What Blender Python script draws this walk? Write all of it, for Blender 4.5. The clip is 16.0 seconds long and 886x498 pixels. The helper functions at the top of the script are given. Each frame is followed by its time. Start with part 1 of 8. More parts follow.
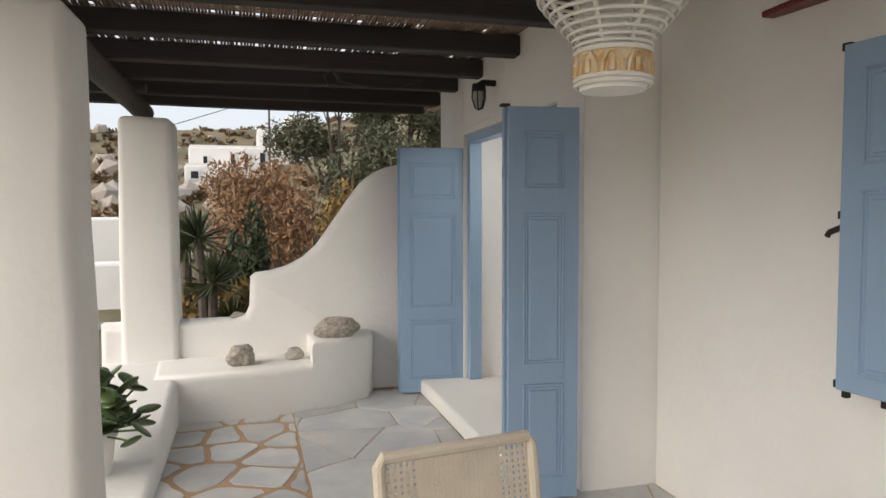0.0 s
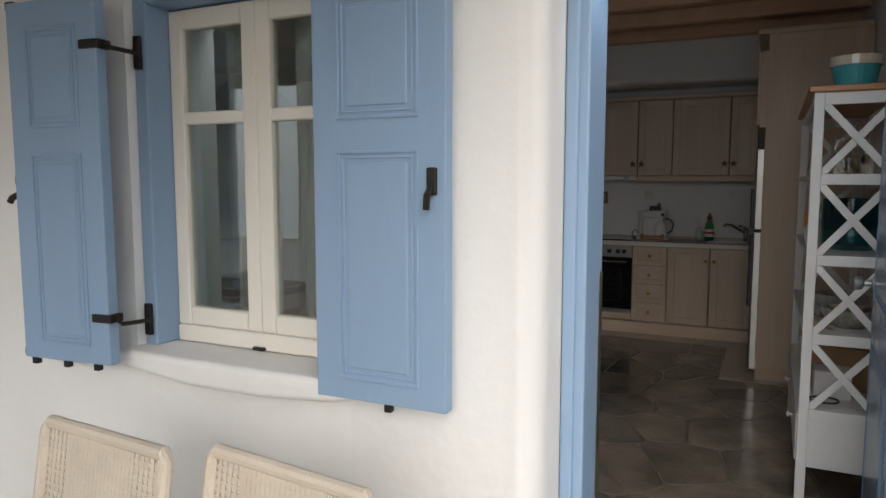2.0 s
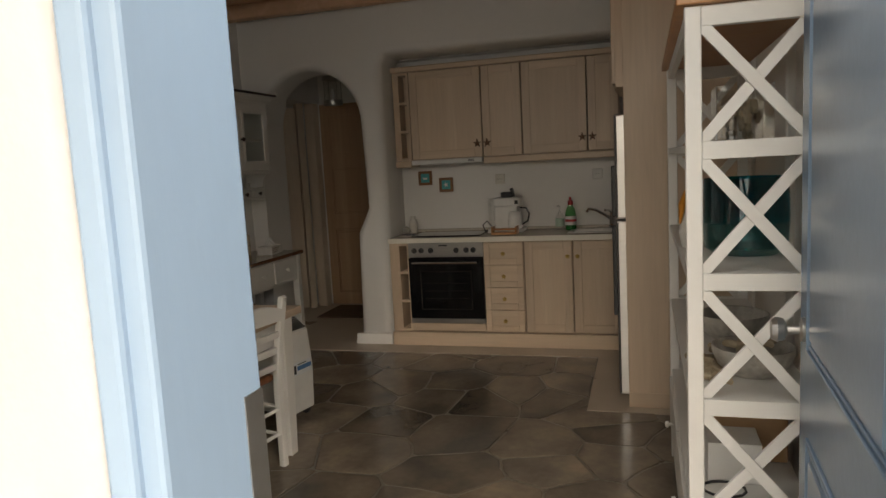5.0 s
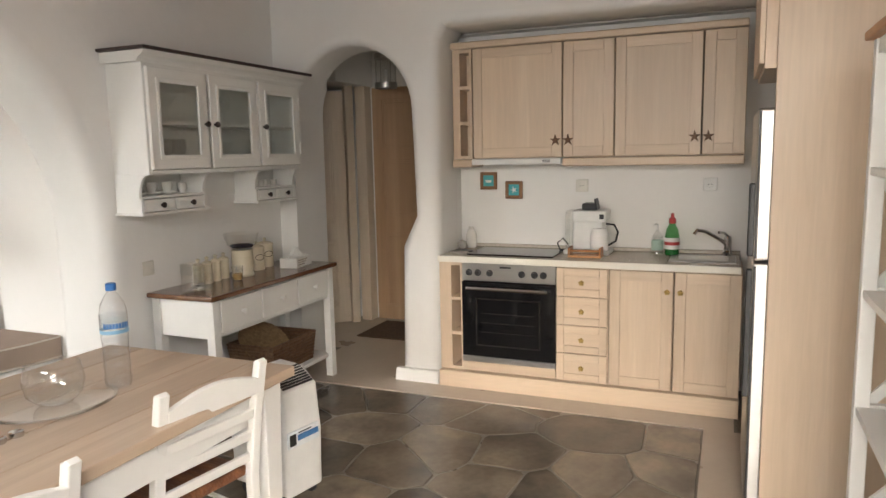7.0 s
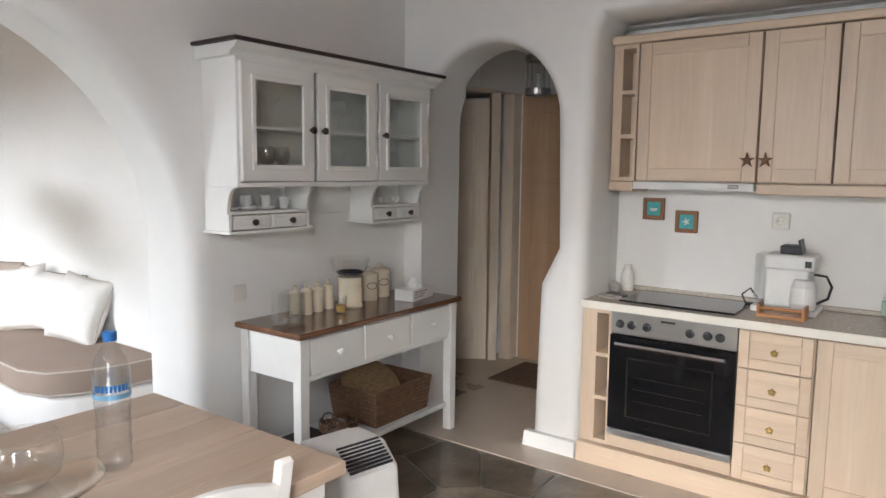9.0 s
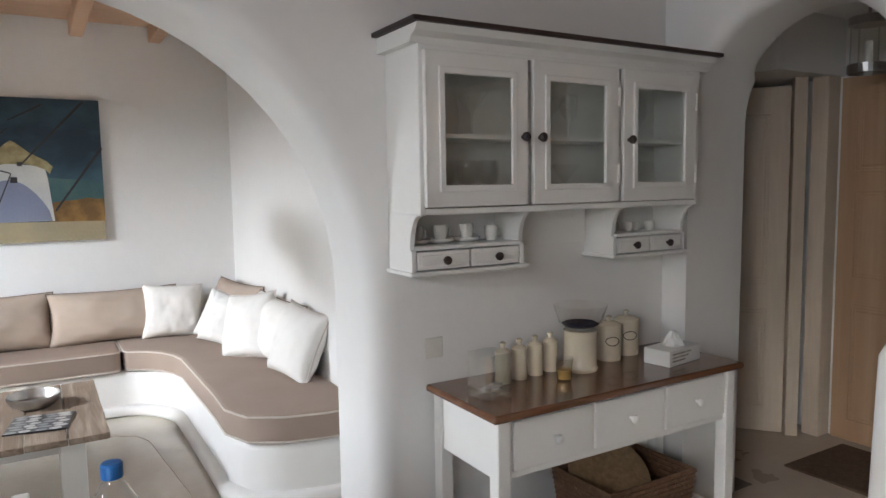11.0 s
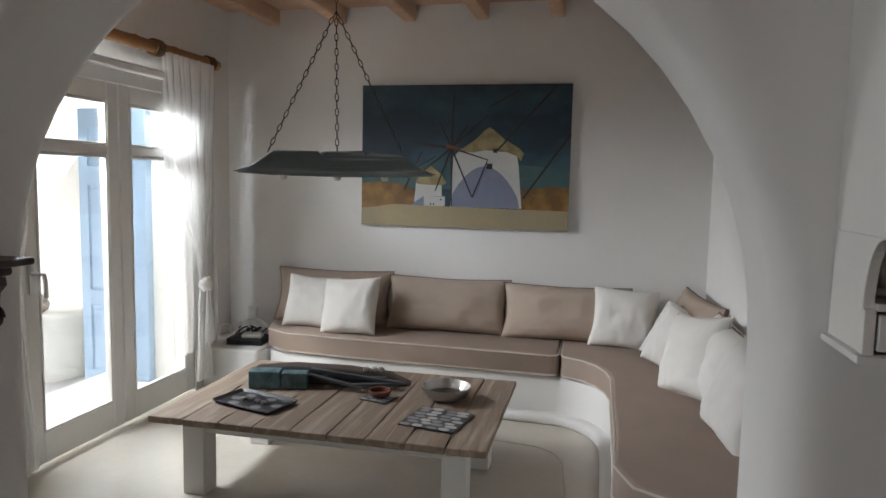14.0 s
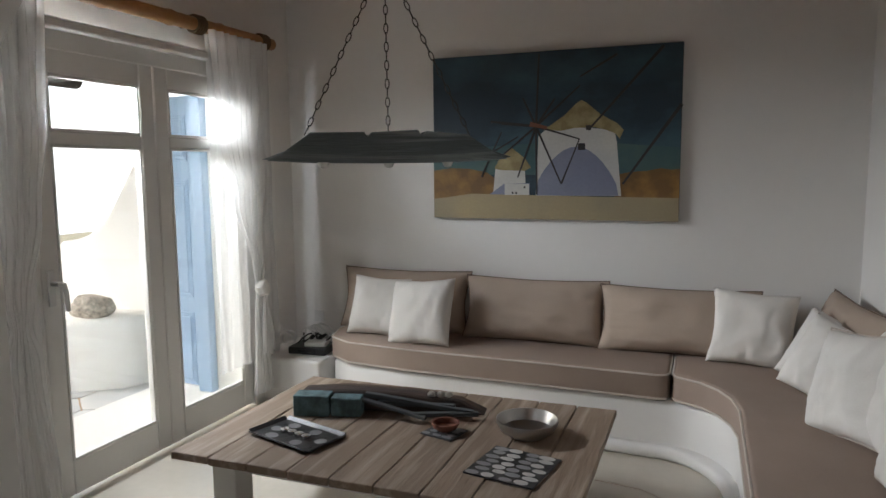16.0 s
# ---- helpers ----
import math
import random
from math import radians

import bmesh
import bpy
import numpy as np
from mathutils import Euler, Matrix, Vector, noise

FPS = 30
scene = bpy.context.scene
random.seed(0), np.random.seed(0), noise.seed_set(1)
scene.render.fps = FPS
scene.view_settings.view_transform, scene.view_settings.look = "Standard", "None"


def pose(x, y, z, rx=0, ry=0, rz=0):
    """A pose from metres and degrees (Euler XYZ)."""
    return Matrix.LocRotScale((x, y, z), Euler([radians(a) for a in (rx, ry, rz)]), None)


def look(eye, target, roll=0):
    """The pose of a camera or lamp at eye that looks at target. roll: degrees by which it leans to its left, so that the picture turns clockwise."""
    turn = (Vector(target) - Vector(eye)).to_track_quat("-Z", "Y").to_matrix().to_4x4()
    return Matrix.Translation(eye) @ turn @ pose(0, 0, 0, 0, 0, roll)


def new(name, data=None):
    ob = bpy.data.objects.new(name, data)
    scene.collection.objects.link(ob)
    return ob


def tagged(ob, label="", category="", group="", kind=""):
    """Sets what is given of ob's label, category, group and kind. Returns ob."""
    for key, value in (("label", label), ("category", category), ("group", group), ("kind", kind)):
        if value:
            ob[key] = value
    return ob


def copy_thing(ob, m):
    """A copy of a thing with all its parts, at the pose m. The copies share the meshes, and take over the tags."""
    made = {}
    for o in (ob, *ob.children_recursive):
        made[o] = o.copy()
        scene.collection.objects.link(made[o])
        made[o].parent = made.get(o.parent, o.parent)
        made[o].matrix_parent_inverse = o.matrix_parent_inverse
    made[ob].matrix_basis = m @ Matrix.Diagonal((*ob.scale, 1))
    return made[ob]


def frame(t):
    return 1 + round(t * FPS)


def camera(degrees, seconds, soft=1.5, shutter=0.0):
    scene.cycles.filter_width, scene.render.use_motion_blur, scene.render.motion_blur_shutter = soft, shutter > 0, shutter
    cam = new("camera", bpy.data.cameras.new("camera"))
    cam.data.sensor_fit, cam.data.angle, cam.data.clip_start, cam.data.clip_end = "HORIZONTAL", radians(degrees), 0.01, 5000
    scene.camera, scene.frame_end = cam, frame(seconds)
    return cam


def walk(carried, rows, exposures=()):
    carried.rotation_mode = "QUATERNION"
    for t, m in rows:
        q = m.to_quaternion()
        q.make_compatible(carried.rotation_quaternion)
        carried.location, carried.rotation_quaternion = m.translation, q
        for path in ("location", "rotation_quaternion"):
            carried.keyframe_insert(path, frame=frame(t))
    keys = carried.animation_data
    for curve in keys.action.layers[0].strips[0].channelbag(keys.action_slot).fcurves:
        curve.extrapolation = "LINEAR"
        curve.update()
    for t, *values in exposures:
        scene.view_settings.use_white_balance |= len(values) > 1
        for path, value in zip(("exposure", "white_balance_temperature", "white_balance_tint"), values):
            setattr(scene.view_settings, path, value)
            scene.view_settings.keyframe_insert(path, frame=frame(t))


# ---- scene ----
cam = camera(65.5, 16.0)
PATH = [
    (0, (1.094, 0.219, 1.435), (1.631, 2.142, 1.325), -0.2),
    (0.5, (1.16, 0.23, 1.427), (2.197, 1.936, 1.306), -0.0),
    (1, (1.307, 0.139, 1.42), (2.742, 1.525, 1.277), -0.8),
    (1.5, (1.469, -0.026, 1.421), (3.119, 1.09, 1.238), -0.8),
    (2, (1.594, -0.195, 1.414), (3.39, 0.663, 1.216), -0.0),
    (2.5, (1.762, -0.268, 1.4), (3.653, 0.344, 1.182), -0.7),
    (3, (1.972, -0.284, 1.404), (3.89, 0.24, 1.187), -0.7),
    (3.2, (2.073, -0.283, 1.412), (4.0, 0.207, 1.187), -2.0),
    (5.3, (3.207, -0.21, 1.421), (5.106, 0.367, 1.172), -2.8),
    (5.5, (3.357, -0.196, 1.412), (5.251, 0.394, 1.157), -1.9),
    (6, (3.62, -0.172, 1.444), (5.484, 0.501, 1.174), -0.2),
    (6.5, (3.864, -0.066, 1.455), (5.705, 0.662, 1.17), -1.3),
    (7, (4.057, 0.017, 1.493), (5.886, 0.778, 1.221), -1.2),
    (7.5, (4.257, 0.056, 1.485), (6.031, 0.935, 1.208), 0.0),
    (8, (4.436, 0.068, 1.495), (6.152, 1.066, 1.251), 1.6),
    (8.2, (4.503, 0.1, 1.492), (6.209, 1.117, 1.254), 1.3),
    (10.3, (5.365, 0.516, 1.514), (6.626, 2.054, 1.305), 0.8),
    (10.5, (5.426, 0.589, 1.501), (6.633, 2.17, 1.295), 0.6),
    (11, (5.601, 0.716, 1.52), (6.615, 2.43, 1.335), -0.9),
    (11.5, (5.737, 0.831, 1.513), (6.509, 2.667, 1.33), -0.4),
    (12, (5.926, 0.928, 1.511), (6.368, 2.87, 1.336), 2.1),
    (12.5, (6.028, 1.047, 1.507), (6.276, 3.022, 1.317), 1.2),
    (13, (6.104, 1.246, 1.492), (6.141, 3.234, 1.278), 0.6),
    (13.5, (6.146, 1.383, 1.504), (5.948, 3.363, 1.297), -0.3),
    (14, (6.249, 1.511, 1.498), (5.813, 3.452, 1.299), 1.2),
    (14.5, (6.315, 1.697, 1.495), (5.662, 3.573, 1.263), 1.2),
    (15, (6.27, 1.858, 1.476), (5.565, 3.714, 1.242), 0.0),
    (15.5, (6.186, 2.024, 1.496), (5.5, 3.889, 1.27), -1.0),
    (16, (6.185, 2.182, 1.48), (5.477, 4.038, 1.247), -0.5),
]
EXPOSURES = [(0.0, 0.35, 6500, 10), (0.5, 0.5, 6450, 10), (1.5, 0.4, 6200, 10), (3.2, 0.25, 6050, 10), (4.3, 0.85, 6600, 10), (5.3, 1.75, 7700, 10), (5.7, 2.5, 7900, 10), (6.5, 3.2, 7300, 10),
             (8.2, 3.6, 6050, 10), (10.3, 3.3, 6000, 10), (11.5, 3.15, 5950, 10), (13.2, 2.95, 6000, 10), (14.0, 2.1, 6100, 10), (14.6, 1.75, 6100, 10), (16.0, 1.75, 6200, 10)]
walk(cam, [(t, look(eye, target, roll)) for t, eye, target, roll in PATH], EXPOSURES)

# world and light: a bright overcast afternoon
world = bpy.data.worlds.new("sky")
scene.world = world
world.use_nodes = True
wn = world.node_tree
wn.nodes.clear()
sky = wn.nodes.new("ShaderNodeTexSky")
sky.sky_type = "NISHITA"
sky.sun_disc = False
sky.sun_elevation = radians(35)
sky.sun_rotation = radians(250)
sky.dust_density = 4.0
bg = wn.nodes.new("ShaderNodeBackground")
bg.inputs["Strength"].default_value = 0.15
haze = wn.nodes.new("ShaderNodeMixRGB")
haze.inputs["Fac"].default_value = 0.55
haze.inputs["Color2"].default_value = (6.2, 6.3, 6.5, 1)
wout = wn.nodes.new("ShaderNodeOutputWorld")
wn.links.new(sky.outputs[0], haze.inputs["Color1"])
wn.links.new(haze.outputs[0], bg.inputs["Color"])
wn.links.new(bg.outputs[0], wout.inputs["Surface"])
sun = new("sun", bpy.data.lights.new("sun", "SUN"))
sun.data.energy, sun.data.angle, sun.data.color = 1.5, radians(50), (1.0, 0.96, 0.90)
sun.matrix_world = look((-8, -3, 5.5), (0, 0, 0))



def opening_light(x, y, z, length, depth, power, target, spread=180):
    """An added lamp under the head of a door or window opening, for sky light."""
    lamp = bpy.data.lights.new("opening_light", "AREA")
    lamp.shape, lamp.size, lamp.size_y, lamp.energy = "RECTANGLE", length, depth, power
    lamp.color = (0.95, 0.975, 1.0)
    lamp.spread = radians(spread)
    ob = new("opening_light", lamp)
    ob.matrix_world = look((x, y, z), target)
    return ob


opening_light(3.15, 4.72, 2.06, 1.0, 0.44, 29, (5.2, 4.9, 1.3), 140)
opening_light(3.78, -0.13, 2.03, 0.8, 0.15, 2.5, (5.6, 0.5, 0.7))
opening_light(3.77, 1.40, 2.06, 0.7, 0.12, 2.6, (5.6, 1.4, 1.0))


# ---- materials ----
def material(name, base, rough=0.6, metal=0.0, spots=None, scale=6.0, amount=0.5, grain=0.12, bump=0.15, bump_scale=60.0,
             stretch=(1, 1, 1), random=0.0, coat=0.0, detail=6.0, rough_var=0.08):
    """A surface with large stains, fine grain, relief and uneven gloss, at real-world size."""
    m = bpy.data.materials.new(name)
    m.use_nodes = True
    n, l = m.node_tree.nodes, m.node_tree.links
    p = n["Principled BSDF"]
    co = n.new("ShaderNodeTexCoord")
    mp = n.new("ShaderNodeMapping")
    mp.inputs["Scale"].default_value = stretch
    l.new(co.outputs["Object"], mp.inputs["Vector"])
    vec = mp.outputs["Vector"]
    if random:
        info = n.new("ShaderNodeObjectInfo")
        add = n.new("ShaderNodeVectorMath")
        mul = n.new("ShaderNodeMath")
        mul.operation = "MULTIPLY"
        mul.inputs[1].default_value = 37.0
        l.new(info.outputs["Random"], mul.inputs[0])
        l.new(mp.outputs["Vector"], add.inputs[0])
        l.new(mul.outputs[0], add.inputs[1])
        vec = add.outputs[0]
    big = n.new("ShaderNodeTexNoise")
    big.inputs["Scale"].default_value, big.inputs["Detail"].default_value = scale, detail
    fine = n.new("ShaderNodeTexNoise")
    fine.inputs["Scale"].default_value, fine.inputs["Detail"].default_value = bump_scale, 5.0
    l.new(vec, big.inputs["Vector"])
    l.new(vec, fine.inputs["Vector"])
    ramp = n.new("ShaderNodeValToRGB")
    ramp.color_ramp.elements[0].position, ramp.color_ramp.elements[1].position = 0.5 - 0.5 * (1 - amount) * 0.6, 0.5 + 0.3
    ramp.color_ramp.elements[0].color = (*(spots or tuple(0.85 * c for c in base)), 1)
    ramp.color_ramp.elements[1].color = (*base, 1)
    l.new(big.outputs["Fac"], ramp.inputs["Fac"])
    col = ramp.outputs["Color"]
    hsv = n.new("ShaderNodeHueSaturation")
    val = n.new("ShaderNodeMapRange")
    val.inputs["To Min"].default_value, val.inputs["To Max"].default_value = 1 - grain, 1 + grain
    l.new(fine.outputs["Fac"], val.inputs["Value"])
    if random:
        mix = n.new("ShaderNodeMath")
        mix.operation = "MULTIPLY"
        rr = n.new("ShaderNodeMapRange")
        rr.inputs["To Min"].default_value, rr.inputs["To Max"].default_value = 1 - random, 1 + random
        l.new(info.outputs["Random"], rr.inputs["Value"])
        l.new(rr.outputs[0], mix.inputs[0])
        l.new(val.outputs[0], mix.inputs[1])
        l.new(mix.outputs[0], hsv.inputs["Value"])
    else:
        l.new(val.outputs[0], hsv.inputs["Value"])
    l.new(col, hsv.inputs["Color"])
    l.new(hsv.outputs["Color"], p.inputs["Base Color"])
    rg = n.new("ShaderNodeMapRange")
    rg.inputs["To Min"].default_value, rg.inputs["To Max"].default_value = max(0.02, rough - rough_var), min(1, rough + rough_var)
    l.new(big.outputs["Fac"], rg.inputs["Value"])
    l.new(rg.outputs[0], p.inputs["Roughness"])
    p.inputs["Metallic"].default_value = metal
    p.inputs["Coat Weight"].default_value = coat
    if bump:
        b = n.new("ShaderNodeBump")
        b.inputs["Strength"].default_value, b.inputs["Distance"].default_value = bump, 0.01
        add2 = n.new("ShaderNodeMath")
        add2.operation = "ADD"
        l.new(big.outputs["Fac"], add2.inputs[0])
        l.new(fine.outputs["Fac"], add2.inputs[1])
        l.new(add2.outputs[0], b.inputs["Height"])
        l.new(b.outputs["Normal"], p.inputs["Normal"])
    return m


def wood(name, light, dark, axis="z", rough=0.5, scale=14.0, random=0.0, bump=0.12, knots=3.0, coat=0.0):
    """Timber with long wavy grain along one axis of the object."""
    s = {"x": (0.06, 1, 1), "y": (1, 0.06, 1), "z": (1, 1, 0.06)}[axis]
    m = material(name, light, rough, 0, dark, scale, 0.9, 0.1, bump, scale * 7, s, random, coat, 8.0)
    n, l = m.node_tree.nodes, m.node_tree.links
    for node in n:
        if node.bl_idname == "ShaderNodeTexNoise":
            node.inputs["Distortion"].default_value = knots * 0.25
    return m


def glass(name, tint=(1, 1, 1), rough=0.0, mix=0.05):
    """A thin clear sheet: mostly see-through, with real mirror gloss."""
    m = bpy.data.materials.new(name)
    m.use_nodes = True
    n, l = m.node_tree.nodes, m.node_tree.links
    n.clear()
    out = n.new("ShaderNodeOutputMaterial")
    tr = n.new("ShaderNodeBsdfTransparent")
    tr.inputs["Color"].default_value = (*tint, 1)
    gl = n.new("ShaderNodeBsdfGlossy")
    gl.inputs["Roughness"].default_value = rough
    fr = n.new("ShaderNodeLayerWeight")
    fr.inputs["Blend"].default_value = 0.5
    pw = n.new("ShaderNodeMath")
    pw.operation = "POWER"
    pw.inputs[1].default_value = 4.0
    ad = n.new("ShaderNodeMath")
    ad.operation = "MULTIPLY_ADD"
    ad.inputs[1].default_value = 0.85
    ad.inputs[2].default_value = mix
    ad.use_clamp = True
    l.new(fr.outputs["Facing"], pw.inputs[0])
    l.new(pw.outputs[0], ad.inputs[0])
    sh = n.new("ShaderNodeMixShader")
    l.new(ad.outputs[0], sh.inputs["Fac"])
    l.new(tr.outputs[0], sh.inputs[1])
    l.new(gl.outputs[0], sh.inputs[2])
    l.new(sh.outputs[0], out.inputs["Surface"])
    return m


def sheer(name, base, clear):
    """Thin woven cloth that lets light through."""
    m = bpy.data.materials.new(name)
    m.use_nodes = True
    n, l = m.node_tree.nodes, m.node_tree.links
    n.clear()
    out = n.new("ShaderNodeOutputMaterial")
    df = n.new("ShaderNodeBsdfDiffuse")
    tl = n.new("ShaderNodeBsdfTranslucent")
    tr = n.new("ShaderNodeBsdfTransparent")
    wv = n.new("ShaderNodeTexNoise")
    wv.inputs["Scale"].default_value = 25
    rm = n.new("ShaderNodeMapRange")
    rm.inputs["To Min"].default_value, rm.inputs["To Max"].default_value = clear - 0.08, clear + 0.08
    df.inputs["Color"].default_value = tl.inputs["Color"].default_value = (*base, 1)
    a, b = n.new("ShaderNodeMixShader"), n.new("ShaderNodeMixShader")
    a.inputs["Fac"].default_value = 0.5
    l.new(wv.outputs["Fac"], rm.inputs["Value"])
    l.new(rm.outputs[0], b.inputs["Fac"])
    l.new(df.outputs[0], a.inputs[1])
    l.new(tl.outputs[0], a.inputs[2])
    l.new(a.outputs[0], b.inputs[1])
    l.new(tr.outputs[0], b.inputs[2])
    l.new(b.outputs[0], out.inputs["Surface"])
    return m


PLASTER = material("lime_plaster", (0.80, 0.785, 0.76), 0.8, spots=(0.77, 0.755, 0.73), scale=1.6, grain=0.015, bump=0.18, bump_scale=18)
PLASTER_OUT = material("whitewash", (0.82, 0.80, 0.765), 0.85, spots=(0.75, 0.73, 0.69), scale=1.1, grain=0.025, bump=0.25, bump_scale=22)
BLUE = material("blue_paint", (0.265, 0.37, 0.50), 0.5, spots=(0.245, 0.345, 0.475), scale=3, grain=0.04, bump=0.08, bump_scale=45, stretch=(1, 1, 0.25))
BLUE_GLOSS = material("blue_gloss_paint", (0.19, 0.27, 0.37), 0.22, spots=(0.17, 0.25, 0.345), scale=3, grain=0.03, bump=0.05, bump_scale=40)
WHITE_PAINT = material("white_paint", (0.79, 0.78, 0.75), 0.45, spots=(0.75, 0.735, 0.70), scale=4, grain=0.02, bump=0.05, bump_scale=50)
CREAM_PAINT = material("cream_window_paint", (0.80, 0.76, 0.68), 0.45, spots=(0.76, 0.72, 0.63), scale=4, grain=0.02, bump=0.05)
IRON = material("black_iron", (0.02, 0.02, 0.022), 0.45, 0.6, spots=(0.035, 0.028, 0.022), scale=20, grain=0.2, bump=0.2)
STEEL = material("brushed_steel", (0.52, 0.50, 0.48), 0.32, 1.0, spots=(0.46, 0.45, 0.43), scale=8, grain=0.06, bump=0.03, stretch=(1, 0.05, 1))
CHROME = material("chrome", (0.7, 0.7, 0.7), 0.1, 1.0, grain=0.02, bump=0)
BLACK_GLASS = material("black_glass", (0.008, 0.008, 0.009), 0.06, 0, grain=0.02, bump=0)
BLACK = material("black_plastic", (0.018, 0.018, 0.02), 0.4, grain=0.1, bump=0.05)
OAK = wood("limed_oak", (0.68, 0.55, 0.42), (0.60, 0.465, 0.34), "z", 0.38, 9.0, 0.06, 0.05)
OAK_H = wood("limed_oak_across", (0.68, 0.55, 0.42), (0.60, 0.465, 0.34), "y", 0.38, 9.0, 0.06, 0.05)
TAN_DOOR = wood("tan_veneer", (0.55, 0.37, 0.235), (0.44, 0.285, 0.17), "z", 0.45, 7.0)
PALE_DOOR = wood("pale_door_wood", (0.72, 0.62, 0.50), (0.66, 0.55, 0.43), "z", 0.5, 7.0)
DARK_BEAM = wood("dark_beam", (0.055, 0.04, 0.033), (0.028, 0.021, 0.019), "x", 0.75, 12.0, 0.25, 0.4)
LOG = wood("grey_log", (0.085, 0.065, 0.055), (0.04, 0.033, 0.03), "y", 0.8, 9.0, 0.1, 0.4)
PINE = wood("pine_board", (0.72, 0.50, 0.35), (0.60, 0.385, 0.245), "y", 0.6, 9.0, 0.08, 0.1)
TABLE_WOOD = wood("worn_pine_top", (0.58, 0.465, 0.36), (0.47, 0.36, 0.265), "x", 0.42, 9.0, 0.1, 0.12)
CONSOLE_WOOD = wood("varnished_walnut", (0.24, 0.115, 0.05), (0.13, 0.055, 0.024), "x", 0.2, 12.0, 0, 0.05, coat=0.4)
DARK_WOOD = wood("carved_dark_wood", (0.055, 0.028, 0.02), (0.025, 0.014, 0.012), "x", 0.5, 14.0, 0, 0.2)
TAUPE = material("taupe_canvas", (0.355, 0.275, 0.225), 0.9, spots=(0.32, 0.245, 0.20), scale=5, grain=0.08, bump=0.25, bump_scale=220)
TAUPE_LIGHT = material("beige_canvas", (0.45, 0.365, 0.295), 0.9, spots=(0.41, 0.33, 0.265), scale=5, grain=0.08, bump=0.25, bump_scale=220)
WHITE_CLOTH = material("white_canvas", (0.80, 0.775, 0.735), 0.95, spots=(0.75, 0.725, 0.68), scale=6, grain=0.05, bump=0.3, bump_scale=240)
PIPING = material("piping_cord", (0.62, 0.55, 0.48), 0.9, grain=0.1)
PIPING_DARK = material("brown_piping_cord", (0.20, 0.15, 0.12), 0.9, grain=0.1)
CEMENT = material("polished_cement", (0.66, 0.62, 0.545), 0.2, spots=(0.55, 0.51, 0.43), scale=2.2, grain=0.05, bump=0.05, bump_scale=25, rough_var=0.1)
CEMENT_PINK = material("pinkish_cement", (0.54, 0.46, 0.38), 0.3, spots=(0.46, 0.385, 0.31), scale=3.0, grain=0.05, bump=0.06, bump_scale=30)
MORTAR = material("grey_mortar", (0.155, 0.125, 0.095), 0.3, spots=(0.10, 0.08, 0.06), scale=5, grain=0.15, bump=0.25)
MORTAR_OUT = material("ochre_mortar", (0.50, 0.33, 0.19), 0.85, spots=(0.38, 0.25, 0.145), scale=4, grain=0.15, bump=0.35)
SLATE = material("polished_slate", (0.28, 0.225, 0.165), 0.17, spots=(0.10, 0.085, 0.068), scale=3.2, grain=0.25, bump=0.1, bump_scale=30, random=0.35, rough_var=0.12)
MARBLE = material("grey_marble_slab", (0.64, 0.61, 0.56), 0.5, spots=(0.42, 0.43, 0.44), scale=3.0, grain=0.07, bump=0.18, bump_scale=35, random=0.14)
WICKER = material("cream_wicker", (0.66, 0.58, 0.46), 0.55, spots=(0.58, 0.50, 0.39), scale=9, grain=0.12, bump=0.3, bump_scale=160)
RUSH = material("woven_rush", (0.30, 0.115, 0.045), 0.6, spots=(0.14, 0.05, 0.02), scale=30, grain=0.25, bump=0.6, bump_scale=120, stretch=(1, 0.15, 1))
BASKET = material("brown_wicker", (0.20, 0.11, 0.055), 0.6, spots=(0.10, 0.05, 0.025), scale=40, grain=0.3, bump=0.6, bump_scale=120)
CERAMIC = material("white_ceramic", (0.80, 0.775, 0.72), 0.2, grain=0.02, bump=0.02)
CREAM_CERAMIC = material("cream_ceramic", (0.74, 0.66, 0.50), 0.25, grain=0.03, bump=0.02)
PLASTIC = material("white_plastic", (0.78, 0.775, 0.75), 0.35, grain=0.02, bump=0.02)
CREAM_PLASTIC = material("cream_plastic", (0.76, 0.73, 0.66), 0.4, grain=0.02, bump=0.02)
STONE = material("grey_granite", (0.60, 0.53, 0.44), 0.9, spots=(0.25, 0.22, 0.19), scale=34, grain=0.35, bump=0.9, bump_scale=55)
STONE_PALE = material("pale_pebble", (0.50, 0.46, 0.40), 0.85, spots=(0.30, 0.28, 0.25), scale=14, grain=0.2, bump=0.5, bump_scale=70)
GLASS = glass("window_glass", (0.97, 0.98, 0.97))
# Greenish tint puts reflected surroundings into the colour; gloss raised over plain glass.
REFLECT_GLASS = glass("dusty_window_glass", (0.80, 0.84, 0.81), 0.0, 0.16)
CLEAR = glass("clear_glassware", (0.99, 0.995, 0.99), 0.02, 0.11)
TEAL_GLASS = glass("teal_glass", (0.05, 0.50, 0.56), 0.05, 0.08)
AQUA_GLASS = glass("aqua_glass", (0.45, 0.72, 0.74), 0.03, 0.06)
PURPLE_GLASS = glass("purple_glass", (0.35, 0.12, 0.28), 0.05, 0.06)
SHEER = sheer("sheer_curtain", (0.95, 0.945, 0.93), 0.38)


# ---- mesh helpers ----
def part(name, bm, mat, parent=None, label=""):
    """Link a bmesh as one mesh object, under a thing if one is given."""
    me = bpy.data.meshes.new(name)
    bmesh.ops.recalc_face_normals(bm, faces=bm.faces)
    bm.to_mesh(me)
    bm.free()
    for m in (mat if isinstance(mat, (list, tuple)) else [mat]):
        me.materials.append(m)
    ob = new(name, me)
    if parent:
        ob.parent = parent
    if label:
        tagged(ob, label)
    return ob


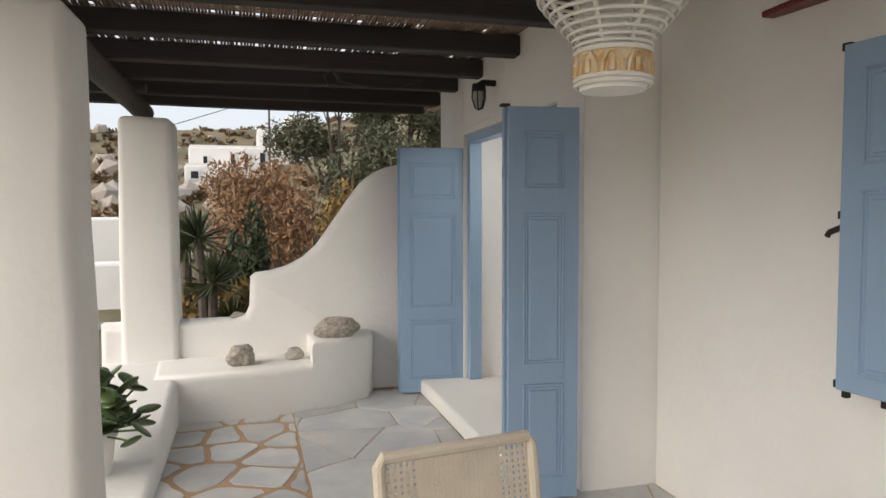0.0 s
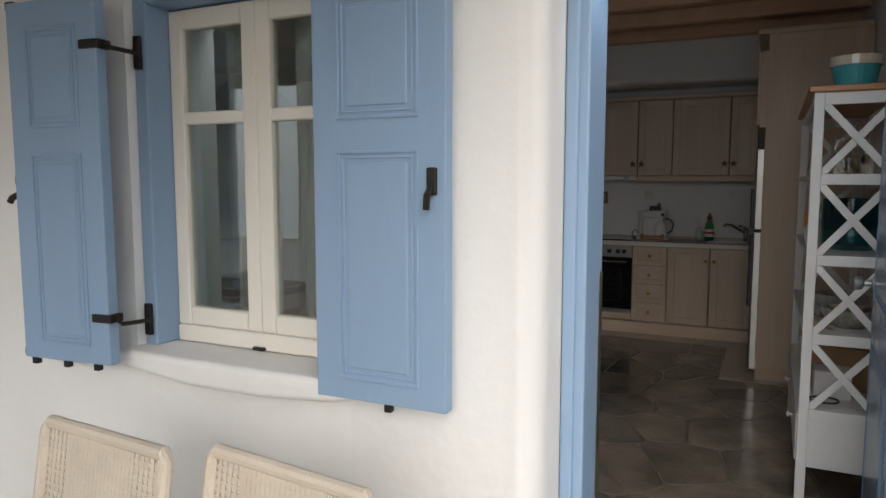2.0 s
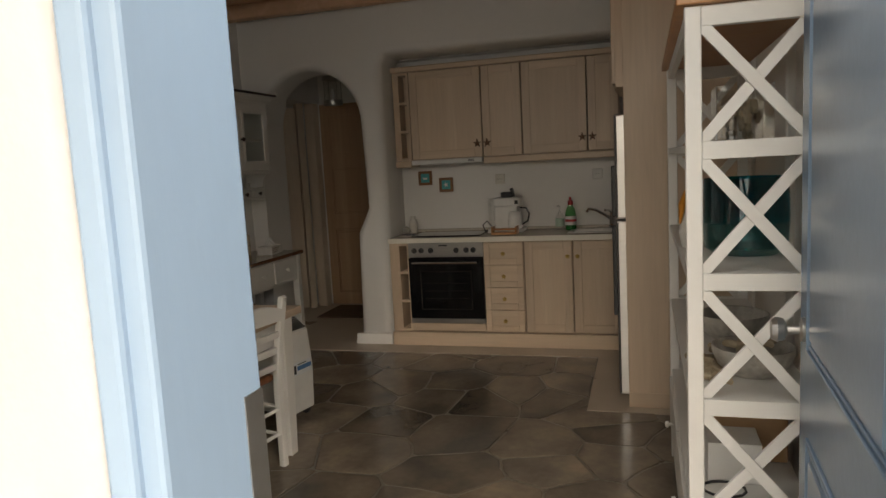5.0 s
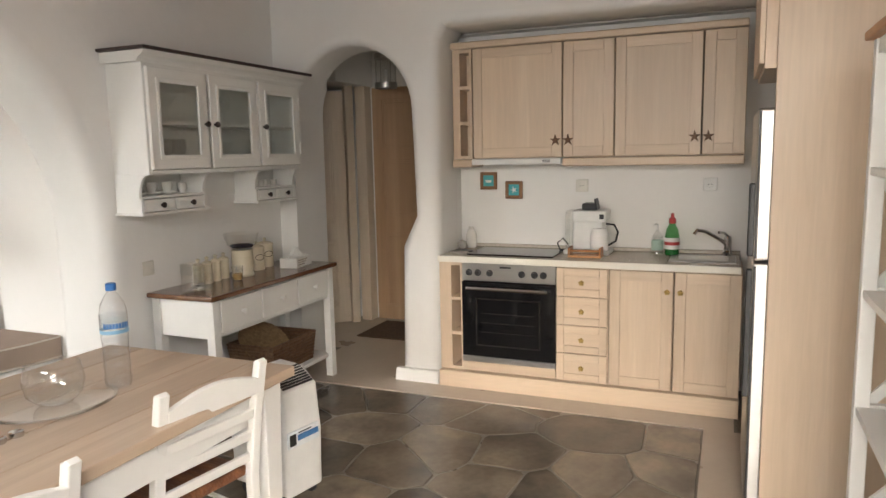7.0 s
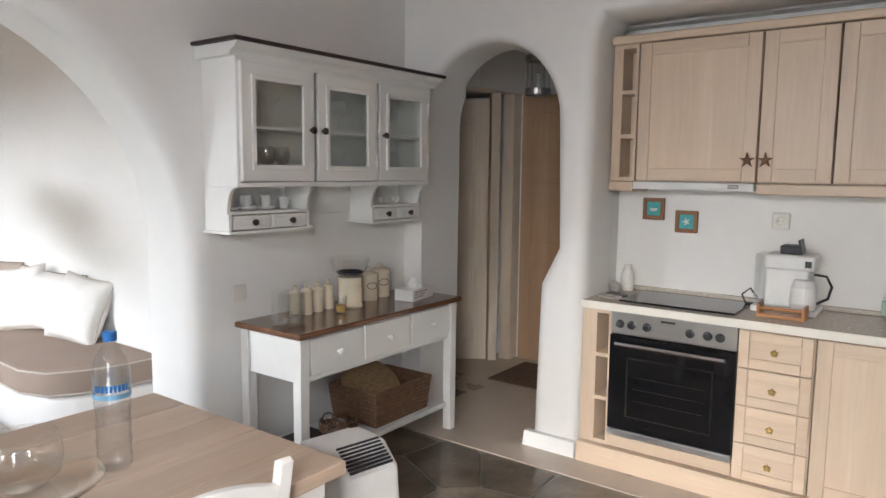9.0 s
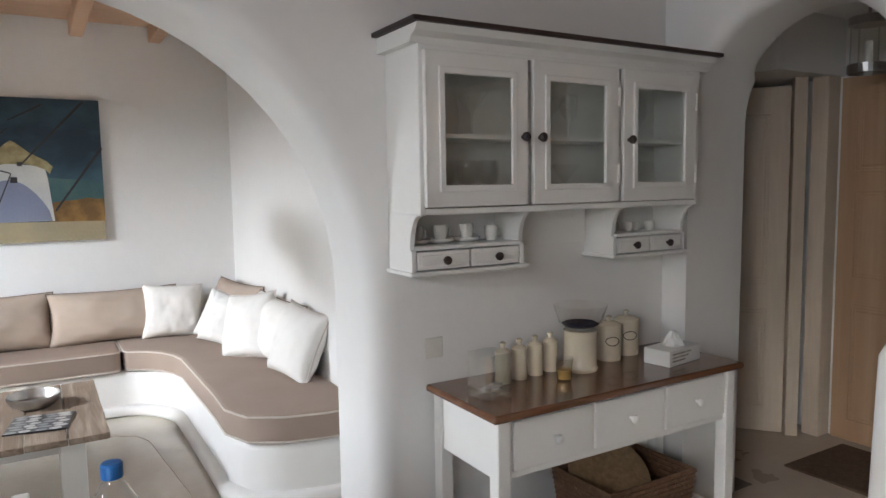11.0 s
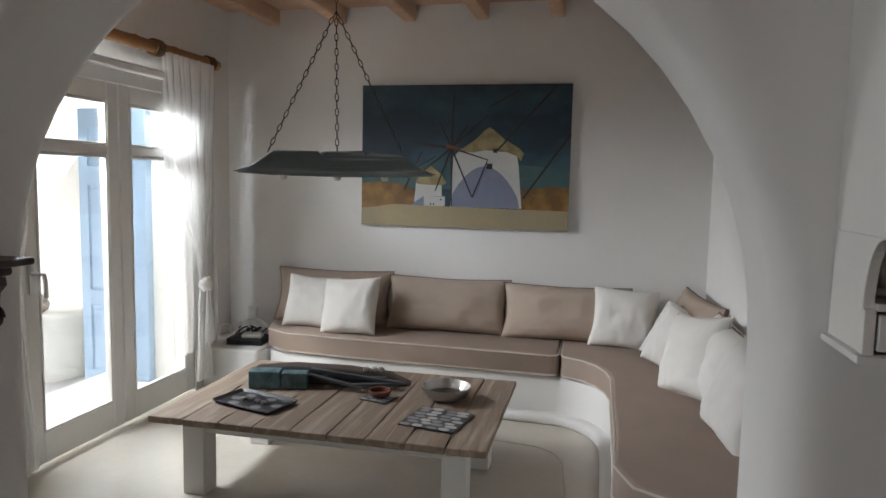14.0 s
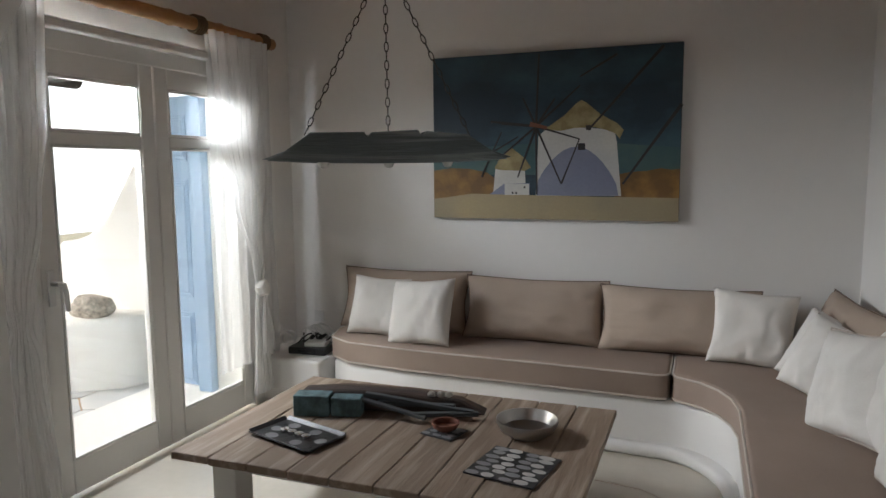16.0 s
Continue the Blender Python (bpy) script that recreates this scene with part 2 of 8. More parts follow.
def smooth(ob, angle=35):
    """Smooth shading with sharp edges kept."""
    me = ob.data
    me.polygons.foreach_set("use_smooth", [True] * len(me.polygons))
    me.set_sharp_from_angle(angle=radians(angle))
    return ob


def thing(name, label, category, x=0, y=0, z=0, turn=0, group=""):
    ob = new(name)
    ob.empty_display_size = 0.1
    ob.matrix_basis = pose(x, y, z, 0, 0, turn)
    return tagged(ob, label, category, group)


def setting(name, bm, mat, label, category):
    return tagged(part(name, bm, mat), label, category, kind="structure")


def box(x0, x1, y0, y1, z0, z1, bevel=0.0, seg=2, bm=None):
    bm = bm or bmesh.new()
    made = bmesh.ops.create_cube(bm, size=1, matrix=Matrix.Translation(((x0 + x1) / 2, (y0 + y1) / 2, (z0 + z1) / 2))
                                 @ Matrix.Diagonal((abs(x1 - x0), abs(y1 - y0), abs(z1 - z0), 1)))
    if bevel:
        edges = list({e for v in made["verts"] for e in v.link_edges})
        bmesh.ops.bevel(bm, geom=edges, offset=bevel, segments=seg, profile=0.5, affect="EDGES")
    return bm


def bar(p, q, w, h, bevel=0.0, bm=None, up=(0, 0, 1)):
    """A square bar from p to q, w wide and h high."""
    bm = bm or bmesh.new()
    p, q = Vector(p), Vector(q)
    d = (q - p).normalized()
    side = d.cross(Vector(up))
    side = side.normalized() if side.length > 1e-4 else Vector((1, 0, 0))
    top = side.cross(d)
    m = Matrix((side * w, d * (q - p).length, top * h)).transposed().to_4x4()
    m.translation = (p + q) / 2
    made = bmesh.ops.create_cube(bm, size=1, matrix=m)
    if bevel:
        bmesh.ops.bevel(bm, geom=list({e for v in made["verts"] for e in v.link_edges}), offset=bevel, segments=2, profile=0.5, affect="EDGES")
    return bm


def prism(pts, axis, a, b, bevel=0.0, pick=None, seg=5):
    """A flat outline pushed from a to b along an axis, its rims rounded by bevel. Outline points are the two other axes in order. pick chooses the outline points to round."""
    bm = bmesh.new()
    k = len(pts)
    area = sum(pts[i][0] * pts[(i + 1) % k][1] - pts[(i + 1) % k][0] * pts[i][1] for i in range(k))
    sign = 1 if area > 0 else -1
    inward = []
    for i in range(k):
        p0, p1, p2 = Vector(pts[i - 1]), Vector(pts[i]), Vector(pts[(i + 1) % k])
        d0, d1 = (p1 - p0).normalized(), (p2 - p1).normalized()
        n0, n1 = Vector((-d0.y, d0.x)) * sign, Vector((-d1.y, d1.x)) * sign
        m = n0 + n1
        m = m / max(m.dot(n0), 0.35) if m.length > 1e-6 else n0
        inward.append(m if bevel and (pick is None or pick(pts[i])) else Vector((0, 0)))

    def ring(w, off):
        made = []
        for (u, v), m in zip(pts, inward):
            u2, v2 = u + m.x * off, v + m.y * off
            made.append(bm.verts.new({"x": (w, u2, v2), "y": (u2, w, v2), "z": (u2, v2, w)}[axis]))
        return made

    steps = [(0, 0)]
    if bevel:
        steps = [(bevel * (1 - math.cos(radians(90 * i / seg))), bevel * (1 - math.sin(radians(90 * i / seg)))) for i in range(seg + 1)]
    d = 1 if b > a else -1
    rings = [ring(a + d * w, off) for w, off in steps] + [ring(b - d * w, off) for w, off in steps[::-1]]
    bm.faces.new(rings[0])
    bm.faces.new(rings[-1][::-1])
    for r0, r1 in zip(rings, rings[1:]):
        for i in range(k):
            bm.faces.new((r0[i], r1[i], r1[(i + 1) % k], r0[(i + 1) % k]))
    return bm


def ring_frame(u0, u1, v0, v1, w, axis, a, b):
    """A rectangular frame in one piece, w wide, from a to b along an axis."""
    bm = bmesh.new()
    out = [(u0, v0), (u1, v0), (u1, v1), (u0, v1)]
    inn = [(u0 + w, v0 + w), (u1 - w, v0 + w), (u1 - w, v1 - w), (u0 + w, v1 - w)]

    def at(p, c):
        return bm.verts.new({"x": (c, p[0], p[1]), "y": (p[0], c, p[1]), "z": (p[0], p[1], c)}[axis])
    oa, ia, ob2, ib = [[at(p, c) for p in pts] for pts, c in ((out, a), (inn, a), (out, b), (inn, b))]
    for i in range(4):
        j = (i + 1) % 4
        bm.faces.new((oa[i], oa[j], ia[j], ia[i]))
        bm.faces.new((ob2[i], ob2[j], ib[j], ib[i]))
        bm.faces.new((oa[i], oa[j], ob2[j], ob2[i]))
        bm.faces.new((ia[i], ia[j], ib[j], ib[i]))
    bmesh.ops.bevel(bm, geom=bm.edges[:], offset=0.0025, segments=1, affect="EDGES")
    return bm


def lathe(profile, seg=28, at=(0, 0, 0), bm=None):
    """A turned shape from (radius, height) pairs."""
    bm = bm or bmesh.new()
    rings = []
    for r, z in profile:
        if r < 1e-5:
            rings.append([bm.verts.new((at[0], at[1], at[2] + z))])
        else:
            rings.append([bm.verts.new((at[0] + r * math.cos(i * math.tau / seg), at[1] + r * math.sin(i * math.tau / seg), at[2] + z)) for i in range(seg)])
    for a, b in zip(rings, rings[1:]):
        for i in range(seg):
            j = (i + 1) % seg
            if len(a) == 1 and len(b) == 1:
                continue
            if len(a) == 1:
                bm.faces.new((a[0], b[j], b[i]))
            elif len(b) == 1:
                bm.faces.new((a[i], a[j], b[0]))
            else:
                bm.faces.new((a[i], a[j], b[j], b[i]))
    return bm


def tube(points, r, seg=8, bm=None, closed=False, radii=None):
    """A round rod along points."""
    bm = bm or bmesh.new()
    pts = [Vector(p) for p in points]
    rings = []
    k = len(pts)
    ref = None
    for i, p in enumerate(pts):
        if closed:
            d = pts[(i + 1) % k] - pts[i - 1]
        else:
            d = pts[min(i + 1, k - 1)] - pts[max(i - 1, 0)]
        d.normalize()
        if ref is None:
            ref = Vector((0, 0, 1)) if abs(d.z) < 0.9 else Vector((1, 0, 0))
        a = d.cross(ref)
        if a.length < 1e-4:
            a = d.orthogonal()
        a.normalize()
        b = a.cross(d)
        ref = b
        rr = radii[i] if radii else r
        rings.append([bm.verts.new(p + (a * math.cos(t * math.tau / seg) + b * math.sin(t * math.tau / seg)) * rr) for t in range(seg)])
    pairs = list(zip(rings, rings[1:])) + ([(rings[-1], rings[0])] if closed else [])
    for a, b in pairs:
        for i in range(seg):
            bm.faces.new((a[i], a[(i + 1) % seg], b[(i + 1) % seg], b[i]))
    if not closed:
        bm.faces.new(rings[0][::-1])
        bm.faces.new(rings[-1])
    return bm


def arc(cx, cz, rx, rz, a0, a1, n):
    return [(cx + rx * math.cos(radians(a0 + (a1 - a0) * i / n)), cz + rz * math.sin(radians(a0 + (a1 - a0) * i / n))) for i in range(n + 1)]


def roughen(bm, amount, size, seed=0):
    for v in bm.verts:
        v.co += noise.noise_vector(v.co / size + Vector((seed * 7.3, seed * 3.1, seed))) * amount
    return bm


def moved(bm, m):
    bm.transform(m)
    return bm


def blob(rx, ry, rz, seed, rough=0.15, sub=3):
    """A worn stone, flat enough below to lie still."""
    bm = bmesh.new()
    bmesh.ops.create_icosphere(bm, subdivisions=sub, radius=1)
    for v in bm.verts:
        d = v.co.normalized()
        k = 1 + rough * noise.noise(d * 1.4 + Vector((seed, 0, 0))) + rough * 0.4 * noise.noise(d * 4 + Vector((0, seed, 0)))
        p = d * k
        v.co = Vector((p.x * rx, p.y * ry, max(p.z, -0.72) * rz))
    low = min(v.co.z for v in bm.verts)
    bmesh.ops.translate(bm, verts=bm.verts, vec=(0, 0, -low))
    return bm


# ---- structure ----
FLOOR_OUT = -0.18
setting("floor", box(3.40, 8.62, -0.75, 3.35, -0.12, 0.0), MORTAR, "brown crazy-paved slate kitchen floor with thin joints", "floor")
KITCHEN_FLOOR = bpy.data.objects["floor"]
setting("floor_living_room", box(3.47, 7.3, 3.35, 6.34, -0.12, 0.0), CEMENT, "polished pale cement living room floor", "floor")
setting("floor_hall", box(8.62, 10.2, 1.6, 4.2, -0.12, 0.0), CEMENT_PINK, "smooth cement floor of the hall", "floor")
setting("floor_border_back", box(7.84, 8.08, -0.05, 2.90, 0.0, 0.006), CEMENT_PINK, "pinkish cement border before the kitchen units", "floor border")
setting("floor_border_side", box(6.78, 7.84, -0.70, 0.10, 0.0, 0.006), CEMENT_PINK, "pinkish cement border beside the fridge", "floor border")
setting("floor_border_arch", box(8.08, 8.62, 2.08, 2.79, 0.0, 0.006), CEMENT_PINK, "cement floor under the small arch", "floor border")

# kitchen front wall with door and window
DY0, DY1, WY0, WY1, WZ0, WZ1 = -0.62, 0.37, 0.98, 1.92, 0.78, 2.10
wall_low = prism([(-0.95, -0.3), (DY0, -0.3), (DY0, 2.10), (DY1, 2.10), (DY1, -0.3), (WY0, -0.3), (WY0, 2.95), (-0.95, 2.95)], "x", 3.38, 3.82,
                 0.10, lambda p: -0.7 < p[0] < 0.5)
smooth(setting("wall_front_door", wall_low, PLASTER_OUT, "thick whitewashed front wall round the kitchen door", "wall"), 40)
setting("wall_front_below", box(3.38, 3.82, WY0, WY1, -0.3, WZ0), PLASTER_OUT, "whitewashed wall below the kitchen window", "wall")
setting("wall_front_above", box(3.38, 3.82, WY0, WY1, WZ1, 2.95), PLASTER_OUT, "whitewashed wall above the kitchen window", "wall")
setting("wall_front_corner", box(3.38, 3.82, WY1, 3.735, -0.3, 2.95), PLASTER_OUT, "whitewashed wall in the veranda corner", "wall")
setting("wall_front_far", box(3.38, 3.82, -4.5, -0.95, -0.3, 2.95), PLASTER_OUT, "whitewashed front wall past the kitchen door", "wall")
# living room west wall, standing forward, with the french door
LY0, LY1, LZ = 4.10, 6.00, 2.10
setting("wall_west_pier", prism([(2.90, 3.74), (3.47, 3.74), (3.47, LY0), (2.90, LY0)], "z", -0.3, 2.95, 0, None), PLASTER_OUT, "whitewashed pier beside the french door", "wall")
setting("wall_west_end", box(2.90, 3.47, LY1, 6.34, -0.3, 2.95), PLASTER_OUT, "whitewashed wall beyond the french door", "wall")
setting("wall_west_above", box(2.90, 3.47, LY0, LY1, LZ, 2.95, 0.0), PLASTER_OUT, "whitewashed wall above the french door", "wall")
setting("wall_west_fill", box(3.475, 3.815, 3.735, 3.92, -0.3, 2.95), PLASTER, "white plaster inner corner of the living room", "wall")
setting("wall_north", box(2.90, 7.3, 6.34, 6.75, -0.3, 2.95), PLASTER, "white plaster wall behind the built-in sofa", "wall")
setting("wall_east_living", box(6.97, 7.3, 3.35, 6.34, -0.05, 2.95), PLASTER, "white plaster end wall of the living room", "wall")
setting("wall_south", box(3.75, 8.62, -1.05, -0.75, -0.05, 2.95), PLASTER, "white plaster side wall of the kitchen", "wall")
setting("wall_back", box(8.557, 8.85, -0.95, 1.85, -0.05, 2.95), PLASTER, "white plaster wall behind the worktop", "wall")
# the wall with the large arch
arch_pts = [(3.82, -0.05), (4.50, -0.05), (4.50, 1.12)] + arc(5.555, 1.12, 1.055, 1.045, 180, 0, 28)[1:-1] + [(6.61, 1.12), (6.61, -0.05), (8.12, -0.05), (8.12, 2.95), (3.82, 2.95)]
arch_wall = smooth(setting("wall_arch", prism(arch_pts, "y", 2.92, 3.35, 0.10, lambda p: 4.4 < p[0] < 6.7, 6), PLASTER,
                           "thick white plaster wall with a round arch", "wall"), 40)
# back wall with the small arch and the kitchen recess
small = [(3.35, -0.05), (2.79, -0.05), (2.78, 1.78)] + arc(2.345, 1.78, 0.435, 0.43, 0, 180, 20)[1:-1] + [(1.91, 1.78), (1.89, 1.10), (1.99, 0.90), (2.015, -0.05), (1.74, -0.05),
         (1.72, 0.8), (1.71, 2.20), (1.66, 2.27), (-0.75, 2.27), (-0.75, 2.95), (3.35, 2.95)]
smooth(setting("wall_back_arch", prism(small, "x", 8.08, 8.46, 0.07, lambda p: 1.6 < p[0] < 2.7, 5), PLASTER,
               "white plaster wall with a small arched doorway", "wall"), 40)
setting("baseboard", prism([(2.04, 0.0), (1.73, 0.0), (1.73, 0.09), (2.03, 0.09)], "x", 8.045, 8.085, 0), PLASTER, "white plaster foot of the pier", "baseboard")
setting("wall_niche_top", box(8.46, 8.557, -0.75, 1.735, 2.27, 2.95), PLASTER, "white plaster over the kitchen recess", "wall")
setting("wall_niche_side", box(8.46, 8.62, 3.30, 3.95, -0.05, 2.95), PLASTER, "white plaster wall end beside the hall", "wall")
# hall behind the small arch
setting("wall_hall_back", box(9.62, 9.85, 1.6, 4.2, -0.05, 2.95), PLASTER, "white plaster end wall of the hall", "wall")
setting("wall_hall_side", box(8.46, 9.62, 1.742, 1.85, -0.05, 2.95), PLASTER, "white plaster side wall of the hall", "wall")
setting("wall_hall_north", box(8.46, 9.62, 3.95, 4.2, -0.05, 2.95), PLASTER, "white plaster far wall of the hall", "wall")
setting("ceiling_hall", box(8.46, 9.62, 1.85, 3.95, 2.42, 2.50), PLASTER, "white plaster hall ceiling", "ceiling")


def plank_ceiling(name, x0, x1, y0, y1, z, label, beams):
    bm = bmesh.new()
    n = round((y1 - y0) / 0.115)
    for i in range(n):
        a, b = y0 + (y1 - y0) * i / n, y0 + (y1 - y0) * (i + 1) / n
        box(x0, x1, a + 0.002, b - 0.002, z, z + 0.05, 0, bm=bm)
    box(x0, x1, y0, y1, z + 0.055, z + 0.08, 0, bm=bm)
    for x in beams:
        box(x - 0.045, x + 0.045, y0 - 0.02, y1 + 0.02, z - 0.11, z + 0.01, 0.012, bm=bm)
    return setting(name, bm, PINE_X, label, "ceiling")


PINE_X = wood("pine_ceiling", (0.72, 0.50, 0.35), (0.60, 0.385, 0.245), "x", 0.6, 9.0, 0.0, 0.1)
plank_ceiling("ceiling", 3.47, 6.97, 3.35, 6.34, 2.72, "pale pine board ceiling with square beams", [3.85 + 0.52 * i for i in range(6)])
plank_ceiling("ceiling_kitchen", 3.82, 8.12, -0.75, 2.92, 2.72, "pale pine board kitchen ceiling with square beams", [4.3 + 0.6 * i for i in range(7)])
setting("roof_slab", box(2.90, 10.2, -4.5, 6.75, 2.96, 3.12), PLASTER_OUT, "flat whitewashed roof slab", "roof")

# ---- veranda shell ----
setting("floor_veranda", box(-0.2, 3.47, -4.5, 6.6, FLOOR_OUT - 0.15, FLOOR_OUT - 0.006), MORTAR_OUT, "veranda of marble slabs in ochre mortar", "floor")
VERANDA = bpy.data.objects["floor_veranda"]
setting("floor_sill", box(2.52, 3.56, 4.0, 6.15, FLOOR_OUT, -0.05, 0.02), PLASTER_OUT, "whitewashed sill before the french door", "door sill")
setting("floor_sill_kitchen", box(3.25, 3.82, DY0 + 0.01, DY1 - 0.01, FLOOR_OUT, -0.002, 0.01), MARBLE, "grey marble threshold of the kitchen door", "door sill")

# low wall, bench and swept parapet, all rounded
def rounded(ob):
    return smooth(ob, 50)
low = prism([(3.70, -0.3), (6.42, -0.3), (6.42, 0.18), (5.90, 0.18), (5.50, 0.155), (5.20, 0.08), (4.97, -0.02), (4.80, -0.09), (4.6, -0.11), (3.70, -0.12)], "x", -0.12, 0.54, 0.06, lambda p: p[1] > -0.2, 5)
rounded(setting("parapet_side", low, PLASTER_OUT, "low whitewashed veranda wall with a rounded top", "low wall"))
bench = prism([(0.30, 6.44), (0.36, 5.72), (1.25, 5.77), (1.75, 5.90), (2.04, 6.10), (2.13, 6.34), (2.13, 6.44)], "z", FLOOR_OUT - 0.1, 0.195, 0.06, None, 4)
rounded(setting("bench", bench, PLASTER_OUT, "whitewashed masonry bench with rounded edges", "bench"))
block = prism([(1.56, 6.44), (1.56, 5.845), (1.76, 5.90), (2.05, 6.10), (2.14, 6.34), (2.14, 6.44)], "z", FLOOR_OUT - 0.1, 0.37, 0.05, None, 4)
rounded(setting("bench_block", block, PLASTER_OUT, "raised round end of the masonry bench", "bench"))
sweep = [(-0.12, -0.3), (2.90, -0.3), (2.90, 1.88), (2.45, 1.87)] + [(2.30, 1.84), (2.18, 1.785), (2.07, 1.695), (1.96, 1.555), (1.86, 1.41), (1.76, 1.265), (1.66, 1.13), (1.55, 1.03), (1.40, 0.95), (1.25, 0.91), (1.12, 0.895), (1.085, 0.86),
         (1.07, 0.60), (1.04, 0.53), (0.95, 0.505), (-0.12, 0.50)]
rounded(setting("parapet_end", prism(sweep, "y", 6.40, 6.66, 0.07, lambda p: p[1] > 0.3 and p[0] < 2.8, 4), PLASTER_OUT, "whitewashed end wall swept up in a curve", "garden wall"))


def pillar(name, x0, x1, y0, y1, z0, z1, label):
    bm = box(x0, x1, y0, y1, z0, z1, 0.055, 4)
    bmesh.ops.subdivide_edges(bm, edges=[e for e in bm.edges if e.calc_length() > 1.0], cuts=10)
    for v in bm.verts:
        v.co.x += 0.02 * (v.co.z - z0) * (-0.4 if v.co.x > (x0 + x1) / 2 else 0.4)
    roughen(bm, 0.012, 0.5, 3)
    return rounded(setting(name, bm, PLASTER_OUT, label, "pillar"))


pillar("pillar_far", 0.04, 0.50, 6.34, 6.80, FLOOR_OUT, 2.22, "square whitewashed veranda pillar with soft edges")
pillar("pillar_near", -0.04, 0.42, 3.28, 3.72, FLOOR_OUT, 2.30, "square whitewashed veranda pillar beside the chairs")
setting("parapet_front", box(-0.12, 0.30, -4.5, 0.4, FLOOR_OUT - 0.1, 0.17, 0.08, 3), PLASTER_OUT, "low whitewashed veranda wall", "low wall")


# ---- veranda things ----
def leaf(w, h, t, panels, mat, parent, name="leaf", frame_w=0.075, label=""):
    """A framed panel leaf lying along +x from its hinge, face towards -y, bottom at 0."""
    body = part(name, box(0, w, -t / 2, t / 2, 0, h, 0.004), mat, parent, label)
    for z0, z1 in panels:
        for s in (-1, 1):
            bm = bmesh.new()
            y = s * t / 2
            x0, x1 = frame_w, w - frame_w
            for inset, wd, hi in ((0.0, 0.010, 0.006), (0.018, 0.006, 0.004)):
                a0, a1, b0, b1 = x0 + inset, x1 - inset, z0 + inset, z1 - inset
                box(a0, a1, y - hi, y + hi, b0, b0 + wd, 0.002, 1, bm)
                box(a0, a1, y - hi, y + hi, b1 - wd, b1, 0.002, 1, bm)
                box(a0, a0 + wd, y - hi, y + hi, b0 + wd, b1 - wd, 0.002, 1, bm)
                box(a1 - wd, a1, y - hi, y + hi, b0 + wd, b1 - wd, 0.002, 1, bm)
            box(x0 + 0.035, x1 - 0.035, y - 0.005, y + 0.005, z0 + 0.035, z1 - 0.035, 0.004, 1, bm)
            part("panel", bm, mat, body)
    return body


def line_pose(p, q, z):
    """The pose of a leaf hinged at p with its free edge towards q."""
    a = math.degrees(math.atan2(q[1] - p[1], q[0] - p[0]))
    return pose(p[0], p[1], z, 0, 0, a), math.hypot(q[0] - p[0], q[1] - p[1])


def french_shutter(p, q, z0, z1, label, folds=2):
    m, w = line_pose(p, q, z0)
    ob = thing("door_shutter", label, "shutter", group="french door shutters")
    ob.matrix_basis = m
    h = z1 - z0
    pans = [(0.055 * h, 0.30 * h), (0.35 * h, 0.735 * h), (0.795 * h, 0.94 * h)]
    for i in range(folds):
        b = leaf(w - 0.015, h, 0.034, pans, BLUE, ob, frame_w=0.085)
        b.location = (0.015 * (1 - i), (i - (folds - 1) / 2) * 0.042, 0)
    for z in (0.12, 0.5, 0.84):
        part("hinge", tube([(w - 0.006, -0.02, z * h - 0.035), (w - 0.006, -0.02, z * h + 0.035)], 0.008, 8), IRON, ob, "black iron hinge")
    for z in (0.09, 0.36, 0.72, 0.92):
        part("hinge", bar((0.004, 0, z * h), (0.05, -0.024, z * h), 0.012, 0.022, 0.003), IRON, ob, "black iron hinge")
    return ob


french_shutter((2.92, 6.06), (2.33, 6.12), -0.165, 1.985, "open blue panelled door shutter folded back by the french door")
french_shutter((2.835, 3.70), (2.42, 3.74), -0.165, 1.995, "open blue panelled door shutter standing by the white pier")
part("bolt", box(2.40, 2.45, 3.715, 3.76, 1.995, 2.011, 0.003), IRON, None)
tagged(bpy.data.objects["bolt"], "small black iron bolt on top of a blue shutter", "bolt")

# blue casing and the white french door
casing = thing("door_casing", "blue painted timber casing round the french door", "door frame", 2.93, 5.05, 0)
for y in (LY0 + 0.005, LY1 - 0.075):
    part("post", box(0, 0.11, y - 5.05, y + 0.07 - 5.05, -0.05, LZ - 0.075, 0.006), BLUE, casing)
part("head", box(0, 0.11, LY0 + 0.005 - 5.05, LY1 - 0.005 - 5.05, LZ - 0.075, LZ - 0.004, 0.006), BLUE, casing)

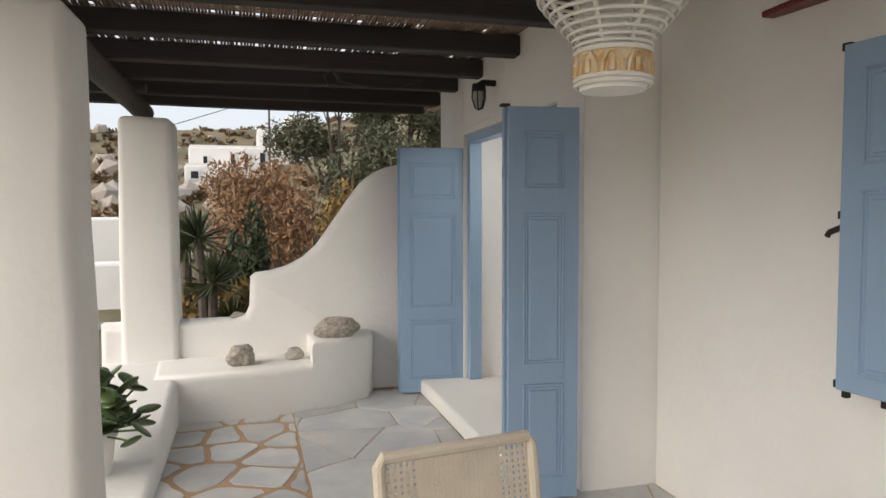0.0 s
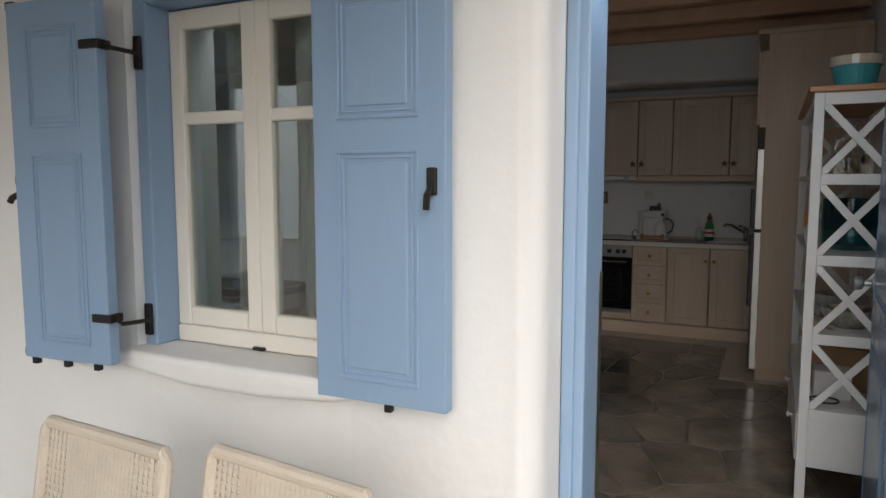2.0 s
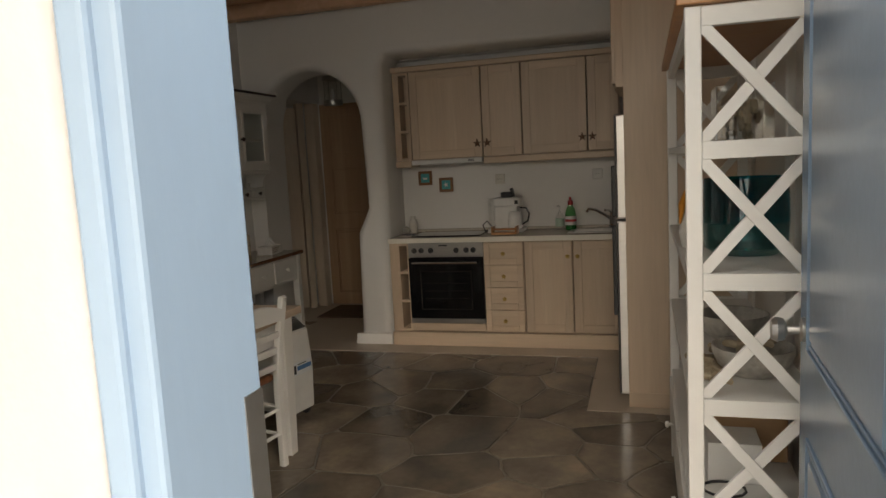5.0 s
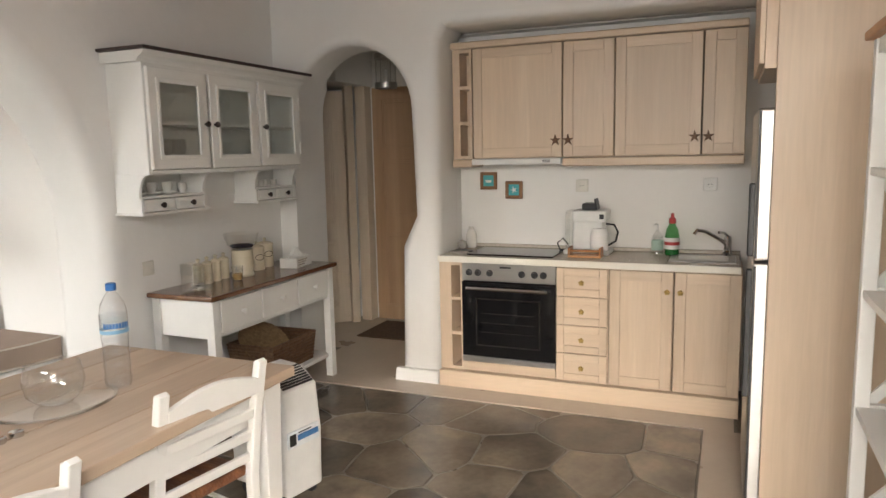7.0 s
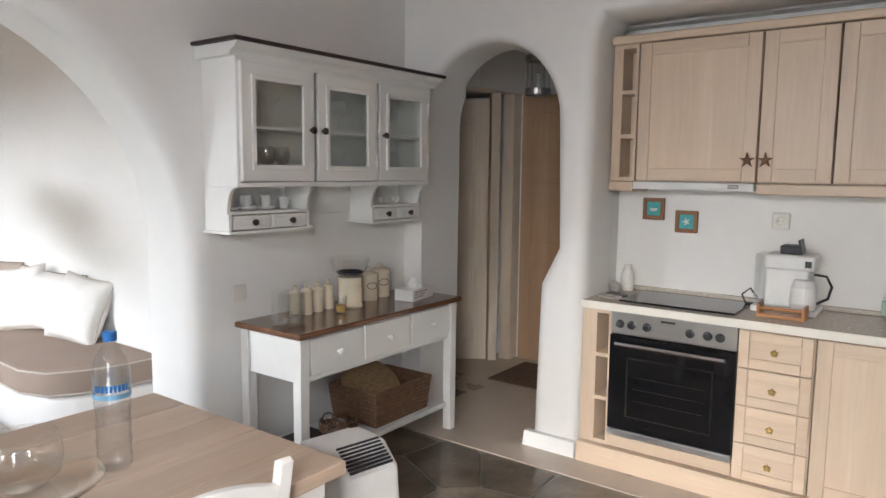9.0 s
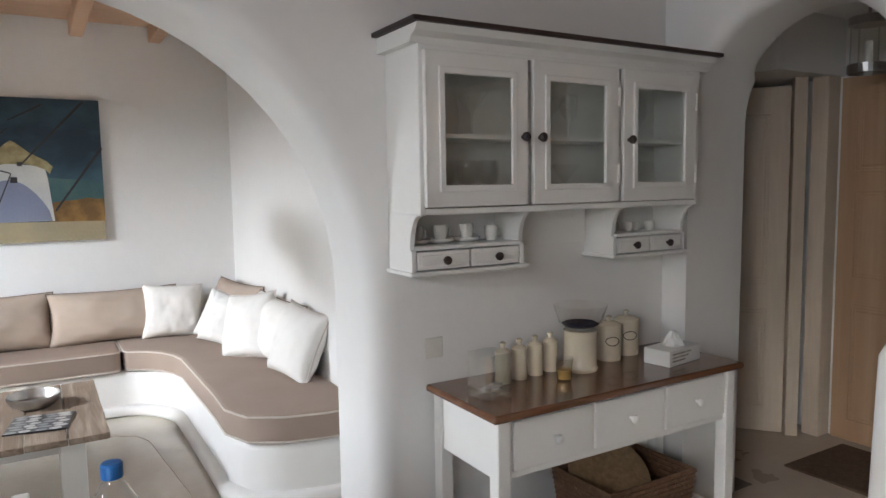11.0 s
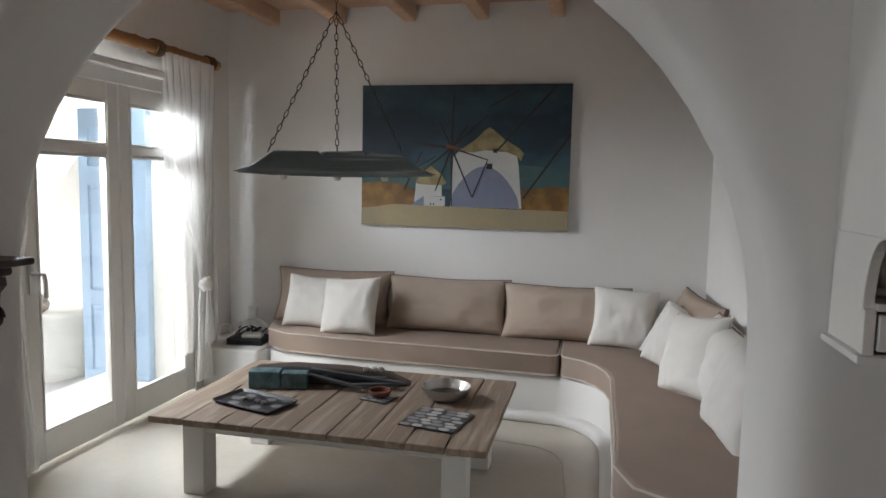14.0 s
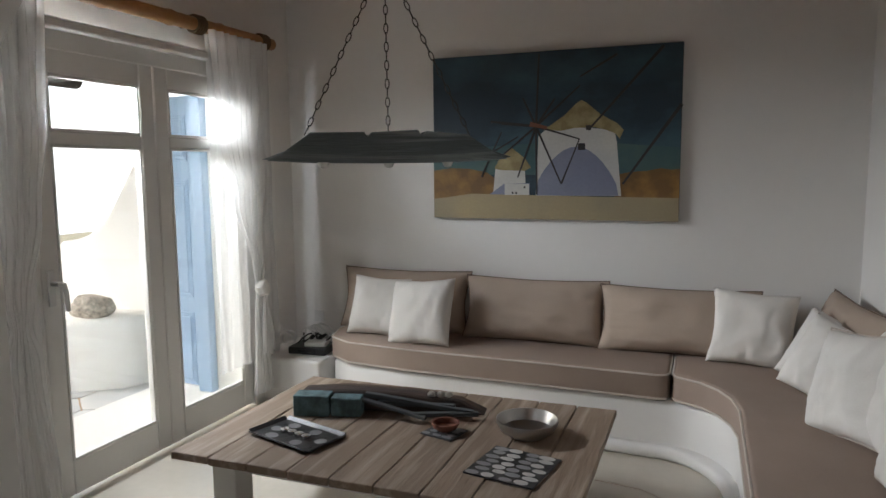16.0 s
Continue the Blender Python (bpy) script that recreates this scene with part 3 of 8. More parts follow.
door = tagged(new("door_1"), "white glazed french door with a closed double leaf", "french door", kind="structure")
door.matrix_basis = pose(3.53, 0, 0)
for y0, y1 in ((LY0 + 0.004, 4.27), (5.705, LY1 - 0.004)):
    part("door_frame", box(-0.035, 0.035, y0, y1, -0.05, 2.02, 0.006), WHITE_PAINT, door)
part("door_frame", box(-0.035, 0.035, LY0 + 0.004, LY1 - 0.004, 2.0, LZ + 0.004, 0.006), WHITE_PAINT, door)
part("cornice", box(0.03, 0.075, 4.16, 5.94, 2.08, 2.13, 0.012, 2), WHITE_PAINT, door)
for y0, y1 in ((4.275, 4.98), (4.984, 5.70)):
    bm = bmesh.new()
    box(-0.028, 0.028, y0, y0 + 0.093, 0.02, 2.01, 0.006, 1, bm)
    box(-0.028, 0.028, y1 - 0.093, y1, 0.02, 2.01, 0.006, 1, bm)
    for z0, z1 in ((0.02, 0.18), (1.595, 1.655), (1.895, 2.01)):
        box(-0.027, 0.027, y0 + 0.093, y1 - 0.093, z0, z1, 0.006, 1, bm)
    lf = part("door_leaf", bm, WHITE_PAINT, door)
    for z0, z1 in ((0.18, 1.595), (1.655, 1.895)):
        g = part("pane", box(-0.003, 0.003, y0 + 0.093, y1 - 0.093, z0, z1), GLASS, lf)
        g.visible_shadow = False
        bead = bmesh.new()
        for a in (y0 + 0.093, y1 - 0.112):
            box(0.012, 0.03, a, a + 0.012, z0, z1, 0.002, 1, bead)
        for a in (z0, z1 - 0.012):
            box(0.012, 0.03, y0 + 0.105, y1 - 0.105, a, a + 0.012, 0.002, 1, bead)
        part("bead", bead, WHITE_PAINT, lf)
bm = box(0.03, 0.04, 4.30, 4.333, 0.90, 1.06, 0.004)
tube([(0.04, 4.316, 1.0), (0.085, 4.316, 1.0), (0.095, 4.328, 1.0), (0.095, 4.338, 0.96), (0.095, 4.34, 0.88)], 0.011, 8, bm)
part("door_handle", bm, PLASTIC, door)

# kitchen door: casing and the opened leaf
casing = thing("door_casing", "blue painted timber casing round the kitchen door", "door frame", 3.70, -0.13, 0)
for y, a in ((DY0 + 0.002, 0.06), (DY1 - 0.072, 0.0)):
    bm = box(-0.08, 0.135, y + 0.13, y + 0.07 + 0.13, 0.0, 2.03, 0.008)
    box(-0.095, -0.05, y + 0.13 + (0.03 if y > 0 else 0.0), y + 0.13 + (0.07 if y > 0 else 0.04), 0.0, 2.06, 0.008, 2, bm)
    part("post", bm, BLUE, casing)
part("head", box(-0.08, 0.135, DY0 + 0.133, DY1 + 0.127, 2.03, 2.098, 0.008), BLUE, casing)
part("strike_plate", box(0.085, 0.13, 0.4255, 0.4275, 0.25, 1.12, 0.0005), STEEL, casing, "scratched grey metal strike strip")
m, w = line_pose((3.80, -0.535), (4.635, -0.578), 0.012)
door = tagged(new("door_2"), "glossy blue panelled kitchen door standing open", "door", kind="structure")
door.matrix_basis = m
lf = leaf(w, 2.0, 0.045, [(0.14, 0.80), (0.98, 1.86)], BLUE_GLOSS, door, "door_leaf", 0.11)
for s in (-1, 1):
    bm = lathe([(0.026, 0), (0.026, 0.008), (0.011, 0.012), (0.011, 0.035), (0.024, 0.042), (0.027, 0.055), (0.022, 0.066), (0, 0.068)], 20)
    part("knob", moved(bm, pose(w - 0.065, s * 0.0225, 1.02, -90 * s)), STEEL, lf, "brushed steel knob")

# kitchen window: blue casing, cream sashes, shutters
win = tagged(new("window_1"), "cream two-sash kitchen window in a blue casing", "window", kind="structure")
win.matrix_basis = pose(3.545, 0, 0)
bm = bmesh.new()
for y0, y1 in ((WY0 + 0.003, WY0 + 0.063), (WY1 - 0.063, WY1 - 0.003)):
    box(-0.13, 0.02, y0, y1, WZ0 + 0.02, WZ1 - 0.003, 0.006, 2, bm)
box(-0.13, 0.02, WY0 + 0.063, WY1 - 0.063, WZ1 - 0.058, WZ1 - 0.003, 0.006, 2, bm)
part("casing", bm, BLUE, win)
part("sash_frame", box(-0.03, 0.035, WY0 + 0.064, WY1 - 0.064, WZ0 + 0.02, 0.865, 0.008), CREAM_PAINT, win)
for y0, y1 in ((WY0 + 0.065, 1.449), (1.451, WY1 - 0.065)):
    bm = bmesh.new()
    box(-0.024, 0.024, y0, y0 + 0.062, 0.866, 2.035, 0.006, 2, bm)
    box(-0.024, 0.024, y1 - 0.062, y1, 0.866, 2.035, 0.006, 2, bm)
    for z0, z1 in ((0.866, 0.935), (1.62, 1.665), (1.965, 2.035)):
        box(-0.023, 0.023, y0 + 0.062, y1 - 0.062, z0, z1, 0.006, 2, bm)
    sash = part("sash", bm, CREAM_PAINT, win)
    for z0, z1 in ((0.935, 1.62), (1.665, 1.965)):
        g = part("pane", box(-0.003, 0.003, y0 + 0.062, y1 - 0.062, z0, z1), REFLECT_GLASS, sash)
        g.visible_shadow = False
sill = prism([(WY0 - 0.10, 0.775), (1.0, 0.73), (1.30, 0.705), (1.60, 0.705), (1.92, 0.735), (WY1 + 0.10, 0.785), (WY1, 0.80), (WY0, 0.80)], "x", 3.31, 3.53, 0.02)
rounded(setting("window_sill", sill, PLASTER_OUT, "rounded whitewashed window sill", "window sill"))
part("catch", box(3.50, 3.535, 1.43, 1.48, 0.803, 0.815, 0.003), IRON)
tagged(bpy.data.objects["catch"], "small black iron catch on the window sill", "catch")


def window_shutter(p, q, z0, z1, label, rod):
    m, w = line_pose(p, q, z0)
    ob = thing("window_shutter", label, "shutter", group="kitchen window shutters")
    ob.matrix_basis = m
    h = z1 - z0
    leaf(w, h, 0.045, [(0.05 * h, 0.585 * h), (0.655 * h, 0.93 * h)], BLUE, ob, frame_w=0.085)
    side = 1 if rod else -1
    if rod:
        bm = tube([(w + 0.014, -0.022, -0.01), (w + 0.014, -0.022, h + 0.01)], 0.008, 8)
        tube([(w + 0.014, -0.022, 0.465 * h), (w + 0.03, -0.025, 0.475 * h), (w + 0.075, -0.02, 0.46 * h), (w + 0.085, -0.02, 0.448 * h)], 0.012, 8, bm)
        part("espagnolette", bm, IRON, ob, "black iron bolt rod with a lever handle")
        for z in (0.0, 0.5, 0.985):
            part("bracket", box(w - 0.012, w + 0.024, -0.032, 0.006, z * h, z * h + 0.03, 0.004), IRON, ob)
    else:
        bm = box(w - 0.055, w - 0.025, -0.036, -0.022, 0.485 * h, 0.545 * h, 0.004)
        tube([(w - 0.04, -0.036, 0.50 * h), (w - 0.04, -0.06, 0.485 * h), (w - 0.045, -0.055, 0.455 * h)], 0.010, 8, bm)
        part("latch", bm, IRON, ob, "black iron shutter latch")
    for z in (0.12, 0.86) if rod else ():
        y = -0.02 * side
        bm = box(-0.015, 0.07, -0.030, 0.030, z * h, z * h + 0.03, 0.004)
        tube([(-0.01, 0, z * h + 0.015), (-0.05, 0.012 * side, z * h), (-0.075, -0.10 * side, z * h - 0.005)], 0.008, 8, bm)
        part("hinge", bm, IRON, ob, "black iron offset hinge")
    for f in (0.2, 0.55, 0.93):
        if rod or f == 0.55:
            part("stop", box(f * w - 0.012, f * w + 0.012, -0.012, 0.012, -0.028, 0.0, 0.004), IRON, ob)
    return ob


window_shutter((3.235, 1.862), (3.195, 2.262), 0.77, 2.03, "open blue panelled window shutter with an iron bolt rod", True)
window_shutter((3.325, 1.052), (3.325, 0.612), 0.755, 2.03, "open blue panelled window shutter with an iron latch", False)
for y in (1.885,):
    for z in (0.90, 1.87):
        part("hinge_plate", box(3.395, 3.413, y - 0.016, y + 0.016, z - 0.06, z + 0.06, 0.006), IRON)
for ob in [o for o in bpy.data.objects if o.name.startswith("hinge_plate")]:
    tagged(ob, "black iron hinge plate on the blue casing", "hinge")

# pergola
for i, y in enumerate((0.85, 1.62, 2.40, 3.17, 3.95, 4.76, 5.54, 6.23, 7.03, 7.68)):
    bm = box(-1.3, 0, -0.065, 0.065, 0, 0.135, 0.014)
    bmesh.ops.subdivide_edges(bm, edges=[e for e in bm.edges if e.calc_length() > 1], cuts=9)
    roughen(bm, 0.012, 0.6, i)
    ob = part("pergola_beam", bm, DARK_BEAM)
    x_end = 2.95 if y > 3.9 else 3.43
    ob.matrix_basis = Matrix.Translation((x_end, y, 2.50)) @ Matrix.Diagonal(((x_end + 0.9) / 1.3, 1, 1, 1))
    tagged(ob, "dark rough timber pergola beam", "beam", "pergola beams")
bm = tube([(0.11 + 0.01 * math.sin(i), -0.6 + i * 0.82, 2.405 + 0.008 * math.cos(2 * i)) for i in range(11)], 0.09, 14)
tagged(smooth(part("pergola_log", roughen(bm, 0.012, 0.3, 5), LOG)), "grey weathered round log carrying the pergola", "log beam")
bm = lathe([(0.0, 0), (0.035, 0), (0.035, 0.08), (0.0, 0.08)], 14)
tagged(part("pipe_end", moved(bm, pose(0.25, 6.1, 2.40, 0, 90, 0)), LOG), "short grey peg on the log", "peg")
reed = material("dry_reed", (0.34, 0.24, 0.16), 0.8, spots=(0.16, 0.10, 0.07), scale=30, grain=0.3, bump=0.4, bump_scale=60, random=0.2)
bm = bmesh.new()
rng = random.Random(4)
x = -0.95
while x < 3.35:
    if rng.random() > 0.10:
        z = 2.655 + rng.random() * 0.012
        bmesh.ops.create_cone(bm, cap_ends=False, segments=5, radius1=0.010, radius2=0.008, depth=8.6, matrix=pose(x, 4.15 + rng.uniform(-0.1, 0.1), z, 90, 0, rng.uniform(-0.15, 0.15)))
    x += 0.0205
tagged(part("reed_mat", bm, reed), "dry brown reed mat laid over the pergola beams", "reed mat", kind="stuff")
bm = bmesh.new()
rng = random.Random(8)
for i in range(150):
    y = 0.2 + 8 * rng.random()
    box(-0.95, 3.38, y, y + 0.008 + 0.03 * rng.random(), 2.672, 2.684, 0, bm=bm)
tagged(part("reed_ties", bm, reed), "loose reeds lying across the mat", "reeds", kind="stuff")
loop = [(1.7 + 0.05 * math.cos(a) * (1 + 0.3 * math.sin(3 * a)), 5.45, 2.42 + 0.06 * math.sin(a)) for a in [i * 0.5 for i in range(26)]]
loop += [(1.8, 5.45, 2.40), (2.0, 5.45, 2.37), (2.2, 5.46, 2.38), (2.4, 5.48, 2.45)]
tagged(part("cable", tube([(1.7, 5.5, 2.50)] + loop, 0.006, 6), BLACK), "loose grey cable hanging from a beam", "cable")

# bulkhead lamp on the facade
lamp = thing("wall_lamp", "small brass bulkhead lamp in a wire cage", "wall lamp", 2.90, 5.20, 2.28)
part("arm", tube([(0, 0, 0.12), (-0.10, 0, 0.12), (-0.13, 0, 0.10)], 0.025, 10), IRON, lamp)
part("cap", lathe([(0, 0.12), (0.05, 0.11), (0.055, 0.06), (0.05, 0.05)], 18, (-0.13, 0, 0)), IRON, lamp)
part("globe", lathe([(0.042, 0.06), (0.045, 0.0), (0.03, -0.06), (0, -0.075)], 18, (-0.13, 0, 0)), STONE_PALE, lamp, "dusty glass globe")
bm = bmesh.new()
for i in range(6):
    a = i * math.tau / 6
    tube([(-0.13 + 0.052 * math.cos(a), 0.052 * math.sin(a), 0.06), (-0.13 + 0.054 * math.cos(a), 0.054 * math.sin(a), 0), (-0.13 + 0.03 * math.cos(a), 0.03 * math.sin(a), -0.07), (-0.13, 0, -0.085)], 0.005, 6, bm)
part("cage", bm, IRON, lamp)
tagged(part("conduit", tube([(2.89, 6.0, 2.9), (2.885, 6.0, 2.2), (2.885, 5.9, 2.14), (2.885, 5.3, 2.16)], 0.006, 6), PLASTIC), "thin white cable along the wall", "cable")

# cage lantern over the table
lan = thing("hanging_lantern", "white wire cage lantern with a gilt fretwork collar", "lantern", 1.915, 1.68, 1.725)
RATTAN = material("white_wire", (0.72, 0.69, 0.62), 0.6, grain=0.05, bump=0.1)
GILT = material("gilt_fretwork", (0.50, 0.25, 0.05), 0.5, 0.3, spots=(0.66, 0.56, 0.38), scale=30, grain=0.3, bump=0.5)
prof = [(0.083, 0.075), (0.098, 0.11), (0.135, 0.15), (0.172, 0.195), (0.192, 0.25), (0.193, 0.32), (0.175, 0.38), (0.14, 0.43), (0.10, 0.47)]
for i in range(22):
    f = i / 21 * (len(prof) - 1)
    k = min(int(f), len(prof) - 2)
    r = prof[k][0] + (prof[k + 1][0] - prof[k][0]) * (f - k)
    z = prof[k][1] + (prof[k + 1][1] - prof[k][1]) * (f - k)
    part("hoop", tube([(r * math.cos(a * math.tau / 40), r * math.sin(a * math.tau / 40), z) for a in range(40)], 0.0042, 6, None, True), RATTAN, lan)
for i in range(8):
    a = i * math.tau / 8
    part("rib", tube([((r - 0.006) * math.cos(a), (r - 0.006) * math.sin(a), z) for r, z in prof], 0.006, 6), RATTAN, lan)
part("collar", lathe([(0.080, 0.0), (0.084, 0.004), (0.084, 0.078), (0.080, 0.078), (0.080, 0.0)], 40), GILT, lan, "gilt collar of pierced arches")
bm = bmesh.new()
for i in range(9):
    a = i * math.tau / 9
    pts = [(0.0855 * math.cos(a + dx), 0.0855 * math.sin(a + dx), z) for dx, z in ((-0.28, 0.016), (-0.24, 0.045), (-0.10, 0.066), (0.10, 0.066), (0.24, 0.045), (0.28, 0.016))]
    tube(pts, 0.006, 6, bm)
    tube([(0.0855 * math.cos(a), 0.0855 * math.sin(a), 0.02), (0.0855 * math.cos(a), 0.0855 * math.sin(a), 0.05)], 0.009, 6, bm)
part("fretwork", bm, GILT, lan)
for z in (0.002, 0.014, 0.076):
    part("band", tube([(0.086 * math.cos(a * math.tau / 40), 0.086 * math.sin(a * math.tau / 40), z) for a in range(40)], 0.006, 6, closed=True), RATTAN, lan)
part("lid", lathe([(0.0, -0.012), (0.075, -0.012), (0.079, 0.0), (0.0, 0.002)], 30), WHITE_PAINT, lan)
part("cord", tube([(0, 0, 0.45), (0, 0, 0.82)], 0.006, 6), BLACK, lan)
# red painted oar end over the window
bm = prism([(2.30, 0), (2.34, -0.06), (2.48, -0.085), (2.83, -0.065), (2.83, 0.0), (2.48, 0.03)], "z", 2.285, 2.315, 0.008)
bm.transform(Matrix(((0, 1, 0, 3.36), (1, 0, 0, 0), (0, 0, 1, 0), (0, 0, 0, 1))))
tagged(part("boat_rib", bm, material("red_paint", (0.16, 0.025, 0.025), 0.45, grain=0.1)), "dark red painted piece of boat timber on the wall", "boat timber")


def wicker_chair(x, y, turn, label):
    """Seat faces local -y, back at +y; woven panels over a tube frame."""
    ob = thing("garden_chair", label, "chair", x, y, FLOOR_OUT, turn, "chairs round the veranda table")
    W, ZB, ZT = 0.25, 0.46, 0.915
    bm = tube([(-W, 0.27, 0.44), (-W, 0.31, 0.68), (-W, 0.345, ZT - 0.02), (-W + 0.012, 0.35, ZT), (W - 0.012, 0.35, ZT), (W, 0.345, ZT - 0.02), (W, 0.31, 0.68), (W, 0.27, 0.44)], 0.019, 10)
    part("back_frame", bm, WICKER, ob)
    for sx in (-1, 1):
        part("leg", tube([(sx * W, 0.27, 0.46), (sx * W, 0.30, 0.0)], 0.02, 10), WICKER, ob)
        part("leg", tube([(sx * W, -0.25, 0.46), (sx * (W - 0.01), -0.26, 0.0)], 0.02, 10), WICKER, ob)
    bm = box(-W - 0.01, W + 0.01, -0.27, 0.29, 0.41, 0.46, 0.018, 3)
    part("seat", bm, WICKER, ob)

    def strands(x0, x1, step, width):
        b = bmesh.new()
        n = int((x1 - x0) / step)
        for i in range(n + 1):
            xx = x0 + i * step
            bar((xx, 0.276, 0.46), (xx, 0.342, ZT - 0.01), width, 0.004, 0, b, (0, 1, 0))
        m = int(0.43 / step)
        for j in range(m + 1):
            f = (j + 0.5) / (m + 1)
            bar((x0, 0.276 + 0.066 * f, 0.46 + 0.43 * f), (x1, 0.276 + 0.066 * f, 0.46 + 0.43 * f), 0.005, width, 0, b, (0, 0, 1))
        return b
    part("open_weave", strands(-W + 0.016, -W + 0.12, 0.0195, 0.0105), WICKER, ob)
    part("open_weave", strands(W - 0.12, W - 0.016, 0.0195, 0.0105), WICKER, ob)
    part("close_weave", strands(-W + 0.125, W - 0.125, 0.0160, 0.0152), WICKER, ob)
    return ob


wicker_chair(1.73, 1.80, 9, "cream woven wicker garden chair at the veranda table")
wicker_chair(2.46, 1.41, -94, "cream woven wicker garden chair against the house wall")
wicker_chair(2.49, 0.85, -97, "cream woven wicker garden chair below the kitchen window")
tab = thing("garden_table", "green garden table with a glass-like top", "table", 1.92, 1.38, FLOOR_OUT)
GREEN = material("green_table_top", (0.20, 0.26, 0.22), 0.35, spots=(0.17, 0.22, 0.19), scale=20, grain=0.1, bump=0.2)
part("tabletop", box(-0.40, 0.40, -0.75, 0.45, 0.78, 0.80, 0.008), GREEN, tab)
for sx in (-0.36, 0.36):
    for yy in (-0.68, 0.39):
        part("leg", box(sx - 0.02, sx + 0.02, yy - 0.02, yy + 0.02, 0, 0.78, 0.005), WICKER, tab)

# stones and the potted plant
def stone(name, x, y, z, rx, ry, rz, seed, mat, label, turn=0):
    ob = smooth(part(name, roughen(blob(rx, ry, rz, seed, 0.25, 4), 0.004, 0.03, seed), mat), 80)
    ob.matrix_basis = pose(x, y, z, 0, 0, turn)
    return tagged(ob, label, "stone")


stone("round_stone", 1.79, 6.10, 0.365, 0.18, 0.12, 0.105, 2, STONE, "grey-brown granite boulder on the masonry bench", 12)
stone("round_stone", 1.0, 6.0, 0.192, 0.115, 0.09, 0.095, 5, STONE, "rough brown stone on the masonry bench", 20)
stone("pebble", 1.43, 6.10, 0.192, 0.075, 0.06, 0.058, 8, STONE_PALE, "small grey pebble on the masonry bench")
stone("pebble", 0.97, 6.52, 0.502, 0.06, 0.05, 0.03, 9, STONE_PALE, "small grey pebble on the end wall")
pot = thing("potted_plant", "green succulent in a white pot on the low wall", "plant", 0.17, 4.62, -0.112)
part("pot", lathe([(0, 0), (0.10, 0), (0.105, 0.02), (0.13, 0.22), (0.145, 0.225), (0.145, 0.26), (0.125, 0.26), (0.12, 0.23), (0, 0.23)], 26), PLASTER_OUT, pot)
SUCC = material("succulent_leaf", (0.11, 0.16, 0.05), 0.35, spots=(0.06, 0.10, 0.035), scale=12, grain=0.15, bump=0.05)
rng = random.Random(6)
bm = bmesh.new()
for i in range(110):
    a, el, r = rng.uniform(0, math.tau), rng.uniform(-0.1, 1.4), rng.uniform(0.14, 0.34)
    c = Vector((math.cos(a) * math.cos(el) * r, math.sin(a) * math.cos(el) * r, 0.27 + math.sin(el) * r * 1.1))
    m = Matrix.Translation(c) @ Euler((rng.uniform(-0.7, 0.7), rng.uniform(-0.7, 0.7), a)).to_matrix().to_4x4() @ Matrix.Diagonal((0.075, 0.058, 0.012, 1))
    bmesh.ops.create_icosphere(bm, subdivisions=2, radius=1, matrix=m)
    tube([(0, 0, 0.24), c * 0.6 + Vector((0, 0, 0.1)), c], 0.007, 5, bm)
smooth(part("foliage", bm, SUCC, pot))


# cloth hanging inside the kitchen window
wc = thing("window_curtain", "grey-white curtain hanging inside the kitchen window", "curtain")
for a, b in ((1.08, 1.40), (1.50, 1.72)):
    bm = bmesh.new()
    rows = [[bm.verts.new((3.70 + 0.018 * math.sin(i * 1.1 + 0.3 * j), a + (b - a) * i / 24, 0.84 + 1.24 * j / 14)) for i in range(25)] for j in range(15)]
    for p, q in zip(rows, rows[1:]):
        for i in range(24):
            bm.faces.new((p[i], p[i + 1], q[i + 1], q[i]))
    smooth(part("panel", bm, SHEER, wc), 180)
part("rail", tube([(3.70, 1.0, 2.085), (3.70, 1.9, 2.085)], 0.008, 8), STEEL, wc)


# ---- kitchen units along the back wall ----
FX = 8.07  # front plane of the base units


def front_panel(y0, y1, z0, z1, x, parent, name="door", rail=0.055, mat=None):
    """A framed cupboard front facing -x: rails and stiles round a sunk field."""
    t = 0.02
    d = part(name, box(x - 0.012, x, y0, y1, z0, z1, 0.001, 1), mat or OAK, parent)
    for a, b in ((y0, y0 + rail), (y1 - rail, y1)):
        part("stile", box(x - t, x - 0.011, a, b, z0, z1, 0.002, 1), mat or OAK, d)
    for a, b in ((z0, z0 + rail), (z1 - rail, z1)):
        part("rail", box(x - t, x - 0.011, y0 + rail + 0.0008, y1 - rail - 0.0008, a, b, 0.002, 1), OAK_H, d)
    return d


BRASS = material("antique_brass", (0.55, 0.38, 0.13), 0.35, 0.9, grain=0.1)
STARFISH = material("brown_starfish", (0.15, 0.07, 0.03), 0.6, grain=0.2, bump=0.4)


def shell_knob(y, z, x, parent):
    bm = lathe([(0, 0.026), (0.010, 0.022), (0.014, 0.014), (0.007, 0.008), (0.006, 0)], 14)
    for i in range(5):
        a = math.tau * i / 5
        bmesh.ops.create_icosphere(bm, subdivisions=1, radius=0.006, matrix=Matrix.Translation((0.012 * math.cos(a), 0.012 * math.sin(a), 0.016)))
    return part("knob", moved(bm, pose(x, y, z, 0, -90, 0)), BRASS, parent, "brass shell-shaped knob")


def star_knob(y, z, x, parent):
    pts = []
    for i in range(10):
        r = 0.036 if i % 2 == 0 else 0.013
        a = math.tau * i / 10 + 0.3
        pts.append((y + r * math.cos(a), z + r * math.sin(a)))
    return part("knob", prism(pts, "x", x - 0.022, x, 0.004), STARFISH, parent, "brown starfish knob")


def carcass(parent, y0, y1, z0, z1, x0, x1, mat=None):
    return part("body", box(x0, x1, y0, y1, z0, z1, 0.001, 1), mat or OAK, parent)


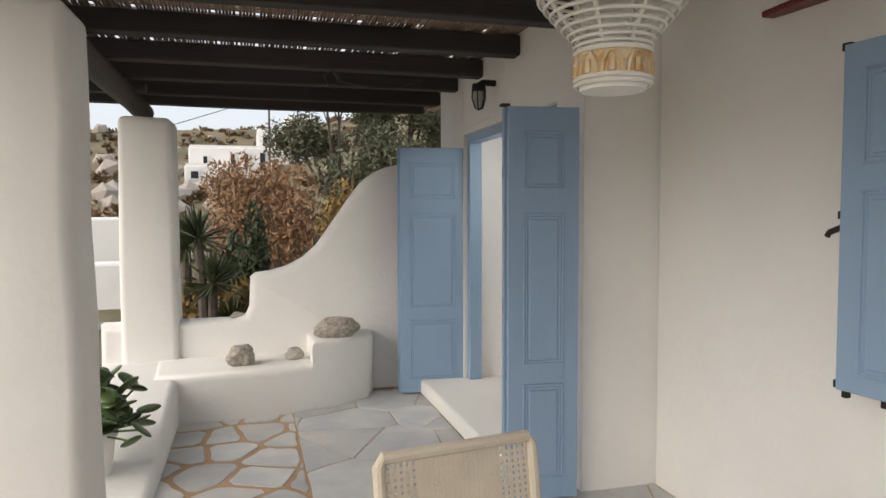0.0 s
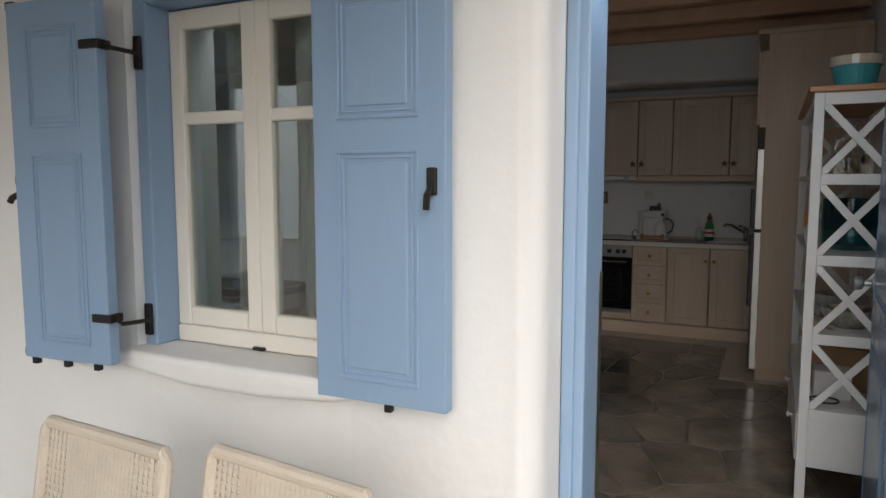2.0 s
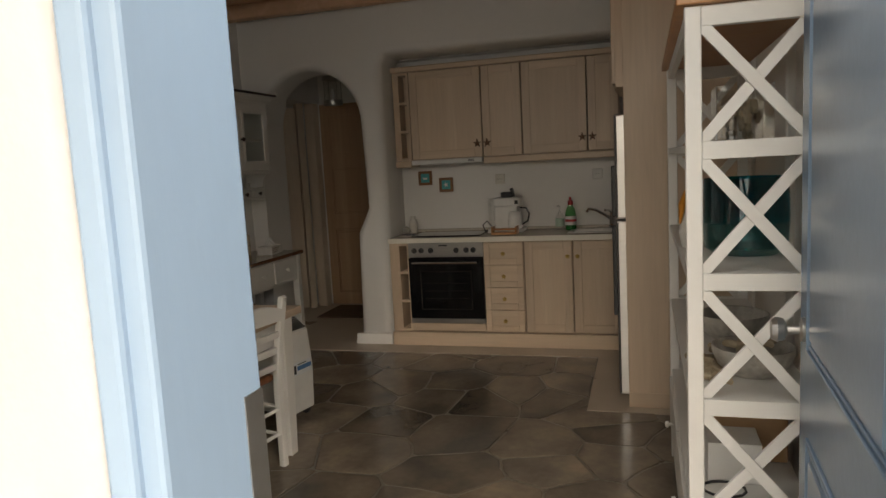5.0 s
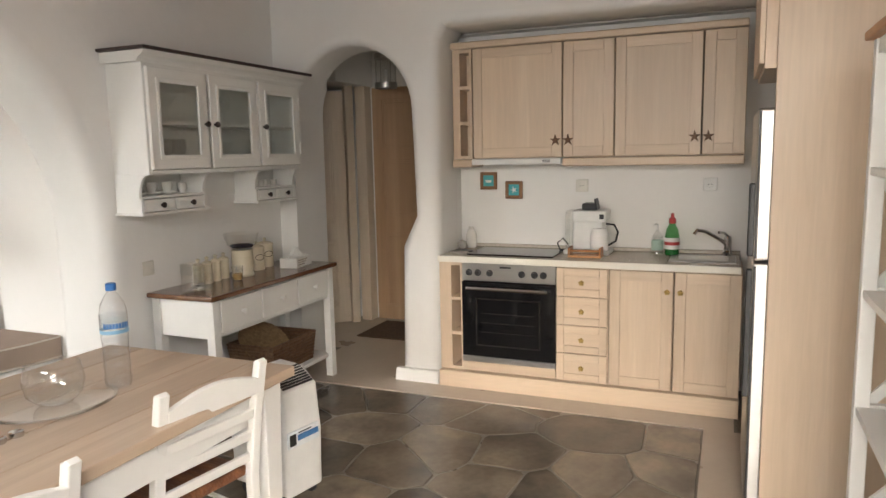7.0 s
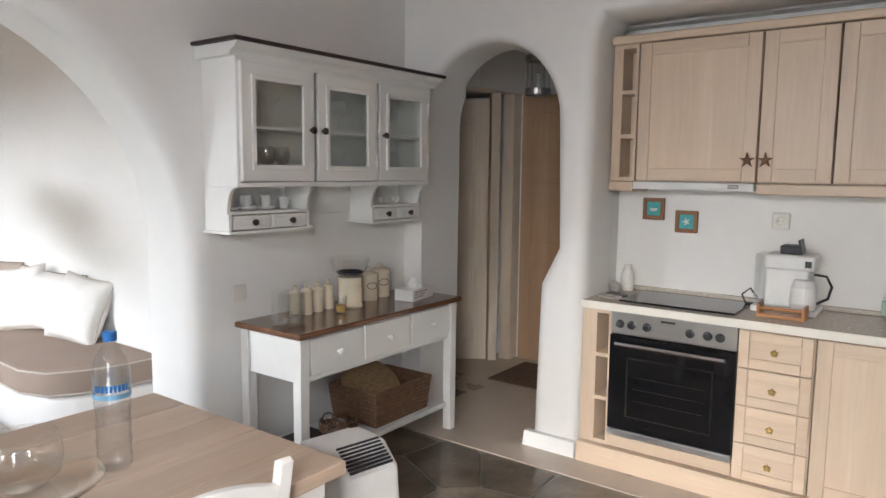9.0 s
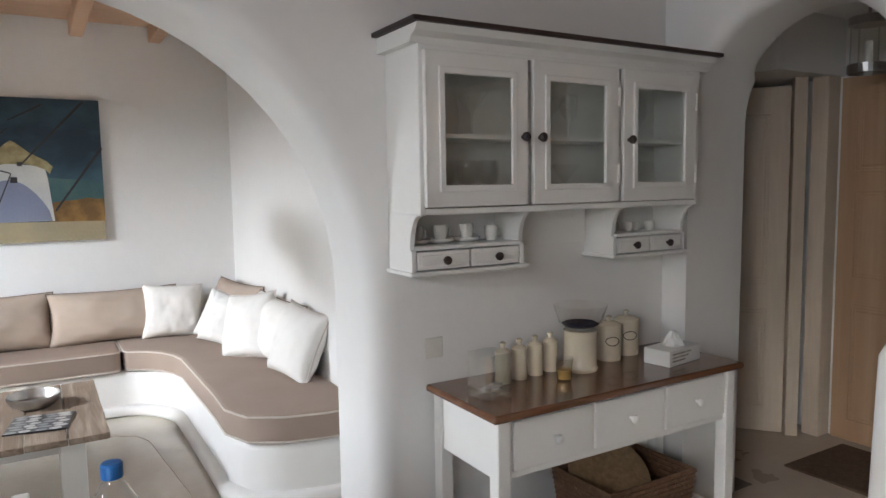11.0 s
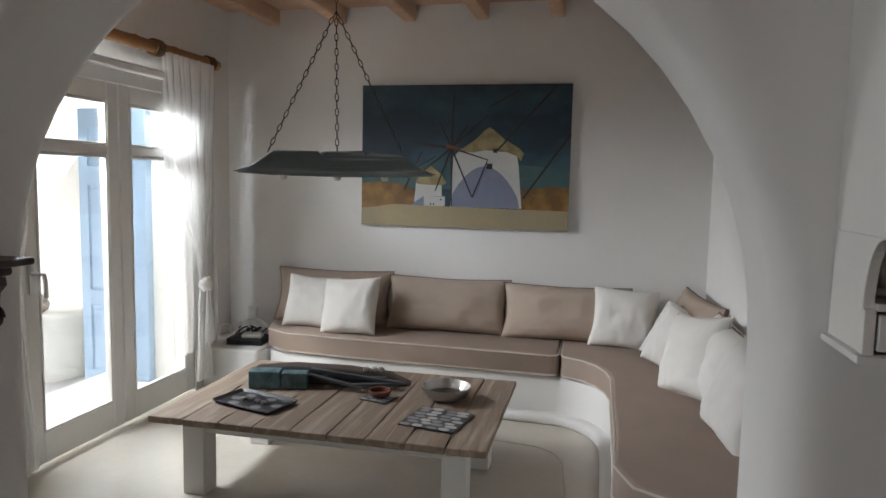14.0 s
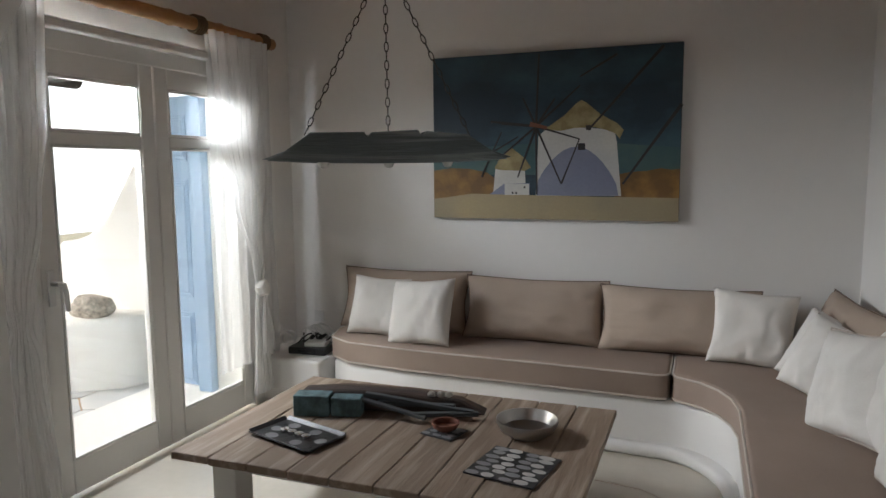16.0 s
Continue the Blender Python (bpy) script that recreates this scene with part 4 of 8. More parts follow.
# open rack, oven housing, drawers and doors
u = thing("shelf_unit", "narrow limed oak unit with three open pigeonholes", "cabinet", 0, 0, 0)
bm = bmesh.new()
box(FX, 8.58, 1.635, 1.715, 0.115, 0.815, 0.001, 1, bm)
box(FX, 8.58, 1.557, 1.572, 0.115, 0.815, 0.001, 1, bm)
box(8.46, 8.54, 1.572, 1.635, 0.115, 0.815, 0, 1, bm)
for z in (0.115, 0.345, 0.57, 0.795):
    box(FX, 8.46, 1.572, 1.635, z, z + 0.02, 0, 1, bm)
part("body", bm, OAK, u)
u = thing("oven", "built-in steel oven with a black glass door", "oven", 0, 0, 0)
OY0, OY1 = 0.956, 1.554
part("body", box(FX + 0.005, 8.51, OY0 + 0.005, OY1 - 0.005, 0.19, 0.815), BLACK, u)
part("control_panel", box(FX - 0.015, FX + 0.005, OY0, OY1, 0.705, 0.816, 0.003), STEEL, u)
part("door", box(FX - 0.025, FX + 0.004, OY0, OY1, 0.222, 0.70, 0.004), BLACK_GLASS, u, "black glass oven door")
part("trim", box(FX - 0.027, FX + 0.004, OY0, OY1, 0.185, 0.219, 0.003), STEEL, u)
win = part("window", box(FX - 0.027, FX - 0.024, OY0 + 0.10, OY1 - 0.10, 0.30, 0.59, 0.001), BLACK_GLASS, u, "dim oven window")
for z in (0.38, 0.44, 0.50):
    part("rack_bar", box(FX - 0.0278, FX - 0.0268, OY0 + 0.13, OY1 - 0.13, z, z + 0.004), IRON, win)
part("seal", ring_frame(OY0 + 0.092, OY1 - 0.092, 0.292, 0.598, 0.008, "x", FX - 0.0276, FX - 0.024), IRON, win)
bm = tube([(FX - 0.055, OY0 + 0.04, 0.662), (FX - 0.055, OY1 - 0.04, 0.662)], 0.011, 10)
for y in (OY0 + 0.07, OY1 - 0.07):
    tube([(FX - 0.02, y, 0.662), (FX - 0.055, y, 0.662)], 0.007, 8, bm)
part("handle", bm, CHROME, u, "steel bar handle")
for y in (1.505, 1.447, 1.37, 1.165, 1.085, 1.03):
    part("knob", moved(lathe([(0.021, 0), (0.021, 0.006), (0.016, 0.008), (0.014, 0.026), (0, 0.027)], 18), pose(FX - 0.015, y, 0.758, 0, -90, 0)), BLACK, u, "black oven knob")
part("badge", box(FX - 0.0165, FX - 0.015, 1.235, 1.305, 0.79, 0.80), BLACK, u)
u = thing("filler_panel", "plain limed oak panel below the oven", "cabinet")
part("front", box(FX - 0.01, 8.46, OY0, OY1, 0.12, 0.182, 0.003), OAK_H, u)
u = thing("drawer_unit", "limed oak unit of four drawers with brass knobs", "cabinet")
carcass(u, 0.645, 0.953, 0.115, 0.815, FX + 0.001, 8.54)
for i in range(4):
    z0 = 0.122 + i * 0.1735
    d = front_panel(0.65, 0.95, z0, z0 + 0.1685, FX, u, "drawer", 0.045, OAK_H)
    shell_knob(0.80, z0 + 0.083, FX - 0.012, d)
for y0, y1, ky, lab in ((0.285, 0.64, 0.318, "limed oak cupboard under the sink with a brass knob"), (-0.072, 0.28, 0.247, "limed oak corner cupboard with a brass knob")):
    u = thing("base_cabinet", lab, "cabinet")
    carcass(u, y0 + 0.001, y1, 0.115, 0.815, FX + 0.001, 8.54)
    d = front_panel(y0 + 0.004, y1 - 0.003, 0.122, 0.812, FX, u, "door", 0.06)
    shell_knob(ky, 0.70, FX - 0.02, d)
tagged(part("plinth", box(FX - 0.035, 8.46, -0.072, 1.715, 0.006, 0.112, 0.003), OAK_H), "limed oak plinth below the kitchen units", "plinth")
WORK = material("speckled_worktop", (0.60, 0.54, 0.465), 0.25, spots=(0.50, 0.445, 0.38), scale=90, grain=0.15, bump=0.02)
wt = thing("worktop", "grey-beige worktop with a cream front edge", "worktop")
bm = bmesh.new()
box(FX - 0.02, 8.553, 0.33, 1.715, 0.82, 0.855, 0.003, 1, bm)
box(FX - 0.02, 8.16, -0.06, 0.33, 0.82, 0.855, 0.003, 1, bm)
box(8.46, 8.553, -0.06, 0.33, 0.82, 0.855, 0.003, 1, bm)
box(8.16, 8.46, -0.06, -0.02, 0.82, 0.855, 0.003, 1, bm)
part("slab", bm, WORK, wt)
part("front_edge", box(FX - 0.026, FX - 0.0205, -0.06, 1.715, 0.818, 0.857, 0.002), CREAM_PAINT, wt, "cream edge strip")
part("upstand", box(8.53, 8.556, -0.06, 1.71, 0.857, 0.877, 0.003), WORK, wt)
tagged(part("hob", box(8.12, 8.50, 0.99, 1.545, 0.856, 0.865, 0.003), BLACK_GLASS), "black glass hob set in the worktop", "hob")
sink = thing("sink", "stainless steel sink with a drainer let into the worktop", "sink", 8.31, 0.145, 0.827)
bm = bmesh.new()
rim = [(-0.155, -0.185), (0.155, -0.185), (0.155, 0.185), (-0.155, 0.185)]
box(-0.15, -0.115, -0.18, 0.18, 0.028, 0.036, 0.003, 1, bm)
box(0.115, 0.15, -0.18, 0.18, 0.028, 0.036, 0.003, 1, bm)
box(-0.115, 0.115, -0.18, -0.14, 0.028, 0.036, 0.003, 1, bm)
box(-0.115, 0.115, 0.14, 0.18, 0.028, 0.036, 0.003, 1, bm)
part("rim", bm, STEEL, sink)
bm = bmesh.new()
box(-0.118, 0.118, -0.143, 0.143, -0.11, -0.105, 0, 1, bm)
for a in (-1, 1):
    box(a * 0.118 - 0.003, a * 0.118 + 0.003, -0.143, 0.143, -0.105, 0.03, 0, 1, bm)
    box(-0.115, 0.115, a * 0.143 - 0.003, a * 0.143 + 0.003, -0.105, 0.03, 0, 1, bm)
part("bowl", bm, STEEL, sink)
tap = thing("tap", "chrome kitchen mixer tap with a long spout", "tap", 8.455, 0.012, 0.863)
bm = lathe([(0.028, 0), (0.028, 0.02), (0.022, 0.03), (0.022, 0.10), (0.018, 0.115), (0, 0.12)], 18)
part("body", bm, CHROME, tap)
part("spout", tube([(0, 0, 0.06), (-0.03, 0.05, 0.10), (-0.06, 0.12, 0.145), (-0.08, 0.17, 0.155), (-0.085, 0.185, 0.13)], 0.011, 10), CHROME, tap)
part("lever", tube([(0, 0, 0.115), (-0.02, 0.02, 0.135), (-0.055, 0.05, 0.14)], 0.008, 8), CHROME, tap)

# wall units
UX = 8.32


def wall_unit(y0, y1, label, knob, rail=0.06):
    u = thing("wall_cabinet", label, "cabinet", group="kitchen wall units")
    carcass(u, y0 + 0.002, y1 - 0.002, 1.46, 2.155, UX + 0.001, 8.547)
    d = front_panel(y0 + 0.003, y1 - 0.003, 1.465, 2.15, UX, u, "door", rail)
    star_knob(knob, 1.565, UX - 0.02, d)


u = thing("shelf_unit", "narrow limed oak wall rack with three open pigeonholes", "cabinet")
bm = bmesh.new()
box(UX, 8.547, 1.65, 1.70, 1.46, 2.155, 0.001, 1, bm)
box(UX, 8.547, 1.568, 1.583, 1.46, 2.155, 0.001, 1, bm)
box(8.457, 8.547, 1.583, 1.65, 1.46, 2.155, 0, 1, bm)
for z in (1.46, 1.68, 1.905, 2.135):
    box(UX, 8.457, 1.583, 1.65, z, z + 0.02, 0, 1, bm)
part("body", bm, OAK, u)
wall_unit(0.975, 1.556, "wide limed oak wall cupboard over the hob", 1.015)
wall_unit(0.662, 0.971, "narrow limed oak wall cupboard with a starfish knob", 0.936)
wall_unit(0.172, 0.658, "wide limed oak wall cupboard over the sink", 0.208)
wall_unit(-0.06, 0.168, "limed oak corner wall cupboard with a starfish knob", 0.134)
tagged(part("cornice", box(UX - 0.03, 8.547, -0.06, 1.705, 2.157, 2.20, 0.012, 3), OAK_H), "limed oak cornice over the wall cupboards", "cornice")
tagged(part("pelmet", box(UX - 0.012, 8.547, -0.06, 0.975, 1.405, 1.457, 0.008), OAK_H), "limed oak pelmet below the wall cupboards", "pelmet")
tagged(part("pelmet", box(UX - 0.012, 8.547, 1.57, 1.705, 1.405, 1.457, 0.008), OAK_H), "short limed oak pelmet below the wall rack", "pelmet")
hood = thing("cooker_hood", "slim white cooker hood under the wall cupboard", "cooker hood")
part("body", box(UX - 0.03, 8.537, 0.98, 1.563, 1.42, 1.457, 0.004), PLASTIC, hood)
for i in range(2):
    part("switch", box(UX - 0.033, UX - 0.03, 1.045, 1.095, 1.432 + i * 0.01, 1.437 + i * 0.01), BLACK, hood)

# wall pieces
TEAL = material("teal_paint", (0.05, 0.30, 0.33), 0.5, spots=(0.07, 0.38, 0.40), scale=30, grain=0.1)
FRAME = material("brown_picture_frame", (0.26, 0.12, 0.05), 0.5, grain=0.15)
for y, z, kind in ((1.536, 1.308, "boat"), (1.357, 1.246, "star")):
    pf = thing("wall_tile", "small teal tile with a white %s in a brown frame" % kind, "picture", 8.5525, y, z)
    bm = bmesh.new()
    for a in (-1, 1):
        box(-0.016, 0.003, a * 0.048 - 0.011, a * 0.048 + 0.011, -0.059, 0.059, 0.003, 1, bm)
        box(-0.016, 0.003, -0.037, 0.037, a * 0.048 - 0.011, a * 0.048 + 0.011, 0.003, 1, bm)
    part("frame", bm, FRAME, pf)
    part("tile", box(-0.009, 0.003, -0.037, 0.037, -0.037, 0.037), TEAL, pf)
    if kind == "star":
        pts = [((0.024 if i % 2 == 0 else 0.009) * math.cos(math.tau * i / 10), (0.024 if i % 2 == 0 else 0.009) * math.sin(math.tau * i / 10)) for i in range(10)]
    else:
        pts = [(-0.022, 0.004), (0.022, 0.004), (0.015, -0.012), (-0.015, -0.012)]
    part("relief", prism(pts, "x", -0.013, -0.009), PLASTIC, pf)


def socket(x, y, z, axis, mat, label, plain=False):
    ob = thing("wall_switch" if plain else "socket", label, "switch" if plain else "socket", x, y, z, 0 if axis == "x" else -90)
    part("plate", box(-0.012, 0.002, -0.04, 0.04, -0.04, 0.04, 0.005), mat, ob)
    if plain:
        part("rocker", box(-0.018, -0.011, -0.028, 0.028, -0.028, 0.028, 0.003), mat, ob)
    else:
        part("well", moved(lathe([(0.024, 0), (0.024, 0.005), (0.020, 0.005), (0.019, 0.001), (0, 0.001)], 20), pose(-0.012, 0, 0, 0, -90, 0)), mat, ob)
        for a in (-0.009, 0.009):
            part("pin_hole", moved(lathe([(0.003, 0), (0.003, 0.002), (0, 0.002)], 8), pose(-0.013, a, 0, 0, -90, 0)), BLACK, ob)
    return ob


socket(8.557, 0.899, 1.273, "x", CREAM_PLASTIC, "yellowed wall socket over the worktop")
socket(8.557, 0.121, 1.28, "x", PLASTIC, "grey-white wall socket over the sink")
socket(6.857, 2.918, 0.913, "y", CREAM_PLASTIC, "cream light switch on the arch wall", True)
# coffee machine
cm = thing("coffee_machine", "white filter coffee machine with a clear tank", "coffee machine", 8.40, 0.83, 0.8565)
part("base", box(-0.10, 0.10, -0.145, 0.135, 0, 0.028, 0.006), PLASTIC, cm)
part("body", box(-0.06, 0.10, -0.10, 0.085, 0.028, 0.272, 0.012, 3), PLASTIC, cm)
part("head", box(-0.085, 0.10, -0.125, 0.085, 0.205, 0.274, 0.012, 3), PLASTIC, cm)
part("tank", box(-0.05, 0.10, 0.089, 0.135, 0.028, 0.268, 0.008), CLEAR, cm, "clear water tank")
part("jug", lathe([(0, 0.03), (0.05, 0.03), (0.058, 0.06), (0.054, 0.13), (0.042, 0.165), (0, 0.168)], 24, (-0.075, -0.085, 0)), PLASTIC, cm)
part("handle", tube([(-0.085, -0.125, 0.195), (-0.085, -0.175, 0.19), (-0.085, -0.198, 0.145), (-0.085, -0.185, 0.09), (-0.085, -0.14, 0.062)], 0.006, 8), BLACK, cm, "thin black jug handle")
part("lid", box(-0.05, 0.06, -0.06, 0.03, 0.275, 0.315, 0.006), BLACK, cm)
part("flap", moved(box(-0.05, 0.06, -0.004, 0.004, 0, 0.07, 0.003), pose(0, -0.062, 0.276, -12, 0, 0)), BLACK, cm, "dark lid flap standing up")
part("display", box(-0.088, -0.084, -0.112, -0.085, 0.222, 0.252), BLACK, cm)
tagged(part("cable", tube([(8.44, 0.965, 0.90), (8.45, 1.0, 0.94), (8.42, 1.03, 0.91), (8.41, 1.01, 0.87), (8.45, 0.975, 0.8625)], 0.005, 6), BLACK), "black power cable by the coffee machine", "cable")
rack = thing("sponge_tray", "small orange-brown wooden tray on the worktop", "tray", 8.22, 0.81, 0.8565)
ORANGE = wood("orange_pine", (0.55, 0.28, 0.12), (0.42, 0.19, 0.07), "y", 0.4)
part("base", box(-0.05, 0.05, -0.10, 0.10, 0, 0.014, 0.003), ORANGE, rack)
for a in (-1, 1):
    part("end", box(-0.05, 0.05, a * 0.093 - 0.007, a * 0.093 + 0.007, 0.014, 0.06, 0.004), ORANGE, rack)
part("rail", tube([(-0.03, -0.09, 0.04), (-0.03, 0.09, 0.04)], 0.008, 8), ORANGE, rack)
# bottles at the sink
b = thing("soap_dispenser", "clear pump soap bottle with a pale label", "bottle", 8.42, 0.41, 0.8565)
part("bottle", lathe([(0, 0), (0.032, 0), (0.034, 0.01), (0.034, 0.10), (0.026, 0.125), (0.012, 0.135), (0.012, 0.15), (0, 0.15)], 22), CLEAR, b)
part("label", lathe([(0.0348, 0.03), (0.0348, 0.09)], 22), material("pale_green_label", (0.45, 0.60, 0.50), 0.4), b)
part("pump", tube([(0, 0, 0.15), (0, 0, 0.185), (-0.015, 0.01, 0.19), (-0.035, 0.02, 0.183)], 0.006, 8), PLASTIC, b)
b = thing("detergent_bottle", "green dish soap bottle with a red cap", "bottle", 8.42, 0.325, 0.8565)
part("bottle", lathe([(0, 0), (0.038, 0), (0.042, 0.01), (0.043, 0.11), (0.034, 0.16), (0.020, 0.185), (0.018, 0.20), (0, 0.20)], 24), glass("green_soap", (0.45, 0.75, 0.48), 0.05, 0.06), b)
part("soap", lathe([(0, 0.004), (0.036, 0.004), (0.039, 0.012), (0.04, 0.09), (0, 0.09)], 24), material("green_liquid", (0.02, 0.20, 0.06), 0.2), b, "green liquid filling half the bottle")
part("label", lathe([(0.0436, 0.04), (0.0442, 0.11)], 24), PLASTIC, b)
RED = material("red_plastic", (0.45, 0.03, 0.03), 0.35)
part("cap", lathe([(0.021, 0.195), (0.021, 0.225), (0.011, 0.23), (0.009, 0.255), (0, 0.257)], 18), RED, b)
part("label_band", lathe([(0.0446, 0.065), (0.0446, 0.085)], 24), RED, b)
# jug and coasters by the hob
v = tagged(smooth(part("small_jug", lathe([(0, 0), (0.032, 0), (0.037, 0.03), (0.036, 0.08), (0.026, 0.115), (0.018, 0.125), (0.021, 0.14), (0.018, 0.14), (0.014, 0.12), (0, 0.11)], 22, (8.47, 1.64, 0.8565)), CERAMIC)), "small white ceramic jug on the worktop", "jug")
stone("sea_urchin", 8.31, 1.645, 0.8725, 0.032, 0.032, 0.03, 3, STONE_PALE, "pale dried sea urchin shell on a coaster")
for i, (x, y) in enumerate(((8.30, 1.645), (8.21, 1.65), (8.27, 1.60), (8.19, 1.60))):
    ob = part("coaster", lathe([(0, 0), (0.042, 0), (0.042, 0.007), (0, 0.009)], 20), STONE_PALE if i % 2 else BLACK)
    ob.location = (x, y, 0.8565)
    tagged(ob, "round patterned coaster on the worktop", "coaster", "coasters by the hob")

# fridge and tall oak panel
fr = thing("fridge", "tall fridge-freezer with silver doors and dark grips", "fridge", 6.925, -0.745, 0)
part("body", box(0.0, 0.60, 0.0, 0.60, 0.05, 1.63, 0.006), PLASTIC, fr)
for z0, z1 in ((0.06, 1.055), (1.065, 1.64)):
    d = part("door", box(-0.012, 0.60, 0.605, 0.67, z0, z1, 0.012, 3), STEEL, fr, "silver fridge door")
    g0, g1 = (0.52, 1.03) if z0 < 1 else (1.08, 1.36)
    part("handle", box(-0.004, 0.03, 0.66, 0.69, g0, g1, 0.006), BLACK, d, "dark recessed grip")
    part("edge", box(-0.016, -0.0125, 0.655, 0.664, z0 + 0.01, z1 - 0.01), BLACK, d)
for x in (0.05, 0.55):
    part("foot", lathe([(0, 0), (0.02, 0), (0.02, 0.05), (0, 0.05)], 12, (x, 0.55, 0.006)), BLACK, fr)
tp = thing("tall_cabinet", "tall limed oak panel and top cupboard round the fridge", "cabinet")
part("side_panel", box(6.868, 6.905, -0.745, -0.13, 0.02, 2.40, 0.002), OAK, tp, "wide limed oak side panel with wavy grain")
part("plinth", box(6.864, 6.905, -0.745, -0.13, 0.006, 0.09, 0.002), OAK_H, tp)
part("cupboard", box(6.907, 7.56, -0.74, -0.09, 1.78, 2.30, 0.002), OAK, tp)
d = part("door", box(6.915, 7.55, -0.09, -0.07, 1.80, 2.29, 0.003), OAK, tp)
part("cornice", box(6.85, 7.60, -0.74, -0.06, 2.40, 2.44, 0.01), OAK_H, tp)

# bookcase with crossed ends
BX0, BX1, BY0, BY1 = 4.868, 6.28, -0.663, -0.333
bk = thing("bookcase", "white painted bookcase with crossed end rails", "bookcase", 0, 0, 0)
P = 0.04
for x in (BX0, BX1 - P):
    for y in (BY0, BY1 - P):
        part("post", box(x, x + P, y, y + P, 0.0, 1.775, 0.003), WHITE_PAINT, bk)
for i, z in enumerate((0.433, 0.764, 1.101, 1.441)):
    part("shelf", box(BX0 + P, BX1 - P, BY0 + 0.004, BY1 - 0.004, z - 0.028, z - 0.006, 0.002), WHITE_PAINT, bk)
    for x in (BX0 + 0.004, BX1 - P + 0.004):
        part("rail", box(x, x + 0.028, BY0 + P, BY1 - P, z - 0.045, z + 0.0, 0.002), WHITE_PAINT, bk)
part("top", box(BX0 - 0.02, BX1 + 0.02, BY0 - 0.005, BY1 + 0.02, 1.776, 1.80, 0.004), ORANGE, bk, "orange-brown wooden top")
for x in (BX0 + 0.004, BX1 - P + 0.004):
    part("rail", box(x, x + 0.028, BY0 + P, BY1 - P, 1.725, 1.775, 0.002), WHITE_PAINT, bk)
part("rail", box(BX0 + P, BX1 - P, BY1 - 0.03, BY1 - 0.006, 1.735, 1.775, 0.002), WHITE_PAINT, bk)
for z0, z1 in ((0.433, 0.719), (0.764, 1.056), (1.101, 1.396), (1.441, 1.73)):
    for x in (BX0 + 0.018, BX1 - 0.018):
        part("brace", bar((x - 0.006, BY0 + P, z0), (x - 0.006, BY1 - P, z1), 0.030, 0.012, 0.001, None, (1, 0, 0)), WHITE_PAINT, bk)
        part("brace", bar((x + 0.007, BY0 + P, z1), (x + 0.007, BY1 - P, z0), 0.030, 0.012, 0.001, None, (1, 0, 0)), WHITE_PAINT, bk)
part("drawer_box", box(BX0 + 0.008, BX1 - 0.008, BY0 + 0.008, BY1 - 0.008, 0.175, 0.404, 0.002), WHITE_PAINT, bk)
for i in range(2):
    a = BX0 + P + i * 0.665
    d = part("drawer", box(a + 0.01, a + 0.655, BY1 - 0.01, BY1 + 0.006, 0.185, 0.395, 0.004), WHITE_PAINT, bk)
    part("knob", moved(lathe([(0.006, 0), (0.006, 0.012), (0.014, 0.018), (0.012, 0.028), (0, 0.03)], 14), pose(a + 0.33, BY1 + 0.006, 0.29, -90, 0, 0)), WHITE_PAINT, d)


def bowl(name, x, y, z, r, h, mat, label, t=0.006, cat="bowl"):
    ob = part(name, lathe([(0, 0), (r * 0.55, 0), (r * 0.85, h * 0.35), (r, h * 0.8), (r, h), (r - t, h), (r * 0.82, h * 0.38), (0, h * 0.1)], 30), mat)
    ob.location = (x, y, z)
    return tagged(smooth(ob, 50), label, cat)


def SHELFZ(z):
    return z - 0.0055


WASHED = material("whitewashed_bowl", (0.66, 0.63, 0.57), 0.8, spots=(0.30, 0.28, 0.25), scale=14, grain=0.15, bump=0.5)
bowl("pottery_bowl", 5.14, -0.53, SHELFZ(0.764), 0.115, 0.085, WASHED, "whitewashed pottery bowl holding starfish")
bowl("pottery_bowl", 5.55, -0.52, SHELFZ(0.764), 0.12, 0.09, WASHED, "whitewashed pottery bowl on the bookcase shelf")
tb = thing("glass_vase", "large teal and clear glass vase on the bookcase", "vase", 5.30, -0.53, SHELFZ(1.101))
part("bowl", lathe([(0, 0), (0.09, 0), (0.12, 0.02), (0.125, 0.10), (0.121, 0.10), (0.116, 0.024), (0, 0.012)], 32), AQUA_GLASS, tb)
smooth(part("upper", lathe([(0.125, 0.10), (0.122, 0.235), (0.118, 0.235), (0.121, 0.10)], 32), TEAL_GLASS, tb, "deep teal glass upper half"))
pel = thing("pelican_figure", "white ceramic pelican figurine with an orange bill", "figurine", 5.47, -0.385, SHELFZ(1.101))
bm = lathe([(0, 0), (0.035, 0.0), (0.045, 0.05), (0.035, 0.11), (0.018, 0.15), (0.022, 0.18), (0.026, 0.195), (0.015, 0.215), (0, 0.218)], 18)
tube([(-0.015, 0.005, 0.195), (-0.04, 0.03, 0.15), (-0.05, 0.04, 0.09)], 0.012, 8, bm, radii=[0.016, 0.014, 0.004])
me = part("pelican_figure_body", bm, CERAMIC, pel)
me.name = "body"
part("bill", tube([(-0.024, 0.014, 0.19), (-0.048, 0.034, 0.145), (-0.056, 0.042, 0.085)], 0.01, 8, radii=[0.013, 0.013, 0.003]), material("orange_glaze", (0.62, 0.25, 0.03), 0.3), pel)
part("comb", lathe([(0, 0.19), (0.02, 0.20), (0.016, 0.222), (0, 0.226)], 12), RED, pel)
SAND = material("pale_starfish", (0.50, 0.42, 0.30), 0.85, spots=(0.36, 0.29, 0.2), scale=40, grain=0.2, bump=0.6)
rng = random.Random(3)
